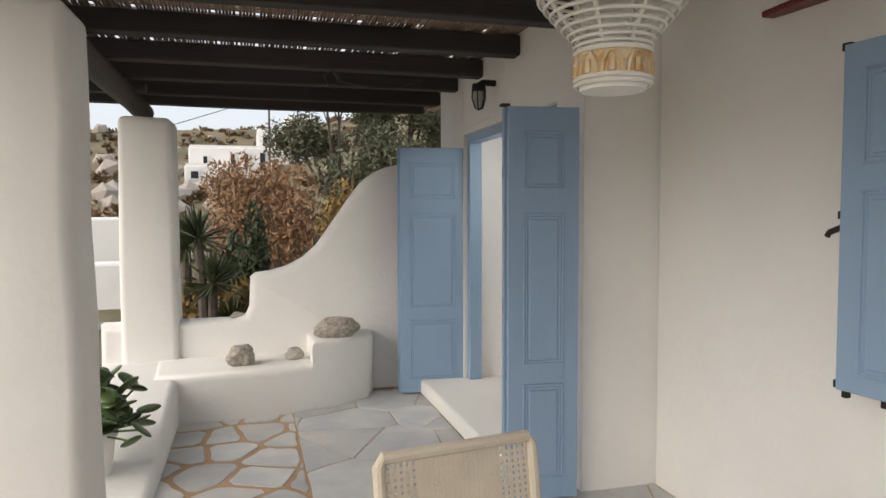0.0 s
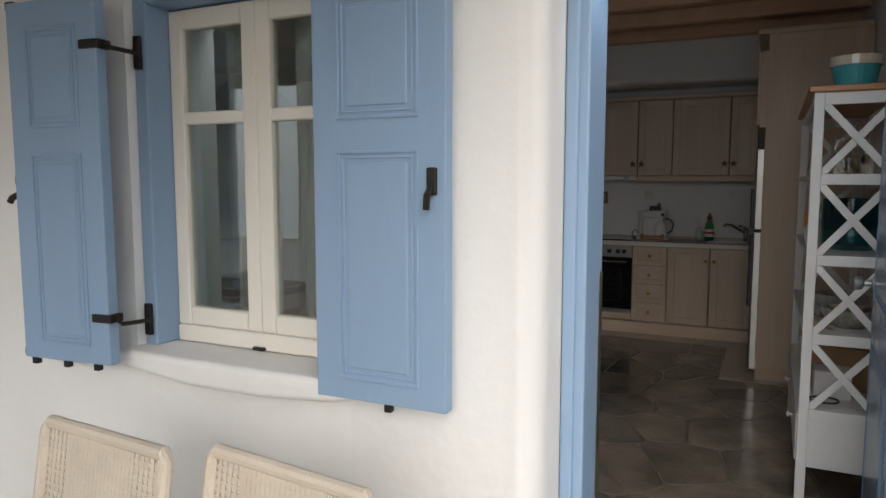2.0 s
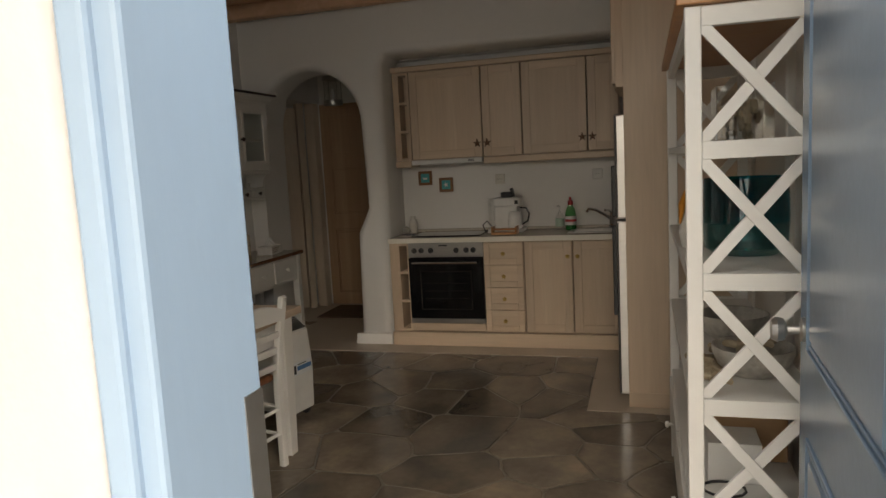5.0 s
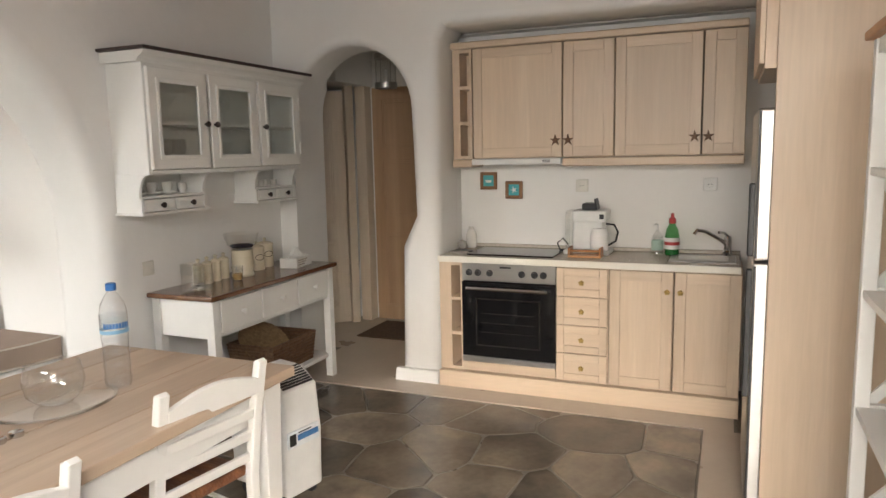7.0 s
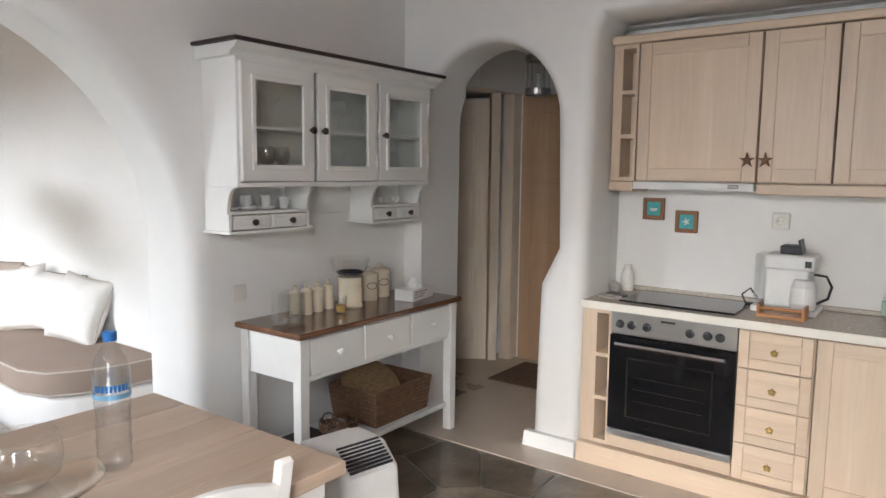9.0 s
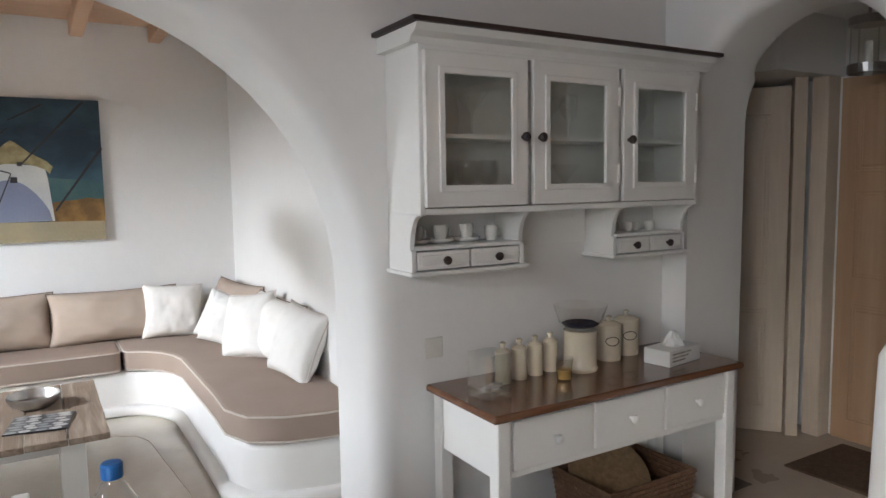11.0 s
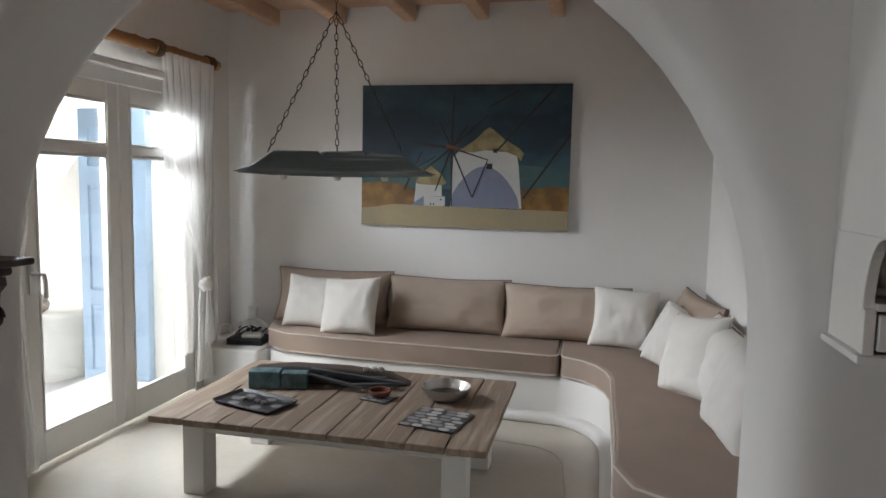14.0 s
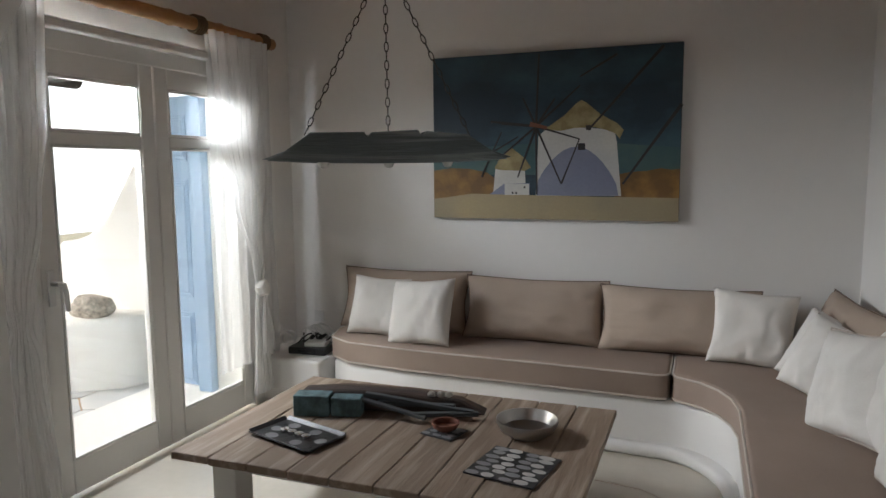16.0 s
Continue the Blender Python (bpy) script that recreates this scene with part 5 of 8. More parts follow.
for i, (x, y, z) in enumerate(((5.05, -0.42, 0.764), (5.14, -0.42, 0.764), (5.24, -0.40, 0.764), (5.12, -0.50, 0.842), (5.17, -0.55, 0.842), (5.36, -0.47, 0.764))):
    pts = []
    a0 = rng.uniform(0, 6)
    for k in range(10):
        r = 0.058 if k % 2 == 0 else 0.018
        pts.append((r * math.cos(math.tau * k / 10 + a0), r * math.sin(math.tau * k / 10 + a0)))
    ob = part("starfish", prism(pts, "z", 0, 0.022, 0.010), SAND)
    ob.matrix_basis = pose(x, y, SHELFZ(z) + (0.002 if z < 0.8 else 0.0), rng.uniform(-4, 4), rng.uniform(-4, 4), 0)
    tagged(smooth(ob, 60), "dried pale starfish on the bookcase", "starfish", "starfish")
jar = thing("shell_jar", "square glass jar of brown shells on the bookcase", "jar", 5.32, -0.52, SHELFZ(1.441))
bm = bmesh.new()
box(-0.09, 0.09, -0.08, 0.08, 0, 0.008, 0, 1, bm)
for a in (-1, 1):
    box(a * 0.088 - 0.002, a * 0.088 + 0.002, -0.08, 0.08, 0.008, 0.17, 0, 1, bm)
    box(-0.086, 0.086, a * 0.078 - 0.002, a * 0.078 + 0.002, 0.008, 0.17, 0, 1, bm)
part("glass", bm, CLEAR, jar)
bm = bmesh.new()
for i in range(26):
    bmesh.ops.create_icosphere(bm, subdivisions=1, radius=1, matrix=Matrix.Translation((rng.uniform(-0.065, 0.065), rng.uniform(-0.055, 0.055), 0.02 + 0.09 * rng.random())) @ Euler((rng.random() * 3, rng.random() * 3, 0)).to_matrix().to_4x4() @ Matrix.Diagonal((0.025, 0.016, 0.012, 1)))
part("shells", bm, SAND, jar)
cb = thing("cardboard_box", "open brown cardboard box of papers on the low shelf", "box", 5.42, -0.52, SHELFZ(0.433))
CARD = material("brown_cardboard", (0.45, 0.28, 0.15), 0.8, grain=0.08)
part("box", box(-0.15, 0.15, -0.13, 0.13, 0.001, 0.20, 0.003), CARD, cb)
part("flap", moved(box(-0.15, 0.15, 0, 0.09, 0, 0.004), pose(0, -0.13, 0.202, 20)), CARD, cb)
tagged(part("booklet", box(5.10, 5.24, -0.55, -0.40, SHELFZ(0.433) + 0.001, 0.552, 0.002), PLASTIC), "stack of white booklets on the low shelf", "booklet")
tagged(part("wire_loop", tube([(5.05 + 0.05 * math.cos(a * 0.5), -0.44 + 0.06 * math.sin(a * 0.5), SHELFZ(0.433) + 0.006) for a in range(14)], 0.004, 6), BLACK), "loop of dark cable on the low shelf", "cable")
can = thing("tin_bucket", "small teal painted bucket on the bookcase top", "bucket", 5.15, -0.50, 1.80)
part("bucket", lathe([(0, 0.001), (0.075, 0.001), (0.10, 0.15), (0.096, 0.15), (0.072, 0.01), (0, 0.01)], 26), TEAL, can)
part("band", lathe([(0.102, 0.11), (0.103, 0.15), (0.098, 0.15)], 26), CREAM_CERAMIC, can)
can2 = tagged(part("candle", lathe([(0, 0.0), (0.04, 0.0), (0.04, 0.14), (0, 0.138)], 20, (5.14, -0.66, 1.801)), CREAM_CERAMIC), "thick cream candle on the bookcase top", "candle")
# white door casing on the side wall behind the bookcase
bm = bmesh.new()
for x in (5.72, 6.55):
    box(x, x + 0.09, -0.752, -0.715, 0.002, 2.1, 0.008, 2, bm)
box(5.72, 6.64, -0.752, -0.715, 2.1, 2.19, 0.008, 2, bm)
box(5.81, 6.55, -0.752, -0.735, 0.006, 2.1, 0.002, 1, bm)
setting("door_3", bm, WHITE_PAINT, "closed white side door with a moulded casing", "door")

# ---- wall cupboard with glass doors ----
CX0, CX1, CYF, CYB = 6.68, 8.02, 2.68, 2.918
cu = thing("display_cupboard", "white wall cupboard with three glass doors and small drawers", "cupboard", 0, 0, 0)
for a in (CX0, CX1 - 0.02):
    part("side", box(a, a + 0.02, CYF, CYB, 1.422, 1.972, 0.002, 1), WHITE_PAINT, cu)
for a in (1.422, 1.952):
    part("board", box(CX0 + 0.02, CX1 - 0.02, CYF + 0.002, CYB, a, a + 0.02), WHITE_PAINT, cu)
part("back", box(CX0 + 0.02, CX1 - 0.02, CYB - 0.012, CYB, 1.442, 1.952), WHITE_PAINT, cu)
part("shelf", box(CX0 + 0.022, CX1 - 0.022, CYF + 0.03, CYB - 0.014, 1.677, 1.692), WHITE_PAINT, cu)
bm = prism([(CYF - 0.055, 2.025), (CYB, 2.025), (CYB, 1.972), (CYF - 0.002, 1.972), (CYF - 0.012, 1.99), (CYF - 0.04, 2.004)], "x", CX0 - 0.03, CX1 + 0.04)
part("cornice", bm, WHITE_PAINT, cu)
part("top_board", box(CX0 - 0.05, CX1 + 0.06, CYF - 0.07, CYB, 2.026, 2.042, 0.003), DARK_WOOD, cu, "dark brown top edge")
for i in range(3):
    a = CX0 + 0.014 + i * 0.4365
    b = a + 0.412
    d = part("door", ring_frame(a, b, 1.447, 1.952, 0.062, "y", CYF - 0.02, CYF), WHITE_PAINT, cu)
    part("bead", ring_frame(a + 0.05, b - 0.05, 1.497, 1.902, 0.022, "y", CYF - 0.026, CYF - 0.013), WHITE_PAINT, d)
    part("pane", box(a + 0.06, b - 0.06, CYF - 0.012, CYF - 0.008, 1.512, 1.887), GLASS, d)
    kx = b - 0.025 if i == 0 else a + 0.025
    part("knob", moved(lathe([(0.007, 0), (0.007, 0.012), (0.016, 0.018), (0.017, 0.026), (0.010, 0.034), (0, 0.035)], 16), pose(kx, CYF - 0.02, 1.682, 90, 0, 0)), DARK_WOOD, d, "dark wooden knob")
    hx = a if i == 0 else b
    for z in (1.552, 1.842):
        part("hinge", tube([(hx, CYF - 0.02, z - 0.035), (hx, CYF - 0.02, z + 0.035)], 0.006, 8), WHITE_PAINT, d)


def bracket_side(x, w):
    """A curved cheek below the cupboard."""
    pts = [(CYB, 1.422), (CYF, 1.422)] + [(CYF + 0.078 * math.sin(radians(9 * i)) ** 0.8, 1.303 + 0.118 * math.cos(radians(9 * i))) for i in range(1, 11)] + [(CYF + 0.066, 1.30), (CYF + 0.066, 1.227), (CYB, 1.227)]
    return prism(pts, "x", x, x + w, 0.002)


for s0, s1, n in ((CX0, CX0 + 0.47, 2), (CX1 - 0.42, CX1, 2)):
    for x in (s0, s1 - 0.018):
        part("cheek", bracket_side(x, 0.018), WHITE_PAINT, cu)
    part("shelf", box(s0 + 0.018, s1 - 0.018, CYF + 0.064, CYB, 1.3, 1.312, 0.001), WHITE_PAINT, cu)
    part("base", box(s0 - 0.012, s1 + 0.012, CYF + 0.05, CYB, 1.214, 1.227, 0.002), WHITE_PAINT, cu)
    part("back", box(s0 + 0.018, s1 - 0.018, CYB - 0.01, CYB, 1.227, 1.422), WHITE_PAINT, cu)
    wd = (s1 - s0 - 0.036) / n
    for k in range(n):
        a = s0 + 0.018 + k * wd
        d = part("drawer", box(a + 0.004, a + wd - 0.004, CYF + 0.066, CYF + 0.16, 1.232, 1.294, 0.003), WHITE_PAINT, cu)
        part("panel", box(a + 0.018, a + wd - 0.018, CYF + 0.062, CYF + 0.066, 1.244, 1.282, 0.002), WHITE_PAINT, d)
        part("knob", moved(lathe([(0.006, 0), (0.006, 0.01), (0.015, 0.016), (0.015, 0.024), (0, 0.03)], 14), pose(a + wd / 2, CYF + 0.062, 1.263, 90, 0, 0)), DARK_WOOD, d, "dark wooden knob")
# plain back board between the brackets
tagged(part("cupboard_backboard", box(CX0 + 0.47, CX1 - 0.42, CYB - 0.008, CYB, 1.272, 1.422, 0.002), WHITE_PAINT), "white back board below the wall cupboard", "board")


def goblet(x, y, z, kind):
    prof = {"wine": [(0, 0), (0.032, 0), (0.030, 0.004), (0.004, 0.008), (0.004, 0.07), (0.028, 0.09), (0.036, 0.12), (0.030, 0.165)],
            "tumbler": [(0, 0), (0.026, 0), (0.032, 0.11)],
            "martini": [(0, 0), (0.036, 0), (0.034, 0.004), (0.004, 0.008), (0.004, 0.08), (0.058, 0.15)],
            "jug": [(0, 0), (0.045, 0), (0.052, 0.06), (0.042, 0.14), (0.045, 0.165)]}[kind]
    ob = smooth(part("wine_glass" if kind in ("wine", "martini") else "glass_jug" if kind == "jug" else "tumbler", lathe(prof, 18), CLEAR), 60)
    ob.location = (x, y, z)
    lab = {"wine": "clear stemmed wine glass in the wall cupboard", "tumbler": "clear glass tumbler in the wall cupboard", "martini": "clear wide cocktail glass in the wall cupboard", "jug": "clear glass water jug in the wall cupboard"}[kind]
    return tagged(ob, lab, "glass", "glasses in the cupboard")


for i in range(6):
    goblet(6.84 + i * 0.045, 2.79 + 0.05 * (i % 2), 1.442, "wine")
goblet(6.86, 2.82, 1.692, "jug")
goblet(6.96, 2.80, 1.692, "martini")
for x, k, z in ((7.24, "wine", 1.692), (7.33, "martini", 1.692), (7.42, "wine", 1.692), (7.28, "martini", 1.442), (7.40, "martini", 1.442), (7.70, "martini", 1.692), (7.80, "wine", 1.692), (7.66, "wine", 1.442), (7.75, "wine", 1.442), (7.85, "wine", 1.442)):
    goblet(x, 2.81, z, k)


def cup(x, y, z, r, h, label):
    ob = thing("cup", label, "cup", x, y, z, group="cups on the cupboard ledge")
    part("cup_body", lathe([(0, 0), (r * 0.7, 0), (r, h * 0.5), (r, h), (r - 0.003, h), (r - 0.004, h * 0.5), (0, 0.005)], 18), CERAMIC, ob)
    part("handle", tube([(r * 0.95, 0, h * 0.8), (r * 1.522, 0, h * 0.75), (r * 1.522, 0, h * 0.35), (r * 0.9, 0, h * 0.25)], 0.003, 6), CERAMIC, ob)
    return ob


for i, x in enumerate((6.75, 6.85, 6.96, 7.07)):
    if i < 3:
        bowl("saucer", x, 2.845, 1.3125, 0.052, 0.018, CERAMIC, "white china saucer on the cupboard ledge", 0.003, "saucer")
    cup(x, 2.845, 1.322 if i < 3 else 1.3125, 0.026, 0.055, "white china cup on the cupboard ledge")
for i in range(5):
    cup(7.64 + i * 0.065, 2.835 + 0.02 * (i % 2), 1.3125, 0.02, 0.038, "small white coffee cup on the cupboard ledge")

# ---- console table ----
KX0, KX1, KY0, KY1, KZ = 6.83, 8.035, 2.475, 2.905, 0.786
co = thing("console_table", "white console table with three drawers and a brown top", "console table", 0, 0, 0)
part("top", box(KX0 - 0.02, KX1 + 0.01, KY0 - 0.02, KY1, KZ - 0.028, KZ, 0.010, 3), CONSOLE_WOOD, co, "varnished brown wooden top")
for x in (KX0 + 0.01, KX1 - 0.065):
    for y in (KY0 + 0.005, KY1 - 0.06):
        part("leg", box(x, x + 0.052, y, y + 0.052, 0.0, KZ - 0.03, 0.004), WHITE_PAINT, co)
part("side", box(KX0 + 0.02, KX0 + 0.045, KY0 + 0.057, KY1 - 0.06, 0.55, KZ - 0.03, 0.002), WHITE_PAINT, co)
part("side", box(KX1 - 0.05, KX1 - 0.025, KY0 + 0.057, KY1 - 0.06, 0.55, KZ - 0.03, 0.002), WHITE_PAINT, co)
part("apron", box(KX0 + 0.062, KX1 - 0.065, KY0 + 0.02, KY0 + 0.04, 0.55, KZ - 0.03, 0.002), WHITE_PAINT, co)
part("back_rail", box(KX0 + 0.062, KX1 - 0.065, KY1 - 0.04, KY1 - 0.02, 0.55, KZ - 0.03, 0.002), WHITE_PAINT, co)
part("shelf", box(KX0 + 0.03, KX1 - 0.03, KY0 + 0.03, KY1 - 0.03, 0.14, 0.165, 0.003), WHITE_PAINT, co)
wd = (KX1 - KX0 - 0.13) / 3
for k in range(3):
    a = KX0 + 0.07 + k * wd
    d = part("drawer", box(a + 0.008, a + wd - 0.008, KY0 + 0.010, KY0 + 0.03, 0.575, 0.744, 0.004), WHITE_PAINT, co)
    part("knob", moved(lathe([(0.007, 0), (0.007, 0.012), (0.016, 0.02), (0.014, 0.03), (0, 0.034)], 16), pose(a + wd / 2, KY0 + 0.010, 0.66, 90, 0, 0)), WHITE_PAINT, d)
# things on it
gv = thing("glass_vase", "square clear glass vase with pebbles on the console", "vase", 6.93, 2.66, KZ)
bm = bmesh.new()
box(-0.055, 0.055, -0.055, 0.055, 0.0005, 0.012, 0, 1, bm)
for a in (-1, 1):
    box(a * 0.053 - 0.002, a * 0.053 + 0.002, -0.055, 0.055, 0.012, 0.155, 0, 1, bm)
    box(-0.051, 0.051, a * 0.053 - 0.002, a * 0.053 + 0.002, 0.012, 0.155, 0, 1, bm)
part("glass", bm, CLEAR, gv)
bm = bmesh.new()
for i in range(5):
    bmesh.ops.create_icosphere(bm, subdivisions=2, radius=1, matrix=Matrix.Translation((rng.uniform(-0.03, 0.03), rng.uniform(-0.03, 0.03), 0.022 + 0.004 * i)) @ Matrix.Diagonal((0.022, 0.016, 0.008, 1)))
part("pebbles", bm, STONE_PALE, gv)


def canister(x, y, r, h, mark, group, label):
    ob = thing("canister", label, "canister", x, y, KZ, group=group)
    smooth(part("body", lathe([(0, 0), (r * 0.96, 0), (r, 0.008), (r, h - 0.01), (r * 0.95, h), (0, h)], 26), CREAM_CERAMIC, ob), 40)
    smooth(part("lid", lathe([(r * 1.03, h + 0.0005), (r * 1.03, h + 0.012), (r * 0.7, h + 0.022), (0.008, h + 0.026), (0.008, h + 0.034), (0.013, h + 0.044), (0, h + 0.052)], 26), CREAM_CERAMIC, ob), 40)
    if mark:
        pts = [((r + 0.001) * math.cos(radians(-115 + 32 * math.cos(a))), (r + 0.001) * math.sin(radians(-115 + 32 * math.cos(a))), h * 0.62 + 0.018 * math.sin(a)) for a in [i * math.tau / 20 for i in range(20)]]
        part("emblem", tube(pts, 0.0018, 5, closed=True), DARK_WOOD, ob, "brown oval emblem")


for i in range(4):
    canister(7.06 + i * 0.085, 2.76 + 0.012 * i, 0.030, 0.105, False, "small cream canisters", "small cream ceramic spice canister with a lid")
canister(7.63, 2.80, 0.052, 0.135, True, "large cream canisters", "cream ceramic canister with a brown oval emblem")
canister(7.76, 2.83, 0.054, 0.14, True, "large cream canisters", "cream ceramic canister with a brown oval emblem")
ob = thing("utensil_crock", "tall cream ceramic crock carrying a glass bowl", "crock", 7.42, 2.74, KZ)
smooth(part("crock", lathe([(0, 0), (0.066, 0), (0.07, 0.01), (0.064, 0.022), (0.064, 0.15), (0.068, 0.16), (0.06, 0.162), (0, 0.15)], 28), CREAM_CERAMIC, ob), 40)
gb = thing("glass_bowl", "clear glass bowl holding dark cloth on the crock", "bowl", 7.42, 2.74, KZ + 0.163)
smooth(part("bowl_glass", lathe([(0, 0), (0.05, 0), (0.085, 0.03), (0.105, 0.095), (0.103, 0.097)], 30), CLEAR, gb), 50)
part("cloth", lathe([(0, 0.008), (0.06, 0.012), (0.072, 0.022), (0.06, 0.028), (0.03, 0.022), (0, 0.03)], 18), material("navy_cloth", (0.02, 0.025, 0.05), 0.9), gb)
tc = thing("candle_glass", "tumbler with a melted ochre candle on the console", "candle", 7.27, 2.66, KZ)
part("tumbler", lathe([(0, 0.0005), (0.026, 0.0005), (0.034, 0.085), (0.032, 0.085), (0.025, 0.006), (0, 0.006)], 22), CLEAR, tc)
part("wax", lathe([(0, 0.007), (0.024, 0.007), (0.028, 0.04), (0, 0.038)], 22), material("ochre_wax", (0.62, 0.40, 0.12), 0.4), tc)
tb = thing("tissue_box", "white tissue box with a tissue pulled out", "tissue box", 7.82, 2.63, KZ, 8)
part("carton", box(-0.11, 0.11, -0.06, 0.06, 0.0005, 0.065, 0.003), PLASTIC, tb)
for i in range(3):
    part("print_bar", box(-0.09, 0.0 + 0.02 * i, -0.0615, -0.06, 0.018 + i * 0.014, 0.024 + i * 0.014), STONE, tb)
bm = bmesh.new()
bmesh.ops.create_cone(bm, cap_ends=False, segments=16, radius1=0.045, radius2=0.012, depth=0.06, matrix=Matrix.Translation((0.0, 0, 0.092)))
bmesh.ops.subdivide_edges(bm, edges=bm.edges, cuts=2)
part("tissue", roughen(bm, 0.02, 0.03, 2), PLASTIC, tb)
# basket on the console shelf
bs = thing("wicker_basket", "brown wicker basket holding a round straw mat", "basket", 7.62, 2.70, 0.166)
bm = bmesh.new()
for i in range(9):
    z = 0.012 + i * 0.021
    w2, d2 = 0.21 + 0.02 * i / 8, 0.15 + 0.015 * i / 8
    tube([(-w2, -d2, z), (w2, -d2, z), (w2, d2, z), (-w2, d2, z)], 0.0125, 6, bm, True)
box(-0.20, 0.20, -0.14, 0.14, 0.001, 0.012, 0, 1, bm)
part("weave", bm, BASKET, bs)
ob = part("straw_mat", moved(lathe([(0, 0), (0.17, 0), (0.175, 0.006), (0.17, 0.012), (0, 0.012)], 36), pose(-0.06, 0.02, 0.165, 38, -12, 0)), material("straw", (0.34, 0.23, 0.12), 0.8, spots=(0.22, 0.14, 0.07), scale=40, grain=0.25, bump=0.6), bs, "round woven straw mat")
bs2 = thing("twig_basket", "small round twig basket on the console shelf", "basket", 7.25, 2.66, 0.166)
bm = bmesh.new()
for i in range(26):
    a = rng.uniform(0, 6.28)
    tube([(0.10 * math.cos(a + t), 0.09 * math.sin(a + t), 0.008 + 0.05 * i / 26 + 0.03 * math.sin(3 * t + i)) for t in [k * 0.35 for k in range(8)]], 0.0045, 5, bm)
part("twigs", bm, BASKET, bs2)
tagged(part("tray", box(6.98, 7.18, 2.56, 2.80, 0.1655, 0.19, 0.004), DARK_WOOD), "flat brown tray on the console shelf", "tray")
tagged(part("cable", tube([(6.80, 2.91, 0.30), (6.80, 2.87, 0.27), (6.78, 2.88, 0.15), (6.80, 2.87, 0.012), (6.9, 2.85, 0.011)], 0.005, 6), BLACK), "black power cable hanging by the console", "cable")

# ---- dining table and chairs ----
dt = thing("dining_table", "white dining table with a worn pine top", "dining table", 0, 0, 0)
TX0, TX1, TY0, TY1 = 4.28, 6.065, 1.44, 2.335
n = 5
for i in range(n):
    a = TY0 + (TY1 - TY0) * i / n
    bm = box(TX0, TX1, a + 0.0008, a + (TY1 - TY0) / n - 0.0008, 0.715, 0.752, 0.004)
    part("plank", bm, TABLE_WOOD, dt)
for x in (TX0 + 0.04, TX1 - 0.135):
    for y in (TY0 + 0.035, TY1 - 0.13):
        bm = box(x, x + 0.095, y, y + 0.095, 0.0, 0.714, 0.005)
        for v in bm.verts:
            k = 1 - 0.35 * (1 - v.co.z / 0.714)
            v.co.x = x + 0.0475 + (v.co.x - x - 0.0475) * k
            v.co.y = y + 0.0475 + (v.co.y - y - 0.0475) * k
        part("leg", bm, WHITE_PAINT, dt)
for y in (TY0 + 0.045, TY1 - 0.07):
    part("apron", box(TX0 + 0.14, TX1 - 0.14, y, y + 0.025, 0.60, 0.714, 0.003), WHITE_PAINT, dt)
for x in (TX0 + 0.05, TX1 - 0.075):
    part("apron", box(x, x + 0.025, TY0 + 0.135, TY1 - 0.135, 0.60, 0.714, 0.003), WHITE_PAINT, dt)


def dining_chair(label):
    """Faces +y; back posts at y = 0."""
    ob = thing("dining_chair", label, "chair", group="chairs round the dining table")
    W = 0.185
    for sx in (-1, 1):
        pts = [(0.045, 0.0), (0.042, 0.44), (0.012, 0.65), (-0.028, 0.84), (-0.045, 0.848), (-0.06, 0.84), (-0.022, 0.65), (0.008, 0.44), (0.012, 0.0)]
        part("back_post", prism(pts, "x", sx * W - 0.018, sx * W + 0.018, 0.006), WHITE_PAINT, ob)
        part("front_leg", tube([(sx * (W + 0.005), 0.39, 0.0), (sx * (W + 0.005), 0.385, 0.44)], 0.018, 10), WHITE_PAINT, ob)
        for z in (0.16, 0.30):
            part("stretcher", tube([(sx * W, 0.03, z), (sx * (W + 0.004), 0.385, z + 0.01)], 0.009, 8), WHITE_PAINT, ob)
    for z in (0.14, 0.26):
        part("stretcher", tube([(-W, 0.388, z), (W, 0.388, z)], 0.009, 8), WHITE_PAINT, ob)
        part("stretcher", tube([(-W, 0.028, z + 0.03), (W, 0.028, z + 0.03)], 0.009, 8), WHITE_PAINT, ob)
    for z, y in ((0.505, 0.018), (0.585, 0.004), (0.665, -0.014)):
        part("slat", moved(box(-W + 0.01, W - 0.01, -0.007, 0.007, -0.016, 0.016, 0.003), pose(0, y, z, 8)), WHITE_PAINT, ob)
    top = [(-W + 0.015, 0.0)] + [(-W + 0.015 + (2 * W - 0.03) * i / 12, 0.055 + 0.035 * math.sin(math.pi * i / 12)) for i in range(13)] + [(W - 0.015, 0.0)]
    part("top_rail", moved(prism(top, "y", -0.009, 0.009, 0.003), pose(0, -0.033, 0.735, 10)), WHITE_PAINT, ob)
    part("seat", box(-W - 0.008, W + 0.008, 0.048, 0.41, 0.425, 0.46, 0.014, 3), RUSH, ob, "woven rush seat")
    return ob


chair = dining_chair("white wooden ladder-back chair with a woven rush seat")
chair.matrix_basis = pose(5.655, 1.48, 0, 0, 0, -9)
copy_thing(chair, pose(4.885, 1.385, 0, 0, 0, -2))
copy_thing(chair, pose(5.35, 2.43, 0, 0, 0, 180))
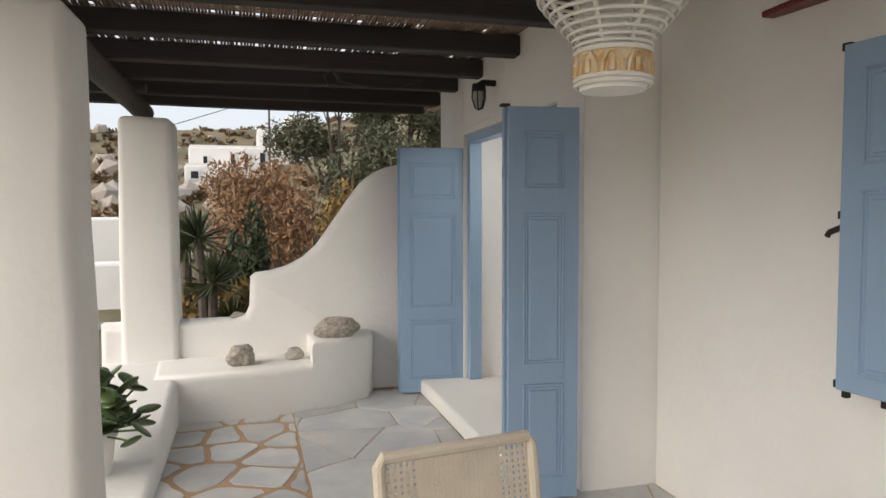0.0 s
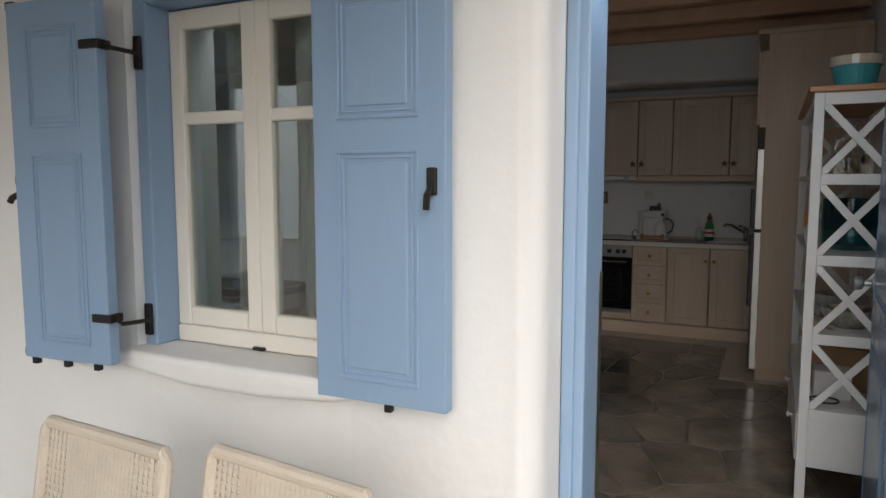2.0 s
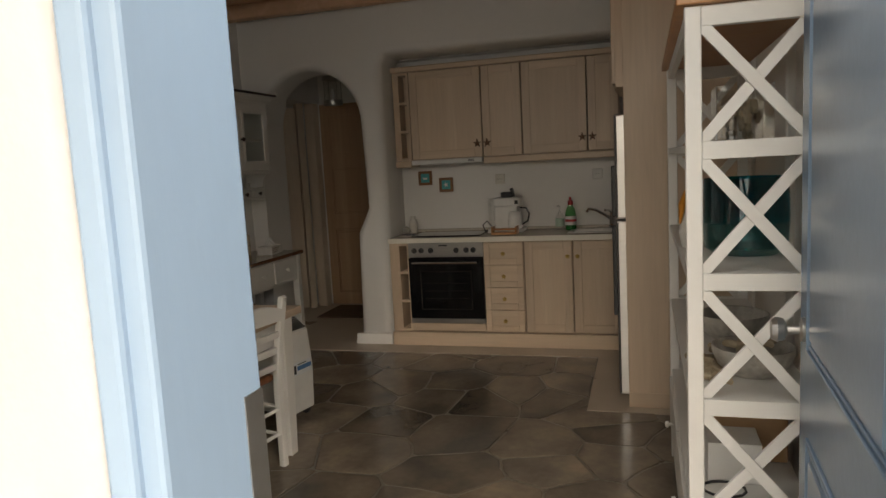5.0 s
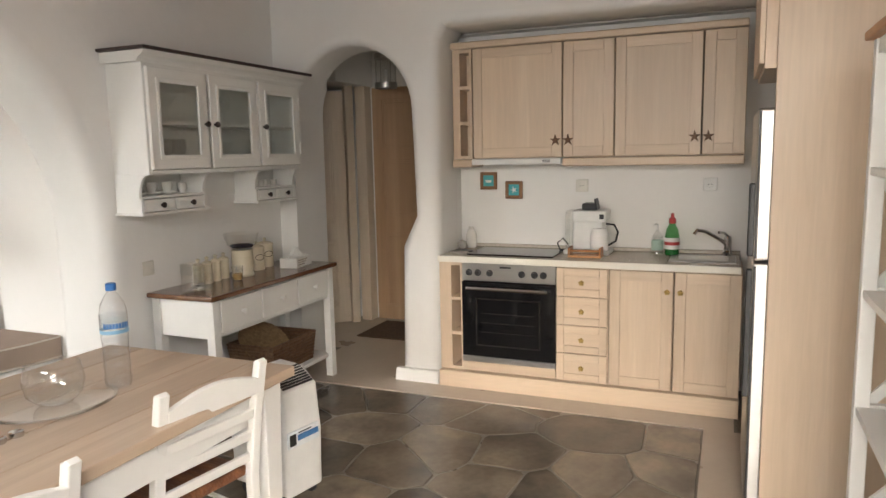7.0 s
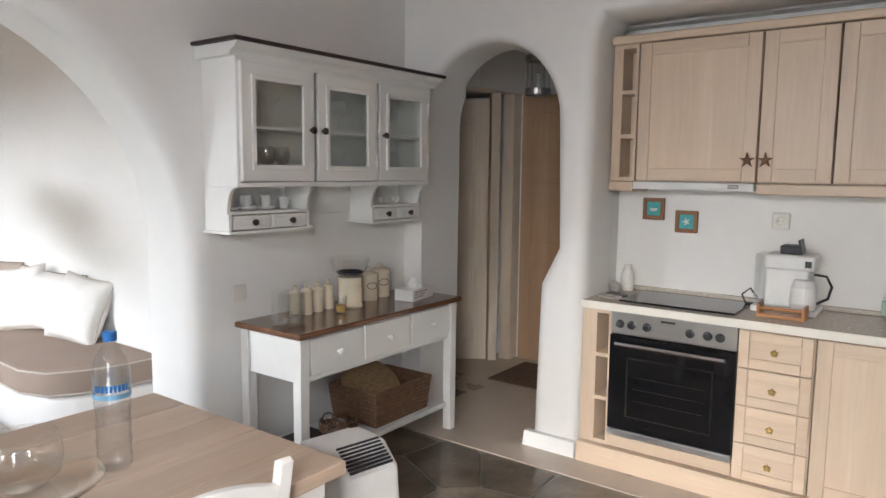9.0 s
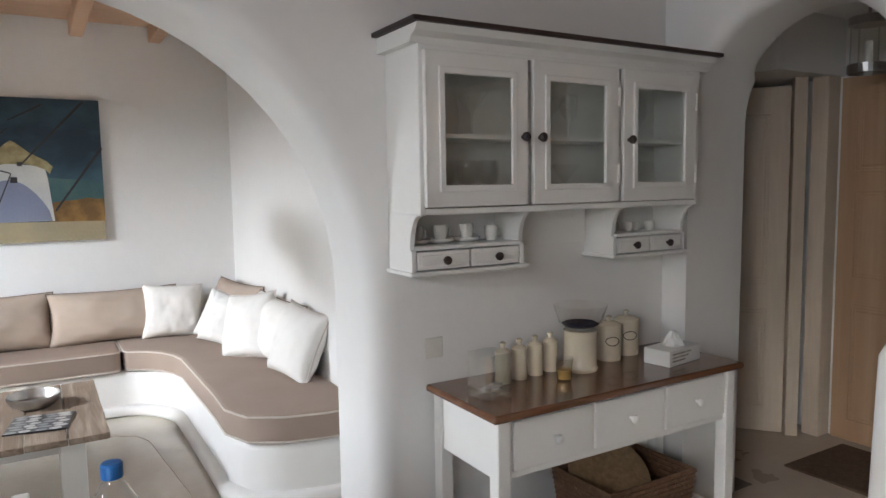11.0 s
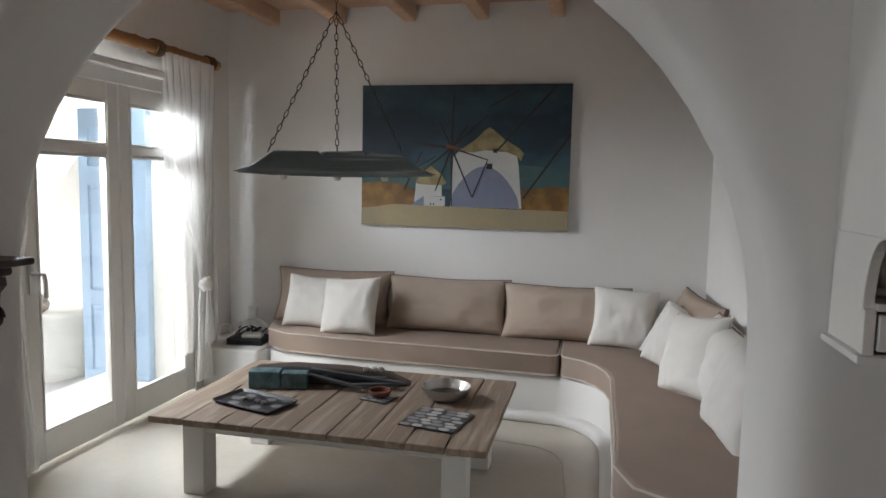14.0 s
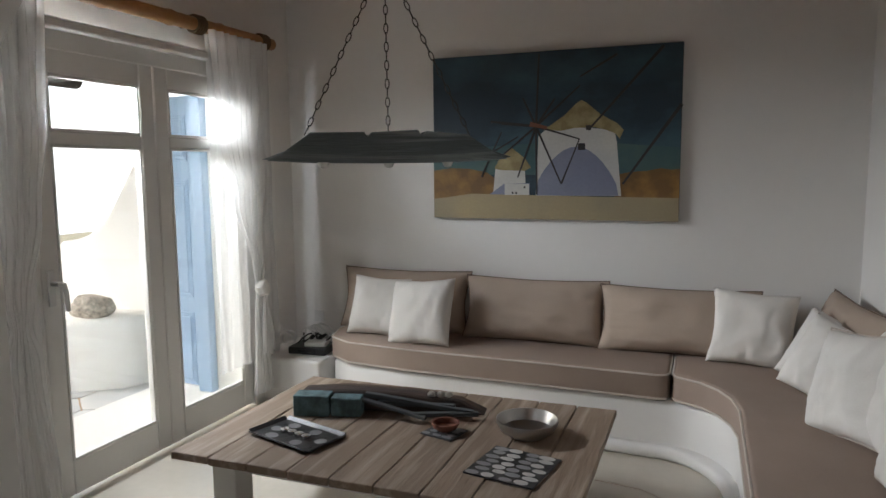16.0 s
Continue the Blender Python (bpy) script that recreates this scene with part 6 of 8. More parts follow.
# bottle, platter and bowl
pb = thing("water_bottle", "clear plastic water bottle with a blue cap and label", "bottle", 5.68, 1.868, 0.752)
prof = [(0, 0), (0.036, 0.0), (0.041, 0.012)] + [(0.041 + 0.0022 * math.sin(i * 1.9), 0.02 + 0.013 * i) for i in range(12)] + [(0.042, 0.18), (0.043, 0.25), (0.036, 0.285), (0.018, 0.315), (0.0135, 0.32), (0.0135, 0.335)]
smooth(part("bottle", lathe(prof, 26), glass("bottle_plastic", (0.985, 0.992, 1.0), 0.03, 0.12), pb), 60)
part("cap", lathe([(0.016, 0.325), (0.0165, 0.327), (0.0165, 0.346), (0.014, 0.349), (0, 0.349)], 24), material("blue_cap", (0.02, 0.14, 0.42), 0.35), pb, "blue screw cap")
part("label", lathe([(0.0438, 0.198), (0.0438, 0.245)], 30), glass("label_film", (0.93, 0.97, 0.99), 0.2, 0.16), pb)
for k in range(9):
    a = 3.3 + k * 0.22
    part("print_bar", moved(box(-0.0005, 0.0005, -0.0032, 0.0032, 0.205, 0.222), pose(0.0446 * math.cos(a), 0.0446 * math.sin(a), 0, 0, 0, math.degrees(a))), bpy.data.materials["blue_cap"], pb)
part("label_band", lathe([(0.0442, 0.186), (0.0442, 0.198)], 30), material("label_blue", (0.22, 0.45, 0.66), 0.4), pb)
part("water", lathe([(0, 0.004), (0.034, 0.004), (0.039, 0.014), (0.039, 0.16), (0, 0.16)], 24), glass("water", (0.997, 1.0, 1.0), 0.0, 0.015), pb)
pl = tagged(smooth(part("glass_platter", lathe([(0, 0.001), (0.12, 0.001), (0.185, 0.014), (0.188, 0.018), (0.184, 0.02)], 40, (5.47, 1.92, 0.752)), CLEAR), 60), "wide clear glass platter on the dining table", "platter")
gb = tagged(smooth(part("glass_bowl", lathe([(0, 0), (0.05, 0), (0.08, 0.03), (0.088, 0.07), (0.079, 0.12), (0.076, 0.123), (0.074, 0.12)], 34, (5.49, 1.925, 0.7585)), CLEAR), 60), "round clear glass bowl on a glass platter", "bowl")
for i in range(2):
    ob = tagged(part("tealight", lathe([(0, 0), (0.019, 0), (0.019, 0.014), (0.015, 0.015), (0, 0.012)], 18, (5.22 + 0.05 * i, 1.80, 0.752)), CHROME), "small metal tealight on the dining table", "candle")
tagged(smooth(part("candle_glass", lathe([(0, 0.001), (0.04, 0.001), (0.046, 0.01), (0.046, 0.10), (0.043, 0.10), (0.042, 0.012), (0, 0.012)], 26, (5.12, 1.87, 0.752)), PURPLE_GLASS)), "purple glass candle holder on the dining table", "candle holder")

# portable air conditioner beyond the table
ac = thing("air_conditioner", "white portable air conditioner on castors", "air conditioner", 6.48, 1.85, 0, -12)
bm = prism([(-0.17, 0.05), (0.17, 0.05), (0.185, 0.30), (0.175, 0.47), (0.14, 0.55), (0.05, 0.585), (-0.08, 0.58), (-0.16, 0.51), (-0.18, 0.30)], "x", -0.115, 0.115, 0.03)
smooth(part("casing", bm, PLASTIC, ac), 40)
for i in range(8):
    part("louvre", moved(box(-0.085, 0.085, -0.004, 0.004, 0, 0.006), pose(0, -0.150 + i * 0.0115, 0.525 + i * 0.0078, 40)), BLACK, ac)
lb = part("label_plate", box(-0.10, 0.075, -0.190, -0.180, 0.275, 0.345), material("sticker_white", (0.75, 0.78, 0.80), 0.35), ac, "white sticker with blue picture")
part("print_bar", box(-0.05, 0.07, -0.192, -0.190, 0.30, 0.325), material("sticker_blue", (0.06, 0.18, 0.40), 0.4), lb)
part("print_bar", box(-0.095, -0.06, -0.192, -0.190, 0.285, 0.335), BLACK, lb)
part("print_bar", box(-0.045, 0.03, -0.192, -0.190, 0.332, 0.337), BLACK, lb)
for x in (-0.08, 0.08):
    for y in (-0.12, 0.12):
        part("castor", moved(lathe([(0, -0.01), (0.025, -0.01), (0.025, 0.01), (0, 0.01)], 14), pose(x, y, 0.025, 0, 90, 0)), BLACK, ac)

# ---- hall seen through the small arch ----
m, w = line_pose((9.05, 3.60), (9.40, 3.16), 0.006)
dr = tagged(new("door_4"), "pale wooden panelled door standing ajar in the hall", "door", kind="structure")
dr.matrix_basis = m
leaf(w, 2.05, 0.04, [(0.15, 0.75), (0.90, 1.90)], PALE_DOOR, dr, "door_leaf", 0.10)
bm = bar((9.43, 3.13, 0.0), (9.43, 3.13, 2.15), 0.10, 0.07, 0.006, None, (1, -1, 0))
box(9.50, 9.62, 3.00, 3.10, 0.0, 2.15, 0.006, 2, bm)
setting("door_jamb", bm, PALE_DOOR, "pale wooden door jamb in the hall", "door frame")
setting("lintel_hall", box(9.0, 9.62, 2.98, 3.95, 2.10, 2.42), PLASTER, "white plaster over the hall door", "wall")
dr = tagged(new("door_5"), "closed tan wooden door at the end of the hall", "door", kind="structure")
dr.matrix_basis = pose(9.60, 2.97, 0.006, 0, 0, -90)
leaf(0.86, 2.08, 0.04, [(0.12, 0.80), (0.95, 1.45), (1.55, 1.98)], TAN_DOOR, dr, "door_leaf", 0.09)
setting("baseboard_hall", box(9.585, 9.62, 1.85, 2.10, 0, 0.12), TAN_DOOR, "tan wooden baseboard in the hall", "baseboard")
tagged(part("rug", roughen(box(8.95, 9.5, 2.15, 2.85, 0.0, 0.012, 0.004), 0.002, 0.1), material("brown_rug", (0.16, 0.10, 0.06), 0.95, spots=(0.10, 0.065, 0.04), scale=30, grain=0.3, bump=0.6)), "brown woven rug on the hall floor", "rug")
hl = thing("ceiling_lamp", "white metal and glass lantern hanging in the hall", "lantern", 9.14, 2.60, 2.03)
part("ring", lathe([(0.085, 0.0), (0.09, 0.0), (0.09, 0.045), (0.085, 0.045), (0.085, 0.0)], 26), STEEL, hl)
part("ring", lathe([(0.085, 0.23), (0.09, 0.23), (0.09, 0.27), (0, 0.29), (0, 0.27), (0.085, 0.23)], 26), STEEL, hl)
part("glass", lathe([(0.08, 0.045), (0.08, 0.23)], 26), CLEAR, hl)
for i in range(4):
    part("rod", tube([(0.088 * math.cos(i * 1.571), 0.088 * math.sin(i * 1.571), 0.02), (0.088 * math.cos(i * 1.571), 0.088 * math.sin(i * 1.571), 0.25)], 0.004, 6), STEEL, hl)
part("candle_tube", lathe([(0, 0.05), (0.018, 0.05), (0.018, 0.15), (0, 0.16)], 14), PLASTIC, hl)
part("stem", tube([(0, 0, 0.28), (0, 0, 0.39)], 0.008, 8), STEEL, hl)


# ---- living room ----
# masonry sofa base: an L with a hollow corner, one rounded mass
north = [(4.00, 6.335), (3.97, 6.10), (4.03, 5.90), (4.20, 5.80), (4.60, 5.765), (5.80, 5.745)]
corner = [(6.02 + 0.345 * math.sin(radians(a)), 5.30 + 0.44 * math.cos(radians(a))) for a in range(0, 91, 10)]
east = [(6.365, 4.40), (6.355, 4.12), (6.42, 3.94), (6.56, 3.85), (6.75, 3.80), (6.965, 3.79), (6.965, 6.335)]
seat_line = north + corner + east
rounded(setting("sofa_base", prism(seat_line, "z", 0.0, 0.30, 0.03, None, 4), PLASTER, "whitewashed built-in sofa base with a hollow corner", "built-in sofa"))
rounded(setting("sofa_foot", prism([(4.30, 5.775), (4.32, 5.75)] + [(5.98 + 0.325 * math.sin(radians(a)), 5.26 + 0.43 * math.cos(radians(a))) for a in range(0, 91, 10)] + [(6.305, 4.40), (6.30, 4.08), (6.37, 3.88), (6.53, 3.79), (6.9, 3.74), (6.9, 5.775)], "z", 0.0, 0.07, 0.03, None, 4),
                PLASTER, "rounded whitewashed foot of the built-in sofa", "built-in sofa"))
setting("ledge", box(3.475, 3.975, 5.80, 6.335, 0.0, 0.29, 0.02, 3), PLASTER, "low whitewashed ledge beside the sofa", "ledge")
# a thin curved joint in the cement floor
joint = [(5.70, 5.36), (5.95, 5.33), (6.06, 5.26), (6.12, 5.12), (6.16, 4.6), (6.20, 4.1), (6.35, 3.75)]
tagged(part("floor_joint", tube([(x, y, 0.0005) for x, y in joint], 0.003, 6), CEMENT_PINK), "thin curved joint line in the cement floor", "floor joint", kind="structure")


def seat_cushion(outline, z0, z1, label):
    ob = thing("seat_cushion", label, "cushion", group="sofa seat cushions")
    bm = prism(outline, "z", z0, z1, 0.022, None, 4)
    smooth(part("cover", bm, TAUPE, ob), 50)
    k = len(outline)
    for z in (z0 + 0.012, z1 - 0.012):
        part("piping", tube([(x, y, z) for x, y in outline], 0.0055, 6, closed=True), PIPING, ob, "pale piping cord")
    return ob


seat_cushion([(3.985, 6.33), (3.955, 6.10), (4.02, 5.89), (4.19, 5.79), (4.60, 5.75), (5.99, 5.715), (6.03, 5.73), (6.045, 5.77), (6.045, 6.33)], 0.3015, 0.447, "taupe canvas seat cushion with pale piping along the wall")
seat_cushion([(6.06, 6.33), (6.06, 5.76), (6.075, 5.715), (6.10, 5.70), (6.19, 5.65), (6.27, 5.56), (6.325, 5.44), (6.352, 5.30), (6.355, 4.40), (6.345, 4.11), (6.41, 3.93), (6.56, 3.84), (6.75, 3.79), (6.96, 3.78), (6.96, 6.33)], 0.3015, 0.447, "taupe canvas corner seat cushion with pale piping")



def pillow(name, w, h, d, mat, label, m, seed, cord=None, group=""):
    """A stuffed pillow standing on its lower edge: pinched corners, creases, and a cord on the seam."""
    n = 26
    bm = bmesh.new()
    grid = {}
    for s in (-1, 1):
        for i in range(n + 1):
            for j in range(n + 1):
                u, v = 2 * i / n - 1, 2 * j / n - 1
                edge = (1 - abs(u) ** 2.6) * (1 - abs(v) ** 2.6)
                t = max(edge, 0) ** 0.48
                pinch = 1 - 0.08 * (1 - abs(v) ** 1.6) * (abs(u) ** 3)
                pinch_v = 1 - 0.08 * (1 - abs(u) ** 1.6) * (abs(v) ** 3)
                crease = noise.noise(Vector((u * 2.2 + seed, v * 1.3, s * 3.0 + seed))) * 0.28 + noise.noise(Vector((u * 6 + seed, v * 3, s))) * 0.12 + (1 - abs(noise.noise(Vector((u * 4.5 + seed, v * 4.5 + 3, s + seed)))) * 3) * 0.07 * (abs(u) + abs(v))
                y = s * d / 2 * t * (1 + crease * (1 - t * 0.3))
                x, z = u * w / 2 * pinch, v * h / 2 * pinch_v
                if s == 1 and (i in (0, n) or j in (0, n)):
                    grid[s, i, j] = grid[-1, i, j]
                    continue
                grid[s, i, j] = bm.verts.new((x, y if edge > 0 else 0, z))
    for s in (-1, 1):
        for i in range(n):
            for j in range(n):
                vs = [grid[s, i, j], grid[s, i + 1, j], grid[s, i + 1, j + 1], grid[s, i, j + 1]]
                if len(set(vs)) == 4:
                    try:
                        bm.faces.new(vs)
                    except ValueError:
                        pass
    ring = [grid[-1, i, 0].co.copy() for i in range(n)] + [grid[-1, n, j].co.copy() for j in range(n)] + [grid[-1, n - i, n].co.copy() for i in range(n)] + [grid[-1, 0, n - j].co.copy() for j in range(n)]
    bmesh.ops.translate(bm, verts=bm.verts, vec=(0, 0, h / 2))
    ob = thing(name, label, "pillow", group=group)
    ob.matrix_basis = m
    smooth(part("cover", bm, mat, ob), 80)
    if cord:
        part("piping", tube([p + Vector((0, 0, h / 2)) for p in ring], 0.005, 6, closed=True), cord, ob)
    return ob


ST = 0.439
g = "beige back cushions"
pillow("back_cushion", 0.90, 0.40, 0.20, TAUPE_LIGHT, "beige canvas back cushion leaning on the wall", pose(4.37, 6.18, ST, -14, 0, 0), 1, PIPING_DARK, g)
pillow("back_cushion", 0.88, 0.39, 0.22, TAUPE_LIGHT, "plump beige canvas back cushion on the sofa", pose(5.24, 6.13, ST, -16, 0, 0), 2, PIPING_DARK, g)
pillow("back_cushion", 0.86, 0.38, 0.22, TAUPE_LIGHT, "creased beige canvas back cushion on the sofa", pose(6.06, 6.10, ST, -16, 0, 0), 3, PIPING_DARK, g)
pillow("back_cushion", 0.80, 0.40, 0.20, TAUPE_LIGHT, "beige canvas back cushion in the sofa corner", pose(6.80, 5.85, ST, -14, 0, -82), 4, PIPING_DARK, g)
pillow("back_cushion", 0.85, 0.40, 0.20, WHITE_CLOTH, "white canvas back cushion with dark piping by the end wall", pose(6.82, 4.95, ST, -14, 0, -88), 5, PIPING_DARK, g)
g = "white scatter pillows"
w = "white canvas scatter pillow on the sofa"
pillow("scatter_pillow", 0.38, 0.38, 0.16, WHITE_CLOTH, w, pose(4.27, 5.98, ST, -20, 3, 4), 11, None, g)
pillow("scatter_pillow", 0.42, 0.41, 0.17, WHITE_CLOTH, "white canvas scatter pillow overlapping another", pose(4.62, 5.84, ST, -24, -5, -6), 12, None, g)
pillow("scatter_pillow", 0.42, 0.40, 0.18, WHITE_CLOTH, w, pose(6.42, 6.00, ST, -18, 3, -6), 13, None, g)
pillow("scatter_pillow", 0.36, 0.36, 0.16, WHITE_CLOTH, "white canvas scatter pillow in the sofa corner", pose(6.66, 5.72, ST, -26, 16, -38), 14, None, g)
pillow("scatter_pillow", 0.35, 0.37, 0.18, WHITE_CLOTH, "white canvas scatter pillow tilted in the corner", pose(6.64, 5.56, ST, -26, 14, -46), 15, None, g)
pillow("scatter_pillow", 0.40, 0.43, 0.19, WHITE_CLOTH, "white canvas scatter pillow with a sewn seam", pose(6.70, 5.06, ST, -20, -8, -58), 16, PIPING, g)
pillow("scatter_pillow", 0.42, 0.42, 0.19, WHITE_CLOTH, "white canvas scatter pillow near the arch", pose(6.78, 4.50, ST, -22, 6, -78), 17, PIPING, g)

# painting
px0, px1, pz0, pz1, py = 4.557, 6.045, 1.166, 2.163, 6.30
pic = thing("painting", "canvas painting of white windmills under a dark sky", "painting", 0, 0, 0)
CANVAS_SKY = material("painted_sky", (0.07, 0.15, 0.19), 0.55, spots=(0.02, 0.04, 0.06), scale=2.2, grain=0.1, bump=0.15, stretch=(1, 1, 1.6), amount=0.8)
part("canvas", box(px0, px1, py, 6.338, pz0, pz1, 0.003), CANVAS_SKY, pic)


def paint(name, pts, mat, depth, label=""):
    """A flat patch of paint on the canvas, in parts of its width and height."""
    return part(name, prism([(px0 + u * (px1 - px0), pz0 + v * (pz1 - pz0)) for u, v in pts], "y", py - 0.0005 - depth, py + 0.001 - 0.0004), mat, pic, label)


def pigment(name, a, b, scale=8.0):
    return material(name, a, 0.55, spots=b, scale=scale, grain=0.08, bump=0.2, amount=0.8)


P_HORIZON = pigment("painted_green_sky", (0.10, 0.16, 0.13), (0.05, 0.11, 0.12), 4)
P_SAND = pigment("painted_sand", (0.42, 0.33, 0.17), (0.32, 0.27, 0.17), 3)
P_HILL = pigment("painted_ochre_hill", (0.36, 0.20, 0.05), (0.16, 0.085, 0.025), 9)
P_WHITE = pigment("painted_white", (0.62, 0.60, 0.54), (0.52, 0.52, 0.50), 4)
P_LILAC = pigment("painted_lilac", (0.25, 0.27, 0.34), (0.20, 0.22, 0.31), 4)
P_STRAW = pigment("painted_thatch", (0.44, 0.38, 0.20), (0.25, 0.20, 0.09), 14)
P_DARK = pigment("painted_dark_line", (0.02, 0.02, 0.025), (0.035, 0.03, 0.03), 10)
P_RED = pigment("painted_red_brown", (0.26, 0.10, 0.05), (0.18, 0.07, 0.04), 10)
paint("patch", [(0, 0.27), (1, 0.27), (1, 0.42), (0.6, 0.47), (0.3, 0.45), (0, 0.42)], P_HORIZON, 0.0005)
paint("patch", [(0, 0.12), (0.27, 0.13), (0.28, 0.24), (0.24, 0.285), (0.16, 0.31), (0.08, 0.315), (0, 0.30)], P_HILL, 0.001, "ochre hill")
paint("patch", [(0.76, 0.12), (1, 0.13), (1, 0.30), (0.97, 0.295), (0.93, 0.305), (0.88, 0.29), (0.82, 0.285), (0.77, 0.27)], P_HILL, 0.001, "ochre hill")
paint("patch", [(0, 0.0), (1, 0.0), (1, 0.135), (0.7, 0.14), (0.30, 0.15), (0.17, 0.155), (0.06, 0.13), (0, 0.12)], P_SAND, 0.0015, "sandy foreground")
paint("patch", [(0.445, 0.145), (0.785, 0.145), (0.775, 0.30), (0.765, 0.45), (0.755, 0.53), (0.50, 0.56), (0.455, 0.50)], P_WHITE, 0.002, "white windmill tower")
paint("patch", [(0.45, 0.146)] + [(0.455 + 0.31 * i / 12, 0.16 + 0.275 * math.sin(math.pi * (0.06 + 0.90 * i / 12)) ** 0.75) for i in range(13)] + [(0.775, 0.146)], P_LILAC, 0.0025, "lilac shadow on the tower")
paint("patch", [(0.475, 0.545), (0.50, 0.56), (0.56, 0.62), (0.605, 0.685), (0.625, 0.705), (0.645, 0.69), (0.70, 0.62), (0.765, 0.565), (0.79, 0.525), (0.775, 0.475), (0.76, 0.505), (0.72, 0.53), (0.68, 0.545), (0.60, 0.545), (0.55, 0.53), (0.50, 0.535)], P_STRAW, 0.003, "thatched cap")
paint("patch", [(0.265, 0.15), (0.405, 0.15), (0.40, 0.31), (0.275, 0.31)], P_WHITE, 0.002, "small white mill")
paint("patch", [(0.27, 0.31), (0.29, 0.36), (0.33, 0.43), (0.345, 0.435), (0.40, 0.37), (0.425, 0.315), (0.40, 0.295), (0.30, 0.30)], P_STRAW, 0.0025, "thatched cap")
paint("patch", [(0.25, 0.15), (0.31, 0.215), (0.42, 0.22), (0.42, 0.15)], P_LILAC, 0.003)
paint("patch", [(0.315, 0.148), (0.418, 0.148), (0.418, 0.215), (0.315, 0.215)], P_WHITE, 0.0035)
for u, v, s in ((0.645, 0.53, 0.02), (0.615, 0.415, 0.028), (0.345, 0.155, 0.008), (0.36, 0.155, 0.008), (0.395, 0.19, 0.008)):
    paint("patch", [(u, v), (u + s, v), (u + s, v + s * 1.4), (u, v + s * 1.4)], P_DARK, 0.004)
hub = (0.445, 0.56)


def stroke(a, b, w, mat, depth=0.005):
    (u0, v0), (u1, v1) = a, b
    dx, dz = (u1 - u0) * 1.49, (v1 - v0)
    k = math.hypot(dx, dz)
    ox, oz = -dz / k * w / 1.49, dx / k * w
    paint("stroke", [(u0 + ox, v0 + oz), (u1 + ox * 0.6, v1 + oz * 0.6), (u1 - ox * 0.6, v1 - oz * 0.6), (u0 - ox, v0 - oz)], mat, depth)


for b in ((0.455, 0.985), (0.45, 0.15), (0.255, 0.595), (0.62, 0.48), (0.52, 0.72), (0.39, 0.73), (0.55, 0.215), (0.37, 0.255), (0.62, 0.79), (0.28, 0.36), (0.30, 0.58)):
    stroke(hub, b, 0.0065, P_DARK)
stroke((0.42, 0.575), (0.49, 0.55), 0.014, P_RED, 0.006)
stroke((0.255, 0.597), (0.42, 0.57), 0.006, P_DARK, 0.0055)
stroke((0.93, 0.985), (0.655, 0.53), 0.009, P_DARK, 0.0055)
stroke((0.76, 0.955), (0.62, 0.84), 0.007, P_DARK, 0.0055)
stroke((1.0, 0.66), (0.79, 0.215), 0.010, P_DARK, 0.0055)
stroke((0.55, 0.215), (0.62, 0.48), 0.005, P_DARK, 0.0055)
stroke((0.215, 0.26), (0.30, 0.53), 0.005, P_DARK, 0.0055)
stroke((0.25, 0.40), (0.37, 0.50), 0.005, P_DARK, 0.0055)

# driftwood lamp on chains
BLUEWOOD = wood("blue_driftwood", (0.60, 0.68, 0.69), (0.17, 0.20, 0.21), "x", 0.8, 22.0, 0.1, 0.7)
lp = thing("driftwood_lamp", "blue-grey driftwood lamp hung on three chains", "lamp", 4.984, 4.725, 1.532, 29)
half = 0.49
sec = [(-half, -0.012), (-0.40, 0.02), (-0.31, 0.088), (-0.10, 0.092), (-0.085, 0.07), (-0.07, 0.092), (0.11, 0.10), (0.125, 0.075), (0.145, 0.098), (0.31, 0.082), (0.40, 0.02), (half, -0.012), (0.39, -0.02), (0.30, 0.035), (-0.30, 0.035), (-0.39, -0.02)]
bm = prism(sec, "y", -0.075, 0.075, 0.012)
bmesh.ops.triangulate(bm, faces=[f for f in bm.faces if len(f.verts) > 4])
smooth(part("hull", roughen(bm, 0.006, 0.05, 4), BLUEWOOD, lp), 40)
for s in (-1, 1):
    b = prism([(-half + 0.02, -0.018), (-0.30, -0.026), (0.0, -0.03), (0.30, -0.026), (half - 0.02, -0.018), (0.40, 0.02), (0.31, 0.080), (0.145, 0.094), (0.125, 0.074), (0.11, 0.096), (-0.07, 0.088), (-0.085, 0.068), (-0.10, 0.088), (-0.31, 0.084), (-0.40, 0.02)], "y", s * 0.076, s * 0.094, 0.003)
    part("plank", roughen(b, 0.004, 0.06, 6 + s), BLUEWOOD, lp, "faded blue plank")
for x in (-0.26, 0.0, 0.24):
    part("bulb", lathe([(0, -0.05), (0.015, -0.045), (0.024, -0.025), (0.018, 0.0), (0.012, 0.03), (0, 0.032)], 16, (x, 0, 0)), material("bulb_glass", (0.75, 0.74, 0.70), 0.15, grain=0.01, bump=0) if x == -0.26 else bpy.data.materials["bulb_glass"], lp)
apex = Vector((0.0, 0.06, 0.78))


def chain(p, q, parent):
    bm = bmesh.new()
    p, q = Vector(p), Vector(q)
    d = (q - p).normalized()
    k = round((q - p).length / 0.036)
    a = d.cross(Vector((0, 1, 0.2))).normalized()
    b = d.cross(a)
    for i in range(k):
        c = p + (q - p) * ((i + 0.5) / k)
        u = a if i % 2 else b
        tube([c + d * 0.021 * math.cos(t * math.tau / 10) + u * 0.008 * math.sin(t * math.tau / 10) for t in range(10)], 0.0024, 5, bm, True)
    return part("chain", bm, IRON, parent, "blackened iron chain")


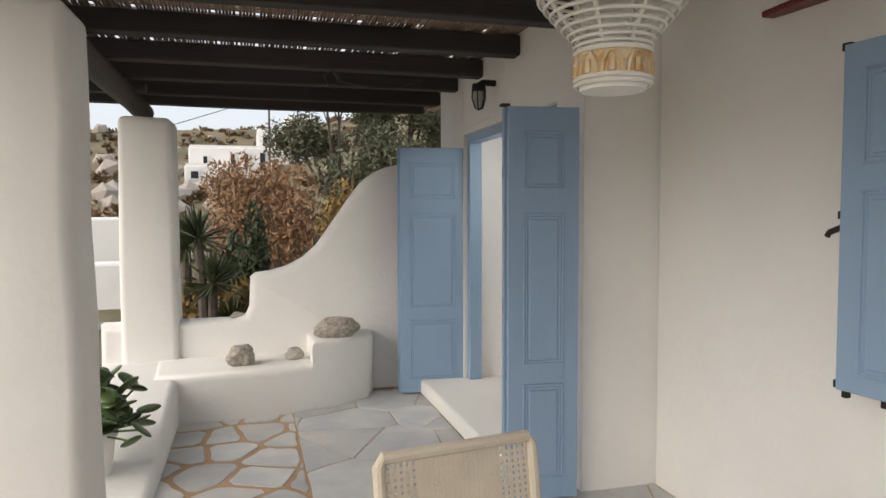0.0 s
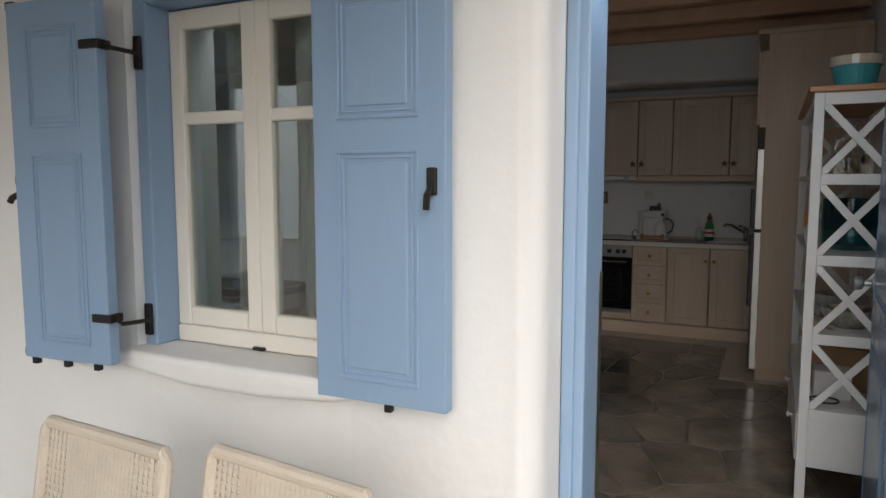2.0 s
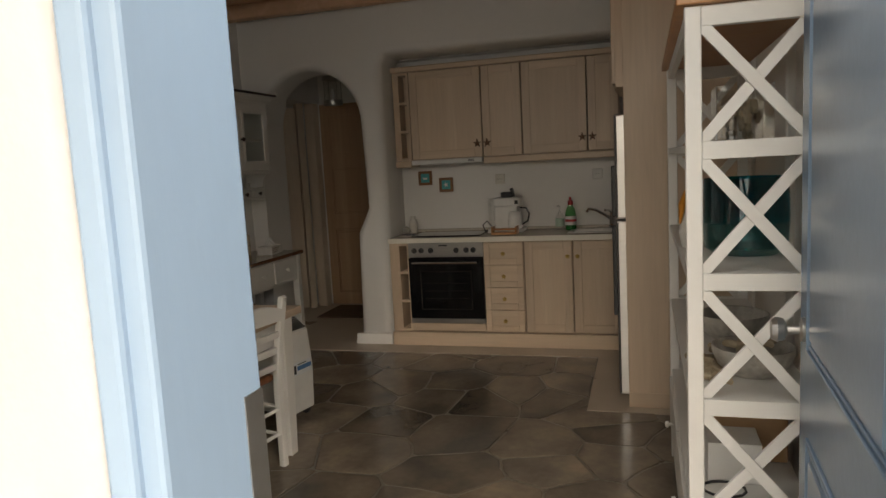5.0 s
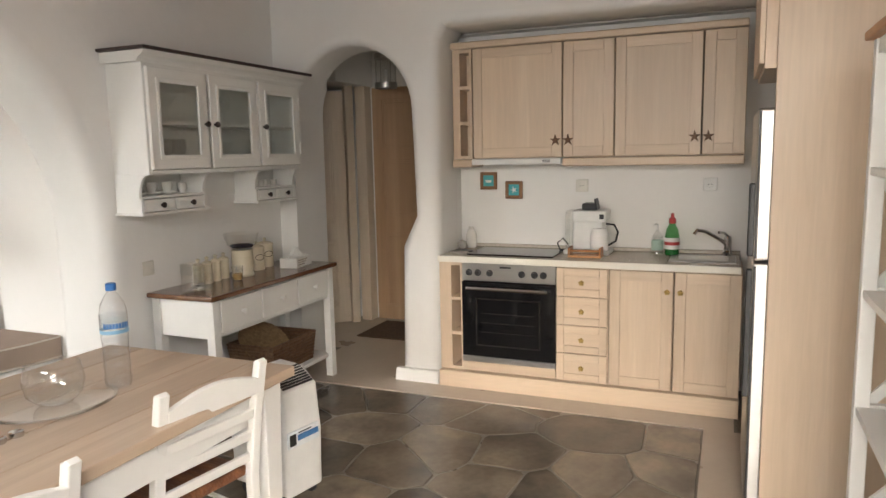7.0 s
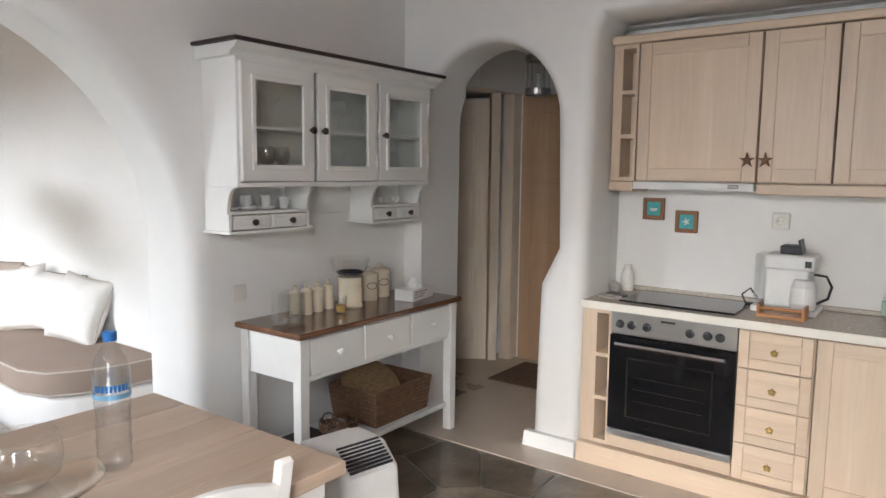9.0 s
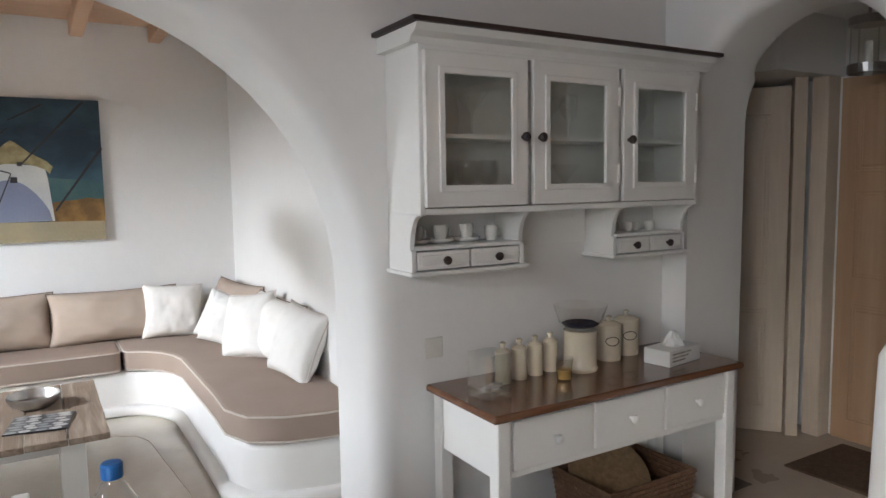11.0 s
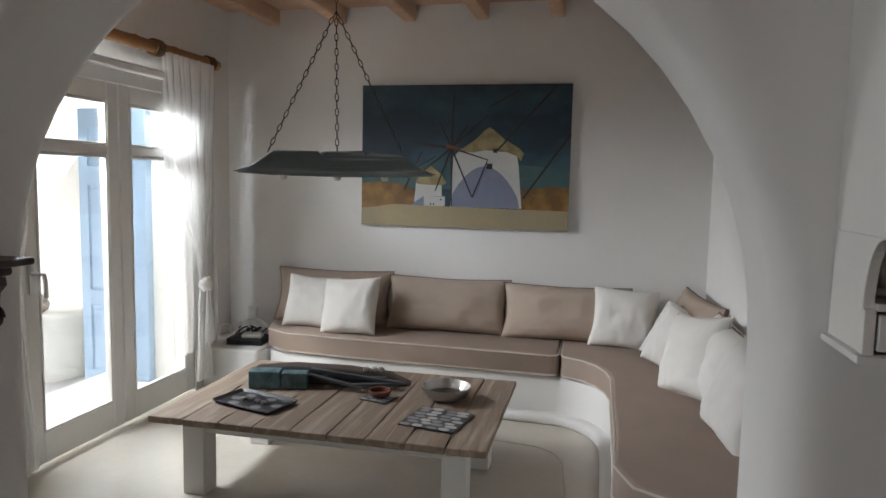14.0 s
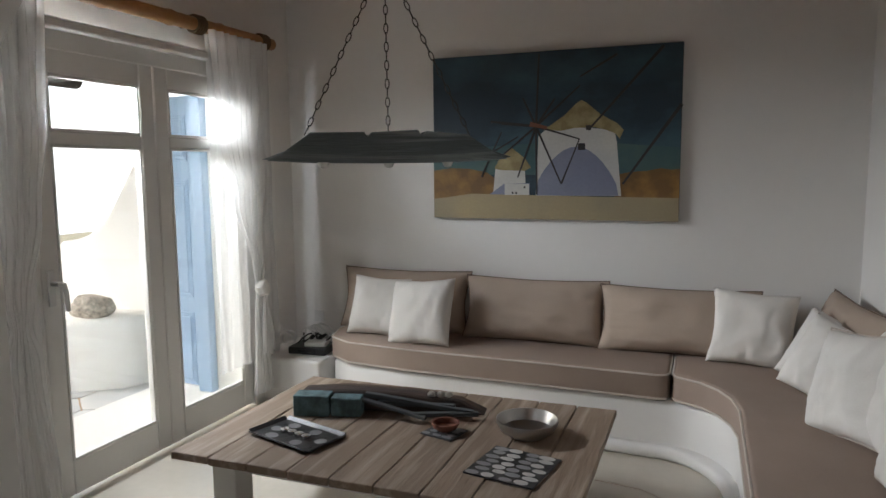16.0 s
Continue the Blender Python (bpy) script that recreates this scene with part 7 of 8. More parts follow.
for x in (-0.33, 0.0, 0.33):
    chain((x, 0, 0.085), apex, lp)
chain(apex, apex + Vector((0, 0, 0.27)), lp)
part("hook", tube([apex + Vector((0, 0, 0.25)), apex + Vector((0, 0, 0.30))], 0.010, 8), IRON, lp)

# coffee table
ct = thing("coffee_table", "low table with a weathered plank top on white legs", "coffee table", 0, 0, 0)
TX0, TX1, TY0, TY1 = 4.28, 5.845, 4.195, 5.235
for i in range(9):
    a = TX0 + (TX1 - TX0) * i / 9
    bm = box(a + 0.0015, a + (TX1 - TX0) / 9 - 0.0015, TY0, TY1, 0.368, 0.40, 0.005)
    bmesh.ops.subdivide_edges(bm, edges=[e for e in bm.edges if e.calc_length() > 0.5], cuts=12)
    part("plank", roughen(bm, 0.003, 0.09, i), DRIFT_Y if i else wood("driftwood_plank_long", (0.52, 0.425, 0.335), (0.27, 0.20, 0.145), "y", 0.7, 22.0, 0.07, 0.5), ct)
    DRIFT_Y = bpy.data.materials["driftwood_plank_long"]
for x in (TX0 + 0.11, TX1 - 0.21):
    for y in (TY0 + 0.10, TY1 - 0.30):
        part("leg", box(x, x + 0.11, y, y + 0.11, 0, 0.366, 0.005), WHITE_PAINT, ct)
for y in (TY0 + 0.12, TY1 - 0.26):
    part("apron", box(TX0 + 0.22, TX1 - 0.21, y, y + 0.03, 0.298, 0.366, 0.003), WHITE_PAINT, ct)
for x in (TX0 + 0.13, TX1 - 0.16):
    part("apron", box(x, x + 0.03, TY0 + 0.21, TY1 - 0.30, 0.298, 0.366, 0.003), WHITE_PAINT, ct)
TT = 0.4025
# driftwood boat sculpture
sc = thing("driftwood_boat", "driftwood boat sculpture with a small teal cabin", "sculpture", 4.90, 4.86, TT, 14)
hull = [(-0.42, 0.02), (-0.40, 0.085), (-0.20, 0.10), (0.10, 0.085), (0.32, 0.05), (0.43, 0.0), (0.30, 0.0), (-0.40, 0.0)]
smooth(part("hull", roughen(prism(hull, "y", 0.0, 0.11, 0.015), 0.008, 0.06, 3), wood("old_hull_wood", (0.14, 0.085, 0.055), (0.045, 0.032, 0.028), "x", 0.7, 14, 0, 0.5), sc), 50)
TEALBOX = material("flaking_teal_paint", (0.17, 0.29, 0.32), 0.7, spots=(0.06, 0.10, 0.11), scale=18, grain=0.2, bump=0.5)
part("cabin", box(-0.41, -0.25, -0.09, -0.005, 0.002, 0.095, 0.005), TEALBOX, sc, "flaking teal cabin")
part("cabin", box(-0.245, -0.11, -0.08, -0.005, 0.002, 0.085, 0.005), TEALBOX, sc)
for i, (p, q, r) in enumerate((((-0.10, -0.02, 0.09), (0.38, -0.05, 0.03), 0.02), ((-0.12, -0.03, 0.07), (0.18, -0.12, 0.022), 0.014), ((0.12, -0.10, 0.03), (0.40, -0.05, 0.025), 0.018), ((-0.05, -0.01, 0.05), (0.30, -0.03, 0.05), 0.016))):
    part("spar", roughen(bar(p, q, 0.03, r, 0.003), 0.003, 0.05, i), material("weathered_spar", (0.12, 0.13, 0.13), 0.8, spots=(0.04, 0.045, 0.05), scale=20, grain=0.3, bump=0.5, stretch=(0.1, 1, 1)) if i == 0 else bpy.data.materials["weathered_spar"], sc)
for x in (0.19, 0.23, 0.265):
    part("pebble", moved(blob(0.02, 0.016, 0.016, x * 9, 0.2, 2), pose(x, 0.02, 0.072)), STONE_PALE, sc)


def tray(name, x, y, w, d, turn, label, lip, stones):
    ob = thing(name, label, "tray" if lip else "mat", x, y, TT, turn)
    GREYS = [material("print_dark", (0.03, 0.03, 0.032), 0.3), material("print_grey", (0.28, 0.28, 0.29), 0.3), material("print_white", (0.60, 0.59, 0.57), 0.3)] if "print_dark" not in bpy.data.materials else [bpy.data.materials[n] for n in ("print_dark", "print_grey", "print_white")]
    bm = bmesh.new()
    box(-w / 2, w / 2, -d / 2, d / 2, 0.0, 0.006, 0.002, 1, bm)
    if lip:
        for s in (-1, 1):
            bar((-w / 2, s * (d / 2 + 0.006), 0.010), (w / 2, s * (d / 2 + 0.006), 0.010), 0.022, 0.005, 0.001, bm, (0, -s * 0.6, 1))
            bar((s * (w / 2 + 0.006), -d / 2, 0.010), (s * (w / 2 + 0.006), d / 2, 0.010), 0.022, 0.005, 0.001, bm, (-s * 0.6, 0, 1))
    part("board", bm, GREYS[0], ob)
    r = random.Random(len(label))
    k = 0
    nx, ny = stones
    for i in range(nx):
        for j in range(ny):
            cx = (-0.5 + (i + 0.5 + r.uniform(-0.12, 0.12) + 0.25 * (j % 2)) / (nx + 0.3)) * w
            cy = (-0.5 + (j + 0.5 + r.uniform(-0.12, 0.12)) / ny) * d
            rx, ry = w / nx * r.uniform(0.36, 0.48), d / ny * r.uniform(0.34, 0.45)
            pts = [(max(-w / 2 + 0.001, min(w / 2 - 0.001, cx + rx * math.cos(a))), max(-d / 2 + 0.001, min(d / 2 - 0.001, cy + ry * math.sin(a)))) for a in [t * math.tau / 14 for t in range(14)]]
            part("printed_pebble", prism(pts, "z", 0.0058, 0.0066 + 0.0001 * (k % 3)), GREYS[1 + (k + j) % 2] if not lip else GREYS[1] if k % 2 else GREYS[0], ob)
            k += 1
    return ob


tray("pebble_tray", 4.66, 4.49, 0.34, 0.19, -16, "dark tray printed with pebbles holding tealights", True, (5, 3))
tray("pebble_placemat", 5.565, 4.50, 0.27, 0.27, -10, "square placemat printed with grey pebbles", False, (4, 7))
tray("pebble_coaster", 5.215, 4.72, 0.15, 0.13, -14, "small coaster printed with grey pebbles", False, (3, 4))
for i in range(4):
    tagged(part("tealight", lathe([(0, 0), (0.019, 0), (0.019, 0.014), (0.015, 0.015), (0, 0.012)], 18, (4.60 + 0.04 * i, 4.50 - 0.012 * i, TT + 0.007)), CHROME), "small metal tealight on the pebble tray", "candle", "tealights on the tray")
bowl("clay_dish", 5.215, 4.735, TT + 0.0072, 0.058, 0.035, material("red_clay", (0.20, 0.075, 0.045), 0.7, spots=(0.15, 0.055, 0.035), scale=12, grain=0.1), "small red clay dish on a coaster", 0.009)
bowl("silver_bowl", 5.54, 4.81, TT + 0.0005, 0.125, 0.07, STEEL, "wide silvered bowl on the coffee table", 0.004)
# black box with cables on the ledge
bx = thing("set_top_box", "black set-top box on the low white ledge", "set-top box", 3.80, 6.02, 0.291, 6)
part("case", box(-0.13, 0.13, -0.10, 0.10, 0.0, 0.045, 0.004), BLACK, bx)
part("display", box(-0.06, 0.06, -0.1015, -0.10, 0.015, 0.03), BLACK_GLASS, bx)
tagged(part("router", moved(box(-0.07, 0.07, -0.05, 0.05, 0, 0.028, 0.006), pose(3.84, 6.00, 0.337, 0, 0, 14)), PLASTIC), "small white router on the black box", "router")
bm = bmesh.new()
r = random.Random(12)
for i in range(4):
    c = Vector((3.66 + 0.07 * i, 6.08 + 0.03 * r.random(), 0.36 + 0.02 * i))
    if i == 0:
        c = Vector((3.62, 6.0, 0.37))
    tube([c + Vector((0.055 * math.cos(t * 0.7 + i), 0.03 * math.sin(t * 1.1 + i), 0.045 * math.sin(t * 0.7 + i * 0.6))) for t in range(22)], 0.005, 6, bm)
tagged(part("cable_coils", bm, PLASTIC), "tangle of grey and white cables on the ledge", "cables", kind="stuff")
bm = bmesh.new()
for i in range(3):
    c = Vector((3.74 + 0.06 * i, 6.06, 0.36))
    tube([c + Vector((0.06 * math.cos(t * 0.6 + i), 0.035 * math.sin(t * 0.9), 0.035 * math.sin(t * 0.8 + i))) for t in range(18)], 0.0055, 6, bm)
tagged(part("cable_coils", bm, BLACK), "tangle of black cables on the set-top box", "cables")
socket(3.66, 6.338, 0.45, "y", PLASTIC, "white wall socket above the ledge")

# carved shelf on the arch
sh = thing("corbel_shelf", "dark carved wooden corbel shelf on the arch reveal", "shelf", 4.492, 3.105, 0.945)
bm = box(0.0, 0.13, -0.125, 0.125, 0.278, 0.30, 0.008, 3)
box(0.0, 0.10, -0.075, 0.075, 0.25, 0.278, 0.01, 3, bm)
part("top", bm, DARK_WOOD, sh)
prof = [(0, 0.25), (0.10, 0.25), (0.104, 0.225), (0.08, 0.20), (0.075, 0.17), (0.08, 0.13), (0.07, 0.09), (0.045, 0.07), (0.065, 0.05), (0.058, 0.02), (0.03, -0.005), (0, -0.01)]
smooth(part("bracket", prism(prof, "y", -0.055, 0.055, 0.015), DARK_WOOD, sh), 50)
for y in (-0.04, 0.0, 0.04):
    part("scroll", tube([(0.072 + 0.018 * math.cos(t * 0.6) * (1 - t / 22), y, 0.13 + 0.03 * math.sin(t * 0.6) * (1 - t / 22)) for t in range(18)], 0.008, 6), DARK_WOOD, sh)
tagged(smooth(part("coral_piece", moved(blob(0.06, 0.04, 0.018, 4, 0.4, 3), pose(4.535, 3.08, 1.2445)), material("red_coral", (0.30, 0.07, 0.03), 0.7, grain=0.3))), "flat piece of red coral on the corbel shelf", "coral")

# bamboo rod and sheer curtains
BAMBOO = wood("bamboo", (0.52, 0.28, 0.11), (0.38, 0.18, 0.06), "y", 0.45, 8)
rd = thing("curtain_rod", "thick orange bamboo curtain rod with rope ties", "curtain rod", 3.585, 0, 2.262)
pts, rad = [], []
for i in range(64):
    y = 3.72 + (5.99 - 3.72) * i / 63
    ph = (y - 3.8) % 0.42
    pts.append((0.006 * math.sin(y * 3), y, 0.004 * math.cos(y * 2.1)))
    rad.append(0.036 + (0.007 if ph < 0.03 else 0))
smooth(part("pole", tube(pts, 0.036, 16, radii=rad), BAMBOO, rd), 50)
ROPE = material("rope", (0.16, 0.10, 0.05), 0.9, grain=0.3, bump=0.6, bump_scale=150)
for y in (5.30, 5.88):
    b = bmesh.new()
    for k in range(4):
        tube([(0.044 * math.cos(a * math.tau / 16), y - 0.03 + 0.018 * k, 0.044 * math.sin(a * math.tau / 16)) for a in range(16)], 0.009, 6, b, True)
    part("rope_tie", b, ROPE, rd, "brown rope tie")
    part("bracket", tube([(-0.112, y, 0), (0, y, 0)], 0.012, 8), IRON, rd)


def curtain(name, label, left, right, z0, z1, pleats, deep, mat, x, parent=None):
    """A hanging cloth; left and right give its edges at each height."""
    bm = bmesh.new()
    nz, ny = 60, pleats * 10
    rows = []
    for j in range(nz + 1):
        z = z1 + (z0 - z1) * j / nz
        a, b = left(z), right(z)
        tight = min(1.0, (b - a) / 0.45)
        rows.append([bm.verts.new((x + deep * (0.35 + 0.65 * tight) * math.sin(i / ny * pleats * math.tau + 0.8 * math.sin(z * 2.3)) + 0.01 * noise.noise(Vector((i * 0.2, z * 3, x))), a + (b - a) * i / ny + 0.006 * math.sin(i * 0.9 + z * 4), z)) for i in range(ny + 1)])
    for p, q in zip(rows, rows[1:]):
        for i in range(ny):
            bm.faces.new((p[i], p[i + 1], q[i + 1], q[i]))
    return smooth(part(name, bm, mat, parent), 180)


def mix(z, stops):
    for (za, va), (zb, vb) in zip(stops, stops[1:]):
        if zb <= z <= za:
            t = (za - z) / (za - zb)
            t = t * t * (3 - 2 * t)
            return va + (vb - va) * t
    return stops[-1][1]


cr = thing("curtain", "white sheer curtain tied in a knot beside the door", "curtain", group="sheer curtains")
curtain("tied_panel", "", lambda z: mix(z, [(2.30, 5.33), (1.7, 5.38), (1.3, 5.48), (0.90, 5.63), (0.77, 5.655), (0.60, 5.63), (0.05, 5.60)]), lambda z: mix(z, [(2.30, 5.86), (1.5, 5.82), (0.90, 5.73), (0.77, 5.70), (0.60, 5.73), (0.05, 5.79)]), 0.10, 2.24, 9, 0.022, SHEER, 3.64, cr)
curtain("hanging_panel", "", lambda z: 5.34, lambda z: 5.92, 0.30, 2.22, 7, 0.012, SHEER, 3.600, cr)
part("knot", roughen(moved(lathe([(0, -0.055), (0.03, -0.045), (0.045, -0.01), (0.042, 0.025), (0.02, 0.05), (0, 0.055)], 18), pose(3.665, 5.678, 0.76, 20, 15, 0)), 0.012, 0.03, 3), WHITE_CLOTH, cr)
b = curtain("tail", "", lambda z: mix(z, [(0.74, 5.66), (0.40, 5.62), (0.1, 5.62)]), lambda z: mix(z, [(0.74, 5.70), (0.40, 5.75), (0.1, 5.72)]), 0.36, 0.74, 3, 0.018, SHEER, 3.685, cr)
cl = thing("curtain", "white sheer curtain gathered at the near door jamb", "curtain", group="sheer curtains")
curtain("tied_panel", "", lambda z: mix(z, [(2.30, 3.95), (0.95, 4.02), (0.86, 4.05), (0.70, 4.0), (0.05, 3.98)]), lambda z: mix(z, [(2.30, 4.33), (1.7, 4.30), (1.3, 4.24), (0.95, 4.16), (0.86, 4.14), (0.70, 4.18), (0.05, 4.24)]), 0.06, 2.24, 9, 0.022, SHEER, 3.64, cl)
curtain("hanging_panel", "", lambda z: 3.98, lambda z: 4.22, 0.06, 2.22, 5, 0.012, SHEER, 3.600, cl)


# ---- beyond the veranda ----
DIRT = material("dry_hillside", (0.25, 0.19, 0.11), 0.95, spots=(0.11, 0.10, 0.05), scale=0.35, grain=0.25, bump=0.8, bump_scale=3.0)
SCRUB = material("dry_scrub", (0.20, 0.115, 0.05), 0.95, spots=(0.10, 0.065, 0.03), scale=2, grain=0.3, bump=0.5)
LEAF_GREEN = material("dark_green_leaf", (0.055, 0.075, 0.028), 0.6, spots=(0.03, 0.045, 0.018), scale=3, grain=0.25, bump=0.1)
LEAF_OLIVE = material("olive_leaf", (0.14, 0.14, 0.075), 0.7, spots=(0.07, 0.075, 0.04), scale=3, grain=0.25, bump=0.1)
BARK = material("grey_bark", (0.14, 0.11, 0.085), 0.9, spots=(0.07, 0.055, 0.045), scale=9, grain=0.2, bump=0.6)


def height(x, y):
    if y > 6.6:
        fall = min(1, max(0, (x / y + 0.5) / 0.2))
        near = -0.9 + max(0, y - 9) * 0.03 * fall - (1 - fall) * min(40, 0.1 * max(0, math.hypot(x, y) - 12))
        hill = max(0, y - 24) * 0.13 + max(0, y - 56) * 0.06 + 0.9 * noise.noise(Vector((x * 0.07, y * 0.07, 0))) * min(1, max(0, y - 20) / 15)
        right = max(0, x - 2.0) * 0.16 * min(1, max(0, y - 12) / 12)
        return min(near + hill * fall, 10.6 + 0.8 * noise.noise(Vector((x * 0.05, y * 0.02, 3)))) + right
    return -0.9 - min(40, 0.1 * max(0, -x - 10))


bm = bmesh.new()
xs = [-400, -200, -100, -60, -40, -30, -24] + [-20 + i * 1.5 for i in range(40)] + [42, 50, 60, 80, 120, 200, 400]
ys = [-400, -200, -80, -30, -10, 0, 6.7] + [7.5 + i * 1.7 for i in range(60)] + [115, 130, 160, 220, 400]
grid = [[bm.verts.new((x, y, height(x, y))) for x in xs] for y in ys]
for r0, r1 in zip(grid, grid[1:]):
    for i in range(len(xs) - 1):
        bm.faces.new((r0[i], r0[i + 1], r1[i + 1], r1[i]))
smooth(setting("ground", bm, DIRT, "dry brown hillside rising behind the house", "ground"), 60)
rng = random.Random(21)


def tuft(bm, c, r, n, size, up=0.5, thin=0.25):
    """Many small leaves round a centre, with gaps."""
    for i in range(n):
        d = Vector((rng.gauss(0, 1), rng.gauss(0, 1), rng.gauss(0, 1)))
        d = d.normalized() * (rng.random() ** 0.5)
        p = Vector(c) + Vector((d.x * r[0], d.y * r[1], d.z * r[2]))
        ax = Vector((rng.gauss(0, 1), rng.gauss(0, 1), abs(rng.gauss(0, 1)) * up + 0.1)).normalized()
        sd = ax.orthogonal().normalized()
        sd = (Matrix.Rotation(rng.uniform(0, 6.28), 3, ax) @ sd) * size * thin
        k = size * rng.uniform(0.6, 1.4)
        a, b, q = p - sd, p + sd, p + ax * k
        bm.faces.new([bm.verts.new(v) for v in (a, p - ax * k * 0.4, b, q)])


def bush(name, x, y, h, w, mat, label, n, size, up=1.5, lobes=9):
    z = height(x, y)
    ob = thing(name, label, "shrub", x, y, z)
    b = bmesh.new()
    for i in range(6):
        a = rng.uniform(0, 6.28)
        tube([(0, 0, -0.1), (0.12 * w * math.cos(a), 0.12 * w * math.sin(a), h * 0.35), (0.28 * w * math.cos(a), 0.28 * w * math.sin(a), h * 0.7)], 0.03, 5, b, radii=[0.035, 0.025, 0.01])
    part("branches", b, BARK, ob)
    b = bmesh.new()
    for i in range(lobes):
        a, rr = rng.uniform(0, 6.28), rng.uniform(0, 0.36) * w
        zz = rng.uniform(0.25, 0.85) * h
        tuft(b, (rr * math.cos(a), rr * math.sin(a), zz), (w * 0.22, w * 0.22, h * 0.24), n // lobes, size, up)
    part("foliage", b, mat, ob)
    return ob


SC = "bushy dry rust-brown shrub behind the end wall"
RUST = material("rust_foliage", (0.36, 0.20, 0.095), 0.9, spots=(0.20, 0.12, 0.065), scale=2, grain=0.3, bump=0.1)
GOLD = material("yellow_foliage", (0.30, 0.19, 0.06), 0.9, spots=(0.18, 0.12, 0.04), scale=2, grain=0.3, bump=0.1)
bush("dry_shrub", 1.8, 15.0, 3.2, 3.2, RUST, SC, 6500, 0.10)
bush("dry_shrub", 2.65, 13.0, 2.6, 1.7, GOLD, "bushy yellow-brown shrub behind the end wall", 3200, 0.11)
bush("dry_shrub", 1.0, 18.5, 3.2, 2.2, RUST, SC, 3600, 0.11)
bush("dry_shrub", 4.2, 17.5, 4.0, 3.0, LEAF_OLIVE, "tall olive-green shrub on the slope", 5200, 0.14)
bush("dry_shrub", -5.5, 26, 2.4, 4.5, RUST, "low brown shrub on the slope", 2400, 0.16)
bush("green_shrub", 0.9, 9.4, 1.5, 2.0, GOLD, "narrow-leaved olive shrub close behind the wall", 2600, 0.12, 2.5)
bush("green_shrub", 2.1, 9.0, 1.9, 2.0, LEAF_OLIVE, "narrow-leaved olive shrub by the swept wall", 2600, 0.11, 2.5)
bush("green_shrub", 1.12, 11.0, 2.45, 0.9, LEAF_GREEN, "dark green conifer shrub behind the wall", 3000, 0.10, 2.0)


def tree(x, y, h, w, label):
    z = height(x, y)
    ob = thing("tree", label, "tree", x, y, z)
    tips = []
    b = tube([(0, 0, -0.2), (0.05, 0, h * 0.2), (-0.05, 0.05, h * 0.45)], 0.2, 8, radii=[0.26, 0.18, 0.12])
    part("trunk", b, BARK, ob)
    b = bmesh.new()
    for i in range(11):
        a = i * 0.6 + rng.uniform(-0.3, 0.3)
        rr = w * rng.uniform(0.25, 0.55)
        p = Vector((rr * math.cos(a), rr * math.sin(a), h * rng.uniform(0.5, 1.0)))
        tube([(0, 0, h * rng.uniform(0.18, 0.42)), p * 0.5 + Vector((0, 0, h * 0.12)), p], 0.05, 5, b, radii=[0.09, 0.055, 0.015])
        tips.append(p)
        for k in range(2):
            q = p + Vector((rng.uniform(-1, 1), rng.uniform(-1, 1), rng.uniform(-0.4, 0.7))) * w * 0.17
            tube([p * 0.7 + Vector((0, 0, h * 0.1)), q], 0.02, 4, b, radii=[0.03, 0.008])
            tips.append(q)
    part("limb", b, BARK, ob)
    b = bmesh.new()
    for p in tips:
        tuft(b, p, (w * 0.17, w * 0.17, h * 0.11), 330, 0.13, 0.6, 0.22)
    part("crown", b, LEAF_OLIVE, ob)
    return ob


tree(3.7, 21.0, 5.4, 3.6, "large olive-grey tree with bare limbs showing")
tree(6.0, 22.5, 6.2, 3.6, "olive-grey tree behind the swept wall")


def yucca(x, y, h, label, heads):
    z = height(x, y)
    ob = thing("yucca", label, "yucca", x, y, z)
    b = bmesh.new()
    lv = bmesh.new()
    for dx, dy, hh in heads:
        tube([(0, 0, -0.1), (dx * 0.6, dy * 0.6, hh * 0.5), (dx, dy, hh)], 0.06, 7, b, radii=[0.09, 0.07, 0.05])
        for i in range(90):
            a = rng.uniform(0, 6.28)
            el = rng.uniform(-0.5, 1.45)
            L = rng.uniform(0.38, 0.55)
            d = Vector((math.cos(a) * math.cos(el), math.sin(a) * math.cos(el), math.sin(el)))
            sd = d.cross(Vector((0, 0, 1))).normalized() * 0.02
            c = Vector((dx, dy, hh))
            mid = c + d * L * 0.5
            tip = c + d * L + Vector((0, 0, -0.05 * L))
            lv.faces.new([lv.verts.new(v) for v in (c - sd * 0.6, c + sd * 0.6, mid + sd, tip, mid - sd)])
    part("trunk", b, BARK, ob)
    part("leaves", lv, YUCCA, ob)


YUCCA = material("yucca_leaf", (0.085, 0.105, 0.04), 0.5, spots=(0.045, 0.06, 0.025), scale=4, grain=0.2, bump=0.05)
yucca(0.66, 8.6, 1.5, "spiky green yucca behind the low wall", [(0, 0, 1.5), (-0.16, 0.2, 2.02), (0.2, 0.4, 0.9)])
yucca(0.30, 9.6, 1.8, "tall spiky green yucca behind the low wall", [(0, 0, 1.9), (0.3, 0.2, 1.3)])
b = bmesh.new()
for i in range(420):
    y = rng.uniform(24, 85)
    x = rng.uniform(-0.3 * y, 26)
    s = rng.uniform(0.25, 0.8)
    tuft(b, (x, y, height(x, y) + s * 0.3), (s, s, s * 0.5), 22, 0.30, 1.0, 0.5)
tagged(part("hill_scrub", b, SCRUB), "low brown scrub scattered over the hillside", "scrub", kind="stuff")
b = bmesh.new()
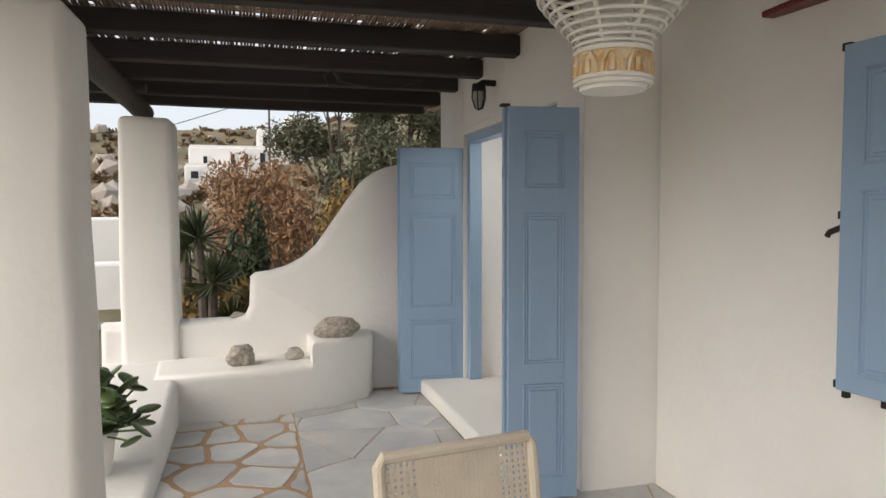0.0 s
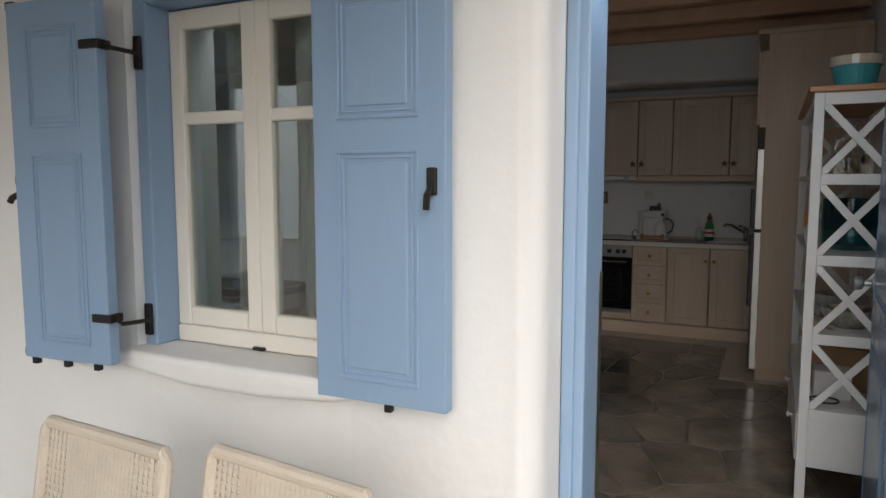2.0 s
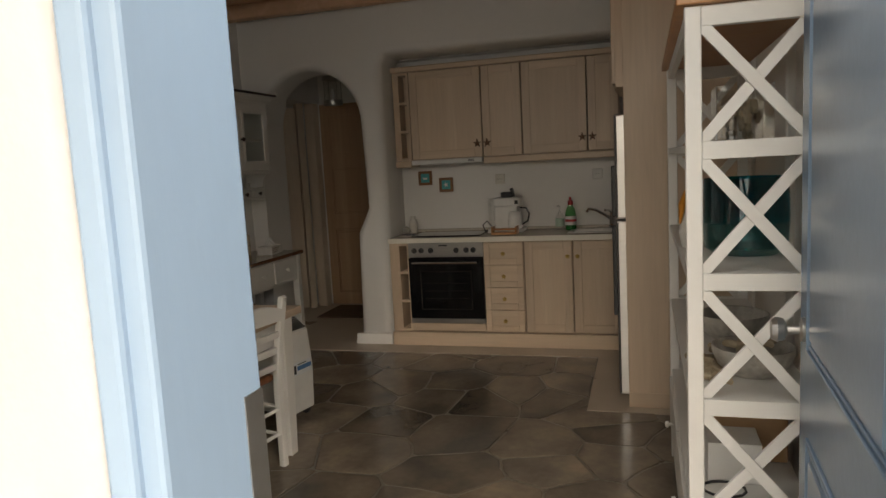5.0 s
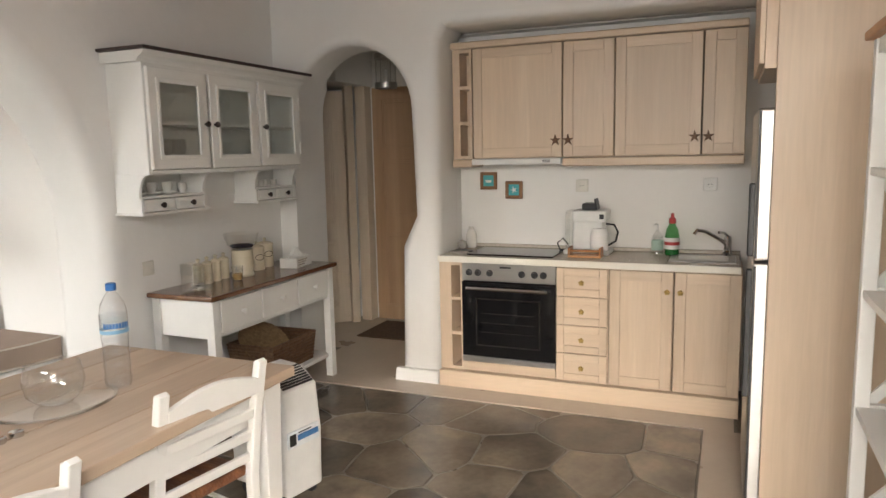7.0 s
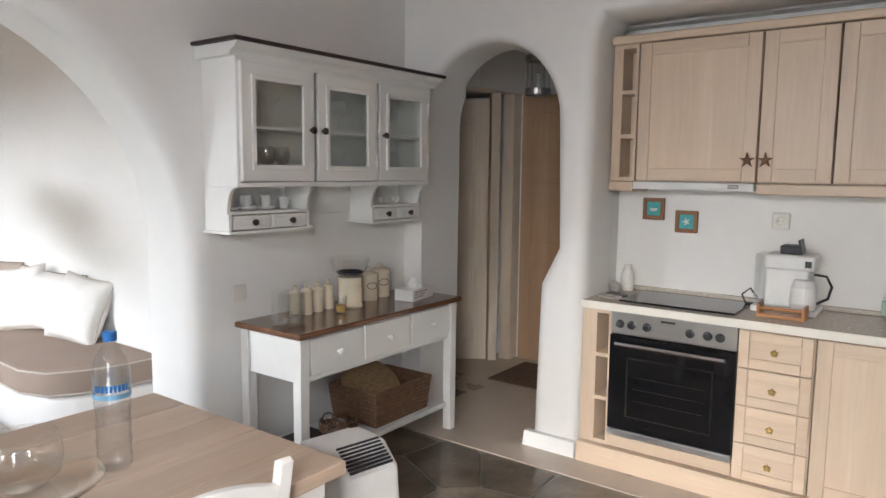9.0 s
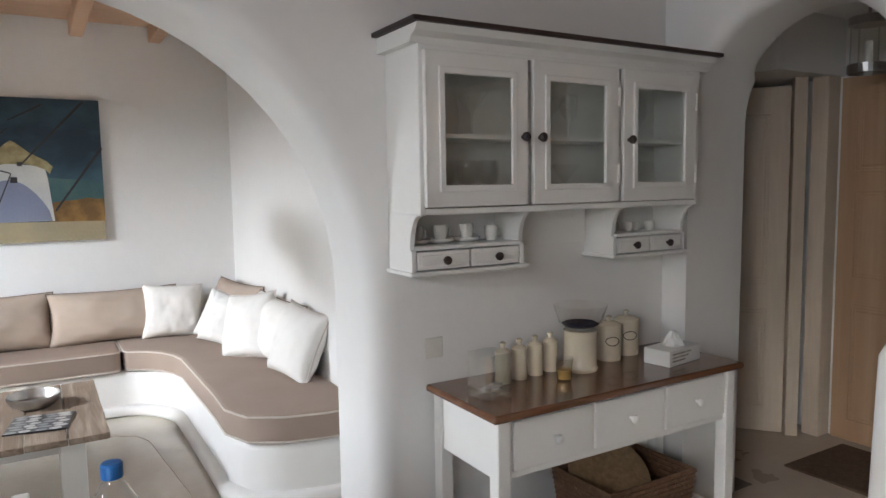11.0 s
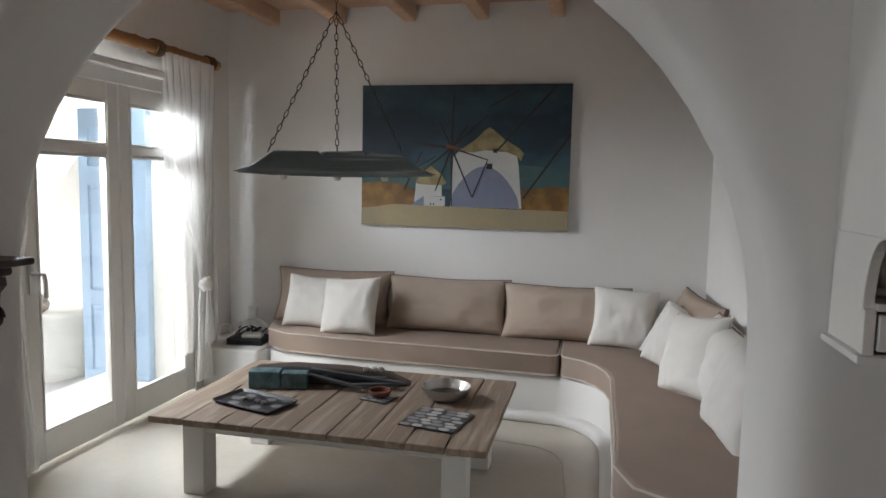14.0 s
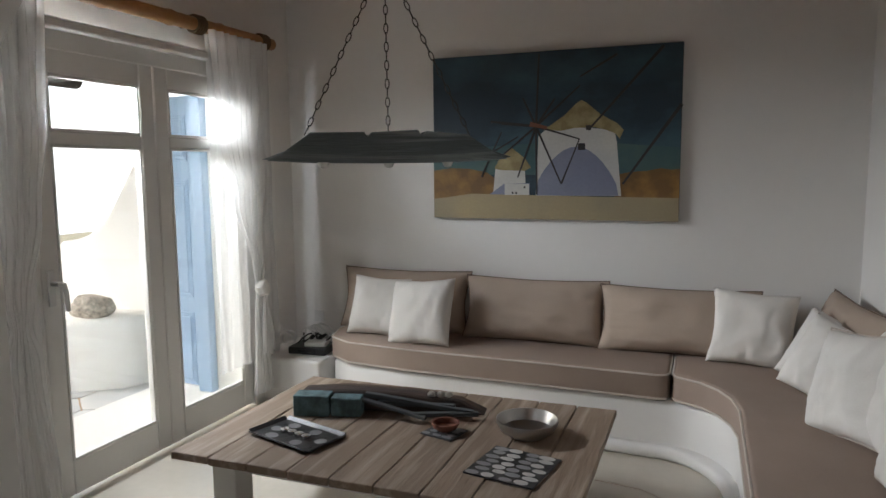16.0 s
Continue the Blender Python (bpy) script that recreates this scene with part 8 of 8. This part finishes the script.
for i in range(90):
    y = rng.uniform(28, 90)
    x = rng.uniform(-0.3 * y, 0)
    s = rng.uniform(0.3, 1.3)
    bmesh.ops.create_icosphere(b, subdivisions=1, radius=1, matrix=Matrix.Translation((x, y, height(x, y))) @ Euler((rng.random(), rng.random(), rng.random() * 3)).to_matrix().to_4x4() @ Matrix.Diagonal((s, s * 0.8, s * 0.7, 1)))
tagged(part("hill_rocks", b, STONE), "grey-brown boulders on the hillside", "rocks", kind="stuff")


def house(x, y, w, d, h, wins, label, base=None):
    z = height(x, y) - 0.8 if base is None else base
    ob = thing("house", label, "house", x, y, z)
    part("wall", box(-w / 2, w / 2, 0, d, 0, h, 0.12, 2), PLASTER_OUT, ob)
    part("roof_edge", box(-w / 2 + 0.1, w / 2 - 0.1, 0.1, d - 0.1, h, h + 0.12), PLASTER_OUT, ob)
    for wx, wz, ww, wh in wins:
        win = part("window", box(wx - ww / 2, wx + ww / 2, -0.06, 0.05, wz, wz + wh), WHITE_PAINT, ob)
        part("pane", box(wx - ww / 2 + 0.12, wx + ww / 2 - 0.12, -0.08, -0.05, wz + 0.12, wz + wh - 0.12), BLACK_GLASS, win)
    return ob


house(-0.1, 50.3, 5.6, 6, 2.6, [(-1.7, 1.25, 0.5, 0.8), (0.1, 1.15, 0.5, 1.1), (1.0, 1.15, 0.5, 1.1), (2.1, 0.85, 0.6, 1.5)], "long white cubic village house on the hill", 3.3)
house(-1.45, 48, 3.1, 2.2, 1.4, [(-0.9, 0.4, 0.7, 0.7), (0.7, 0.4, 0.5, 0.7)], "low white annexe with square windows", 3.1)
house(2.95, 57, 2.5, 5, 2.9, [(-0.6, 1.5, 0.6, 0.9), (0.7, 1.4, 0.8, 1.0)], "white cubic house higher on the hill", 5.0)
house(5.3, 58, 2.7, 5, 4.1, [(-0.6, 2.6, 0.5, 0.8), (0.6, 2.6, 0.6, 0.9)], "white two-storey cubic house higher on the hill", 5.0)
pole = thing("utility_pole", "thin grey utility pole on the hill", "pole", 2.45, 49.2, height(2.45, 49.2))
part("pole_shaft", tube([(0, 0, -0.5), (0, 0, 6.2)], 0.07, 8), BARK, pole)
part("crossarm", box(-0.5, 0.5, -0.05, 0.05, 5.7, 5.8), BARK, pole)
b = bmesh.new()
tube([(2.45, 49.2, height(2.45, 49.2) + 5.7), (-4, 46, 6.6), (-12, 42, 5.2)], 0.025, 5, b)
tube([(2.45, 49.2, height(2.45, 49.2) + 5.7), (8, 49, height(2.45, 49.2) + 7.0), (13, 48, 13)], 0.025, 5, b)
tagged(part("power_line", b, BLACK), "black power line across the slope", "power line")
# garden terrace walls and lane left of the veranda
setting("lane", box(-14, -1.6, 7.0, 17, -0.95, -0.72), material("grey_lane", (0.24, 0.22, 0.20), 0.9, spots=(0.18, 0.16, 0.145), scale=2, grain=0.15, bump=0.4), "grey paved lane beside the house", "lane")
setting("garden_wall_low", box(-9.0, -1.2, 16.5, 16.9, -0.8, 0.35, 0.08, 2), PLASTER_OUT, "low whitewashed garden wall by the lane", "garden wall")
setting("garden_wall_high", box(-12.0, -1.4, 20.5, 20.9, -0.8, 1.3, 0.08, 2), PLASTER_OUT, "whitewashed garden wall up the slope", "garden wall")
b = bmesh.new()
for i in range(160):
    x, z = rng.uniform(-11, 2.4), rng.uniform(0, 0.9)
    s = rng.uniform(0.14, 0.3)
    bmesh.ops.create_icosphere(b, subdivisions=1, radius=1, matrix=Matrix.Translation((x, 24.5 + rng.uniform(-0.15, 0.15), height(x, 24.5) + z)) @ Euler((rng.random(), rng.random(), 0)).to_matrix().to_4x4() @ Matrix.Diagonal((s, s * 0.8, s * 0.6, 1)))
tagged(part("dry_stone_wall", b, STONE), "dry stone field wall across the slope", "stone wall", kind="stuff")

# ---- paving: stones cut from a jittered pattern ----
def cells(x0, x1, y0, y1, size, seed):
    """Irregular polygons that fill a rectangle."""
    r = random.Random(seed)
    nx, ny = max(2, round((x1 - x0) / size)), max(2, round((y1 - y0) / size))
    seeds = []
    for i in range(-1, nx + 1):
        for j in range(-1, ny + 1):
            seeds.append(Vector((x0 + (i + 0.5 + r.uniform(-0.42, 0.42)) * (x1 - x0) / nx, y0 + (j + 0.5 + r.uniform(-0.42, 0.42)) * (y1 - y0) / ny)))
    for s in seeds:
        poly = [Vector((x0, y0)), Vector((x1, y0)), Vector((x1, y1)), Vector((x0, y1))]
        for o in seeds:
            if o is s or (o - s).length > size * 3.2:
                continue
            mid, n = (o + s) / 2, (o - s).normalized()
            out = []
            for a, b in zip(poly, poly[1:] + poly[:1]):
                da, db = (a - mid).dot(n), (b - mid).dot(n)
                if da <= 0:
                    out.append(a)
                if da * db < 0:
                    out.append(a + (b - a) * (da / (da - db)))
            poly = out
            if len(poly) < 3:
                break
        if len(poly) >= 3:
            yield s, poly


def slab(poly, gap, z0, z1, mat, parent, seed, cut=0.16):
    """One stone: corners cut, edges wavering, rim eased."""
    pts = []
    for a, b in zip(poly, poly[1:] + poly[:1]):
        if (b - a).length > 1e-3:
            pts.append(a)
    if len(pts) < 3:
        return
    c = sum(pts, Vector((0, 0))) / len(pts)
    ring = []
    for i, p in enumerate(pts):
        a, b = pts[i - 1], pts[(i + 1) % len(pts)]
        ring += [p + (a - p) * cut, p + (b - p) * cut]
    fine = []
    for p, q in zip(ring, ring[1:] + ring[:1]):
        fine.append(p)
        if (q - p).length > 0.14:
            m = (p + q) / 2
            fine.append(m + Vector((noise.noise(Vector((m.x * 6, m.y * 6, seed))), noise.noise(Vector((m.x * 6, m.y * 6, seed + 9))))) * 0.022)
    ring = fine
    area = abs(sum(p.x * q.y - q.x * p.y for p, q in zip(ring, ring[1:] + ring[:1]))) / 2
    if area < 0.003:
        return
    def inset(d):
        return [p + (c - p).normalized() * min(d, (c - p).length * 0.6) for p in ring]
    lo, mid, top = inset(gap), inset(gap), inset(gap + 0.004)
    vs = [(p.x - c.x, p.y - c.y, z0) for p in lo] + [(p.x - c.x, p.y - c.y, z1 - 0.002) for p in mid] + [(p.x - c.x, p.y - c.y, z1) for p in top]
    k = len(ring)
    fs = [tuple(range(2 * k, 3 * k))]
    for i in range(k):
        j = (i + 1) % k
        fs += [(i, j, k + j, k + i), (k + i, k + j, 2 * k + j, 2 * k + i)]
    me = bpy.data.meshes.new("slab")
    me.from_pydata(vs, [], fs)
    me.materials.append(mat)
    ob = new("slab", me)
    ob.location = (c.x, c.y, 0)
    ob.parent = parent


for s, poly in cells(3.83, 7.83, -0.74, 2.91, 0.40, 5):
    if s.x > 6.78 and s.y < 0.10:
        continue
    poly = [Vector((p.x, max(p.y, 0.104))) if p.x > 6.78 and s.y > 0.10 else p for p in poly]
    slab(poly, 0.007, -0.004, 0.003, SLATE, KITCHEN_FLOOR, 1, 0.07)
for x0, x1, y1, size, gap, sd in ((0.42, 1.40, 6.3, 0.36, 0.024, 9), (1.40, 2.53, 6.3, 0.56, 0.006, 10), (2.53, 3.37, 3.99, 0.56, 0.006, 12)):
    for s, poly in cells(x0, x1, -3.0, y1, size, sd):
        if len(poly) > 2:
            slab(poly, gap, FLOOR_OUT - 0.02, FLOOR_OUT + 0.002 * math.sin(s.x * 9 + s.y * 5), MARBLE, VERANDA, 2, 0.16 if gap > 0.02 else 0.05)
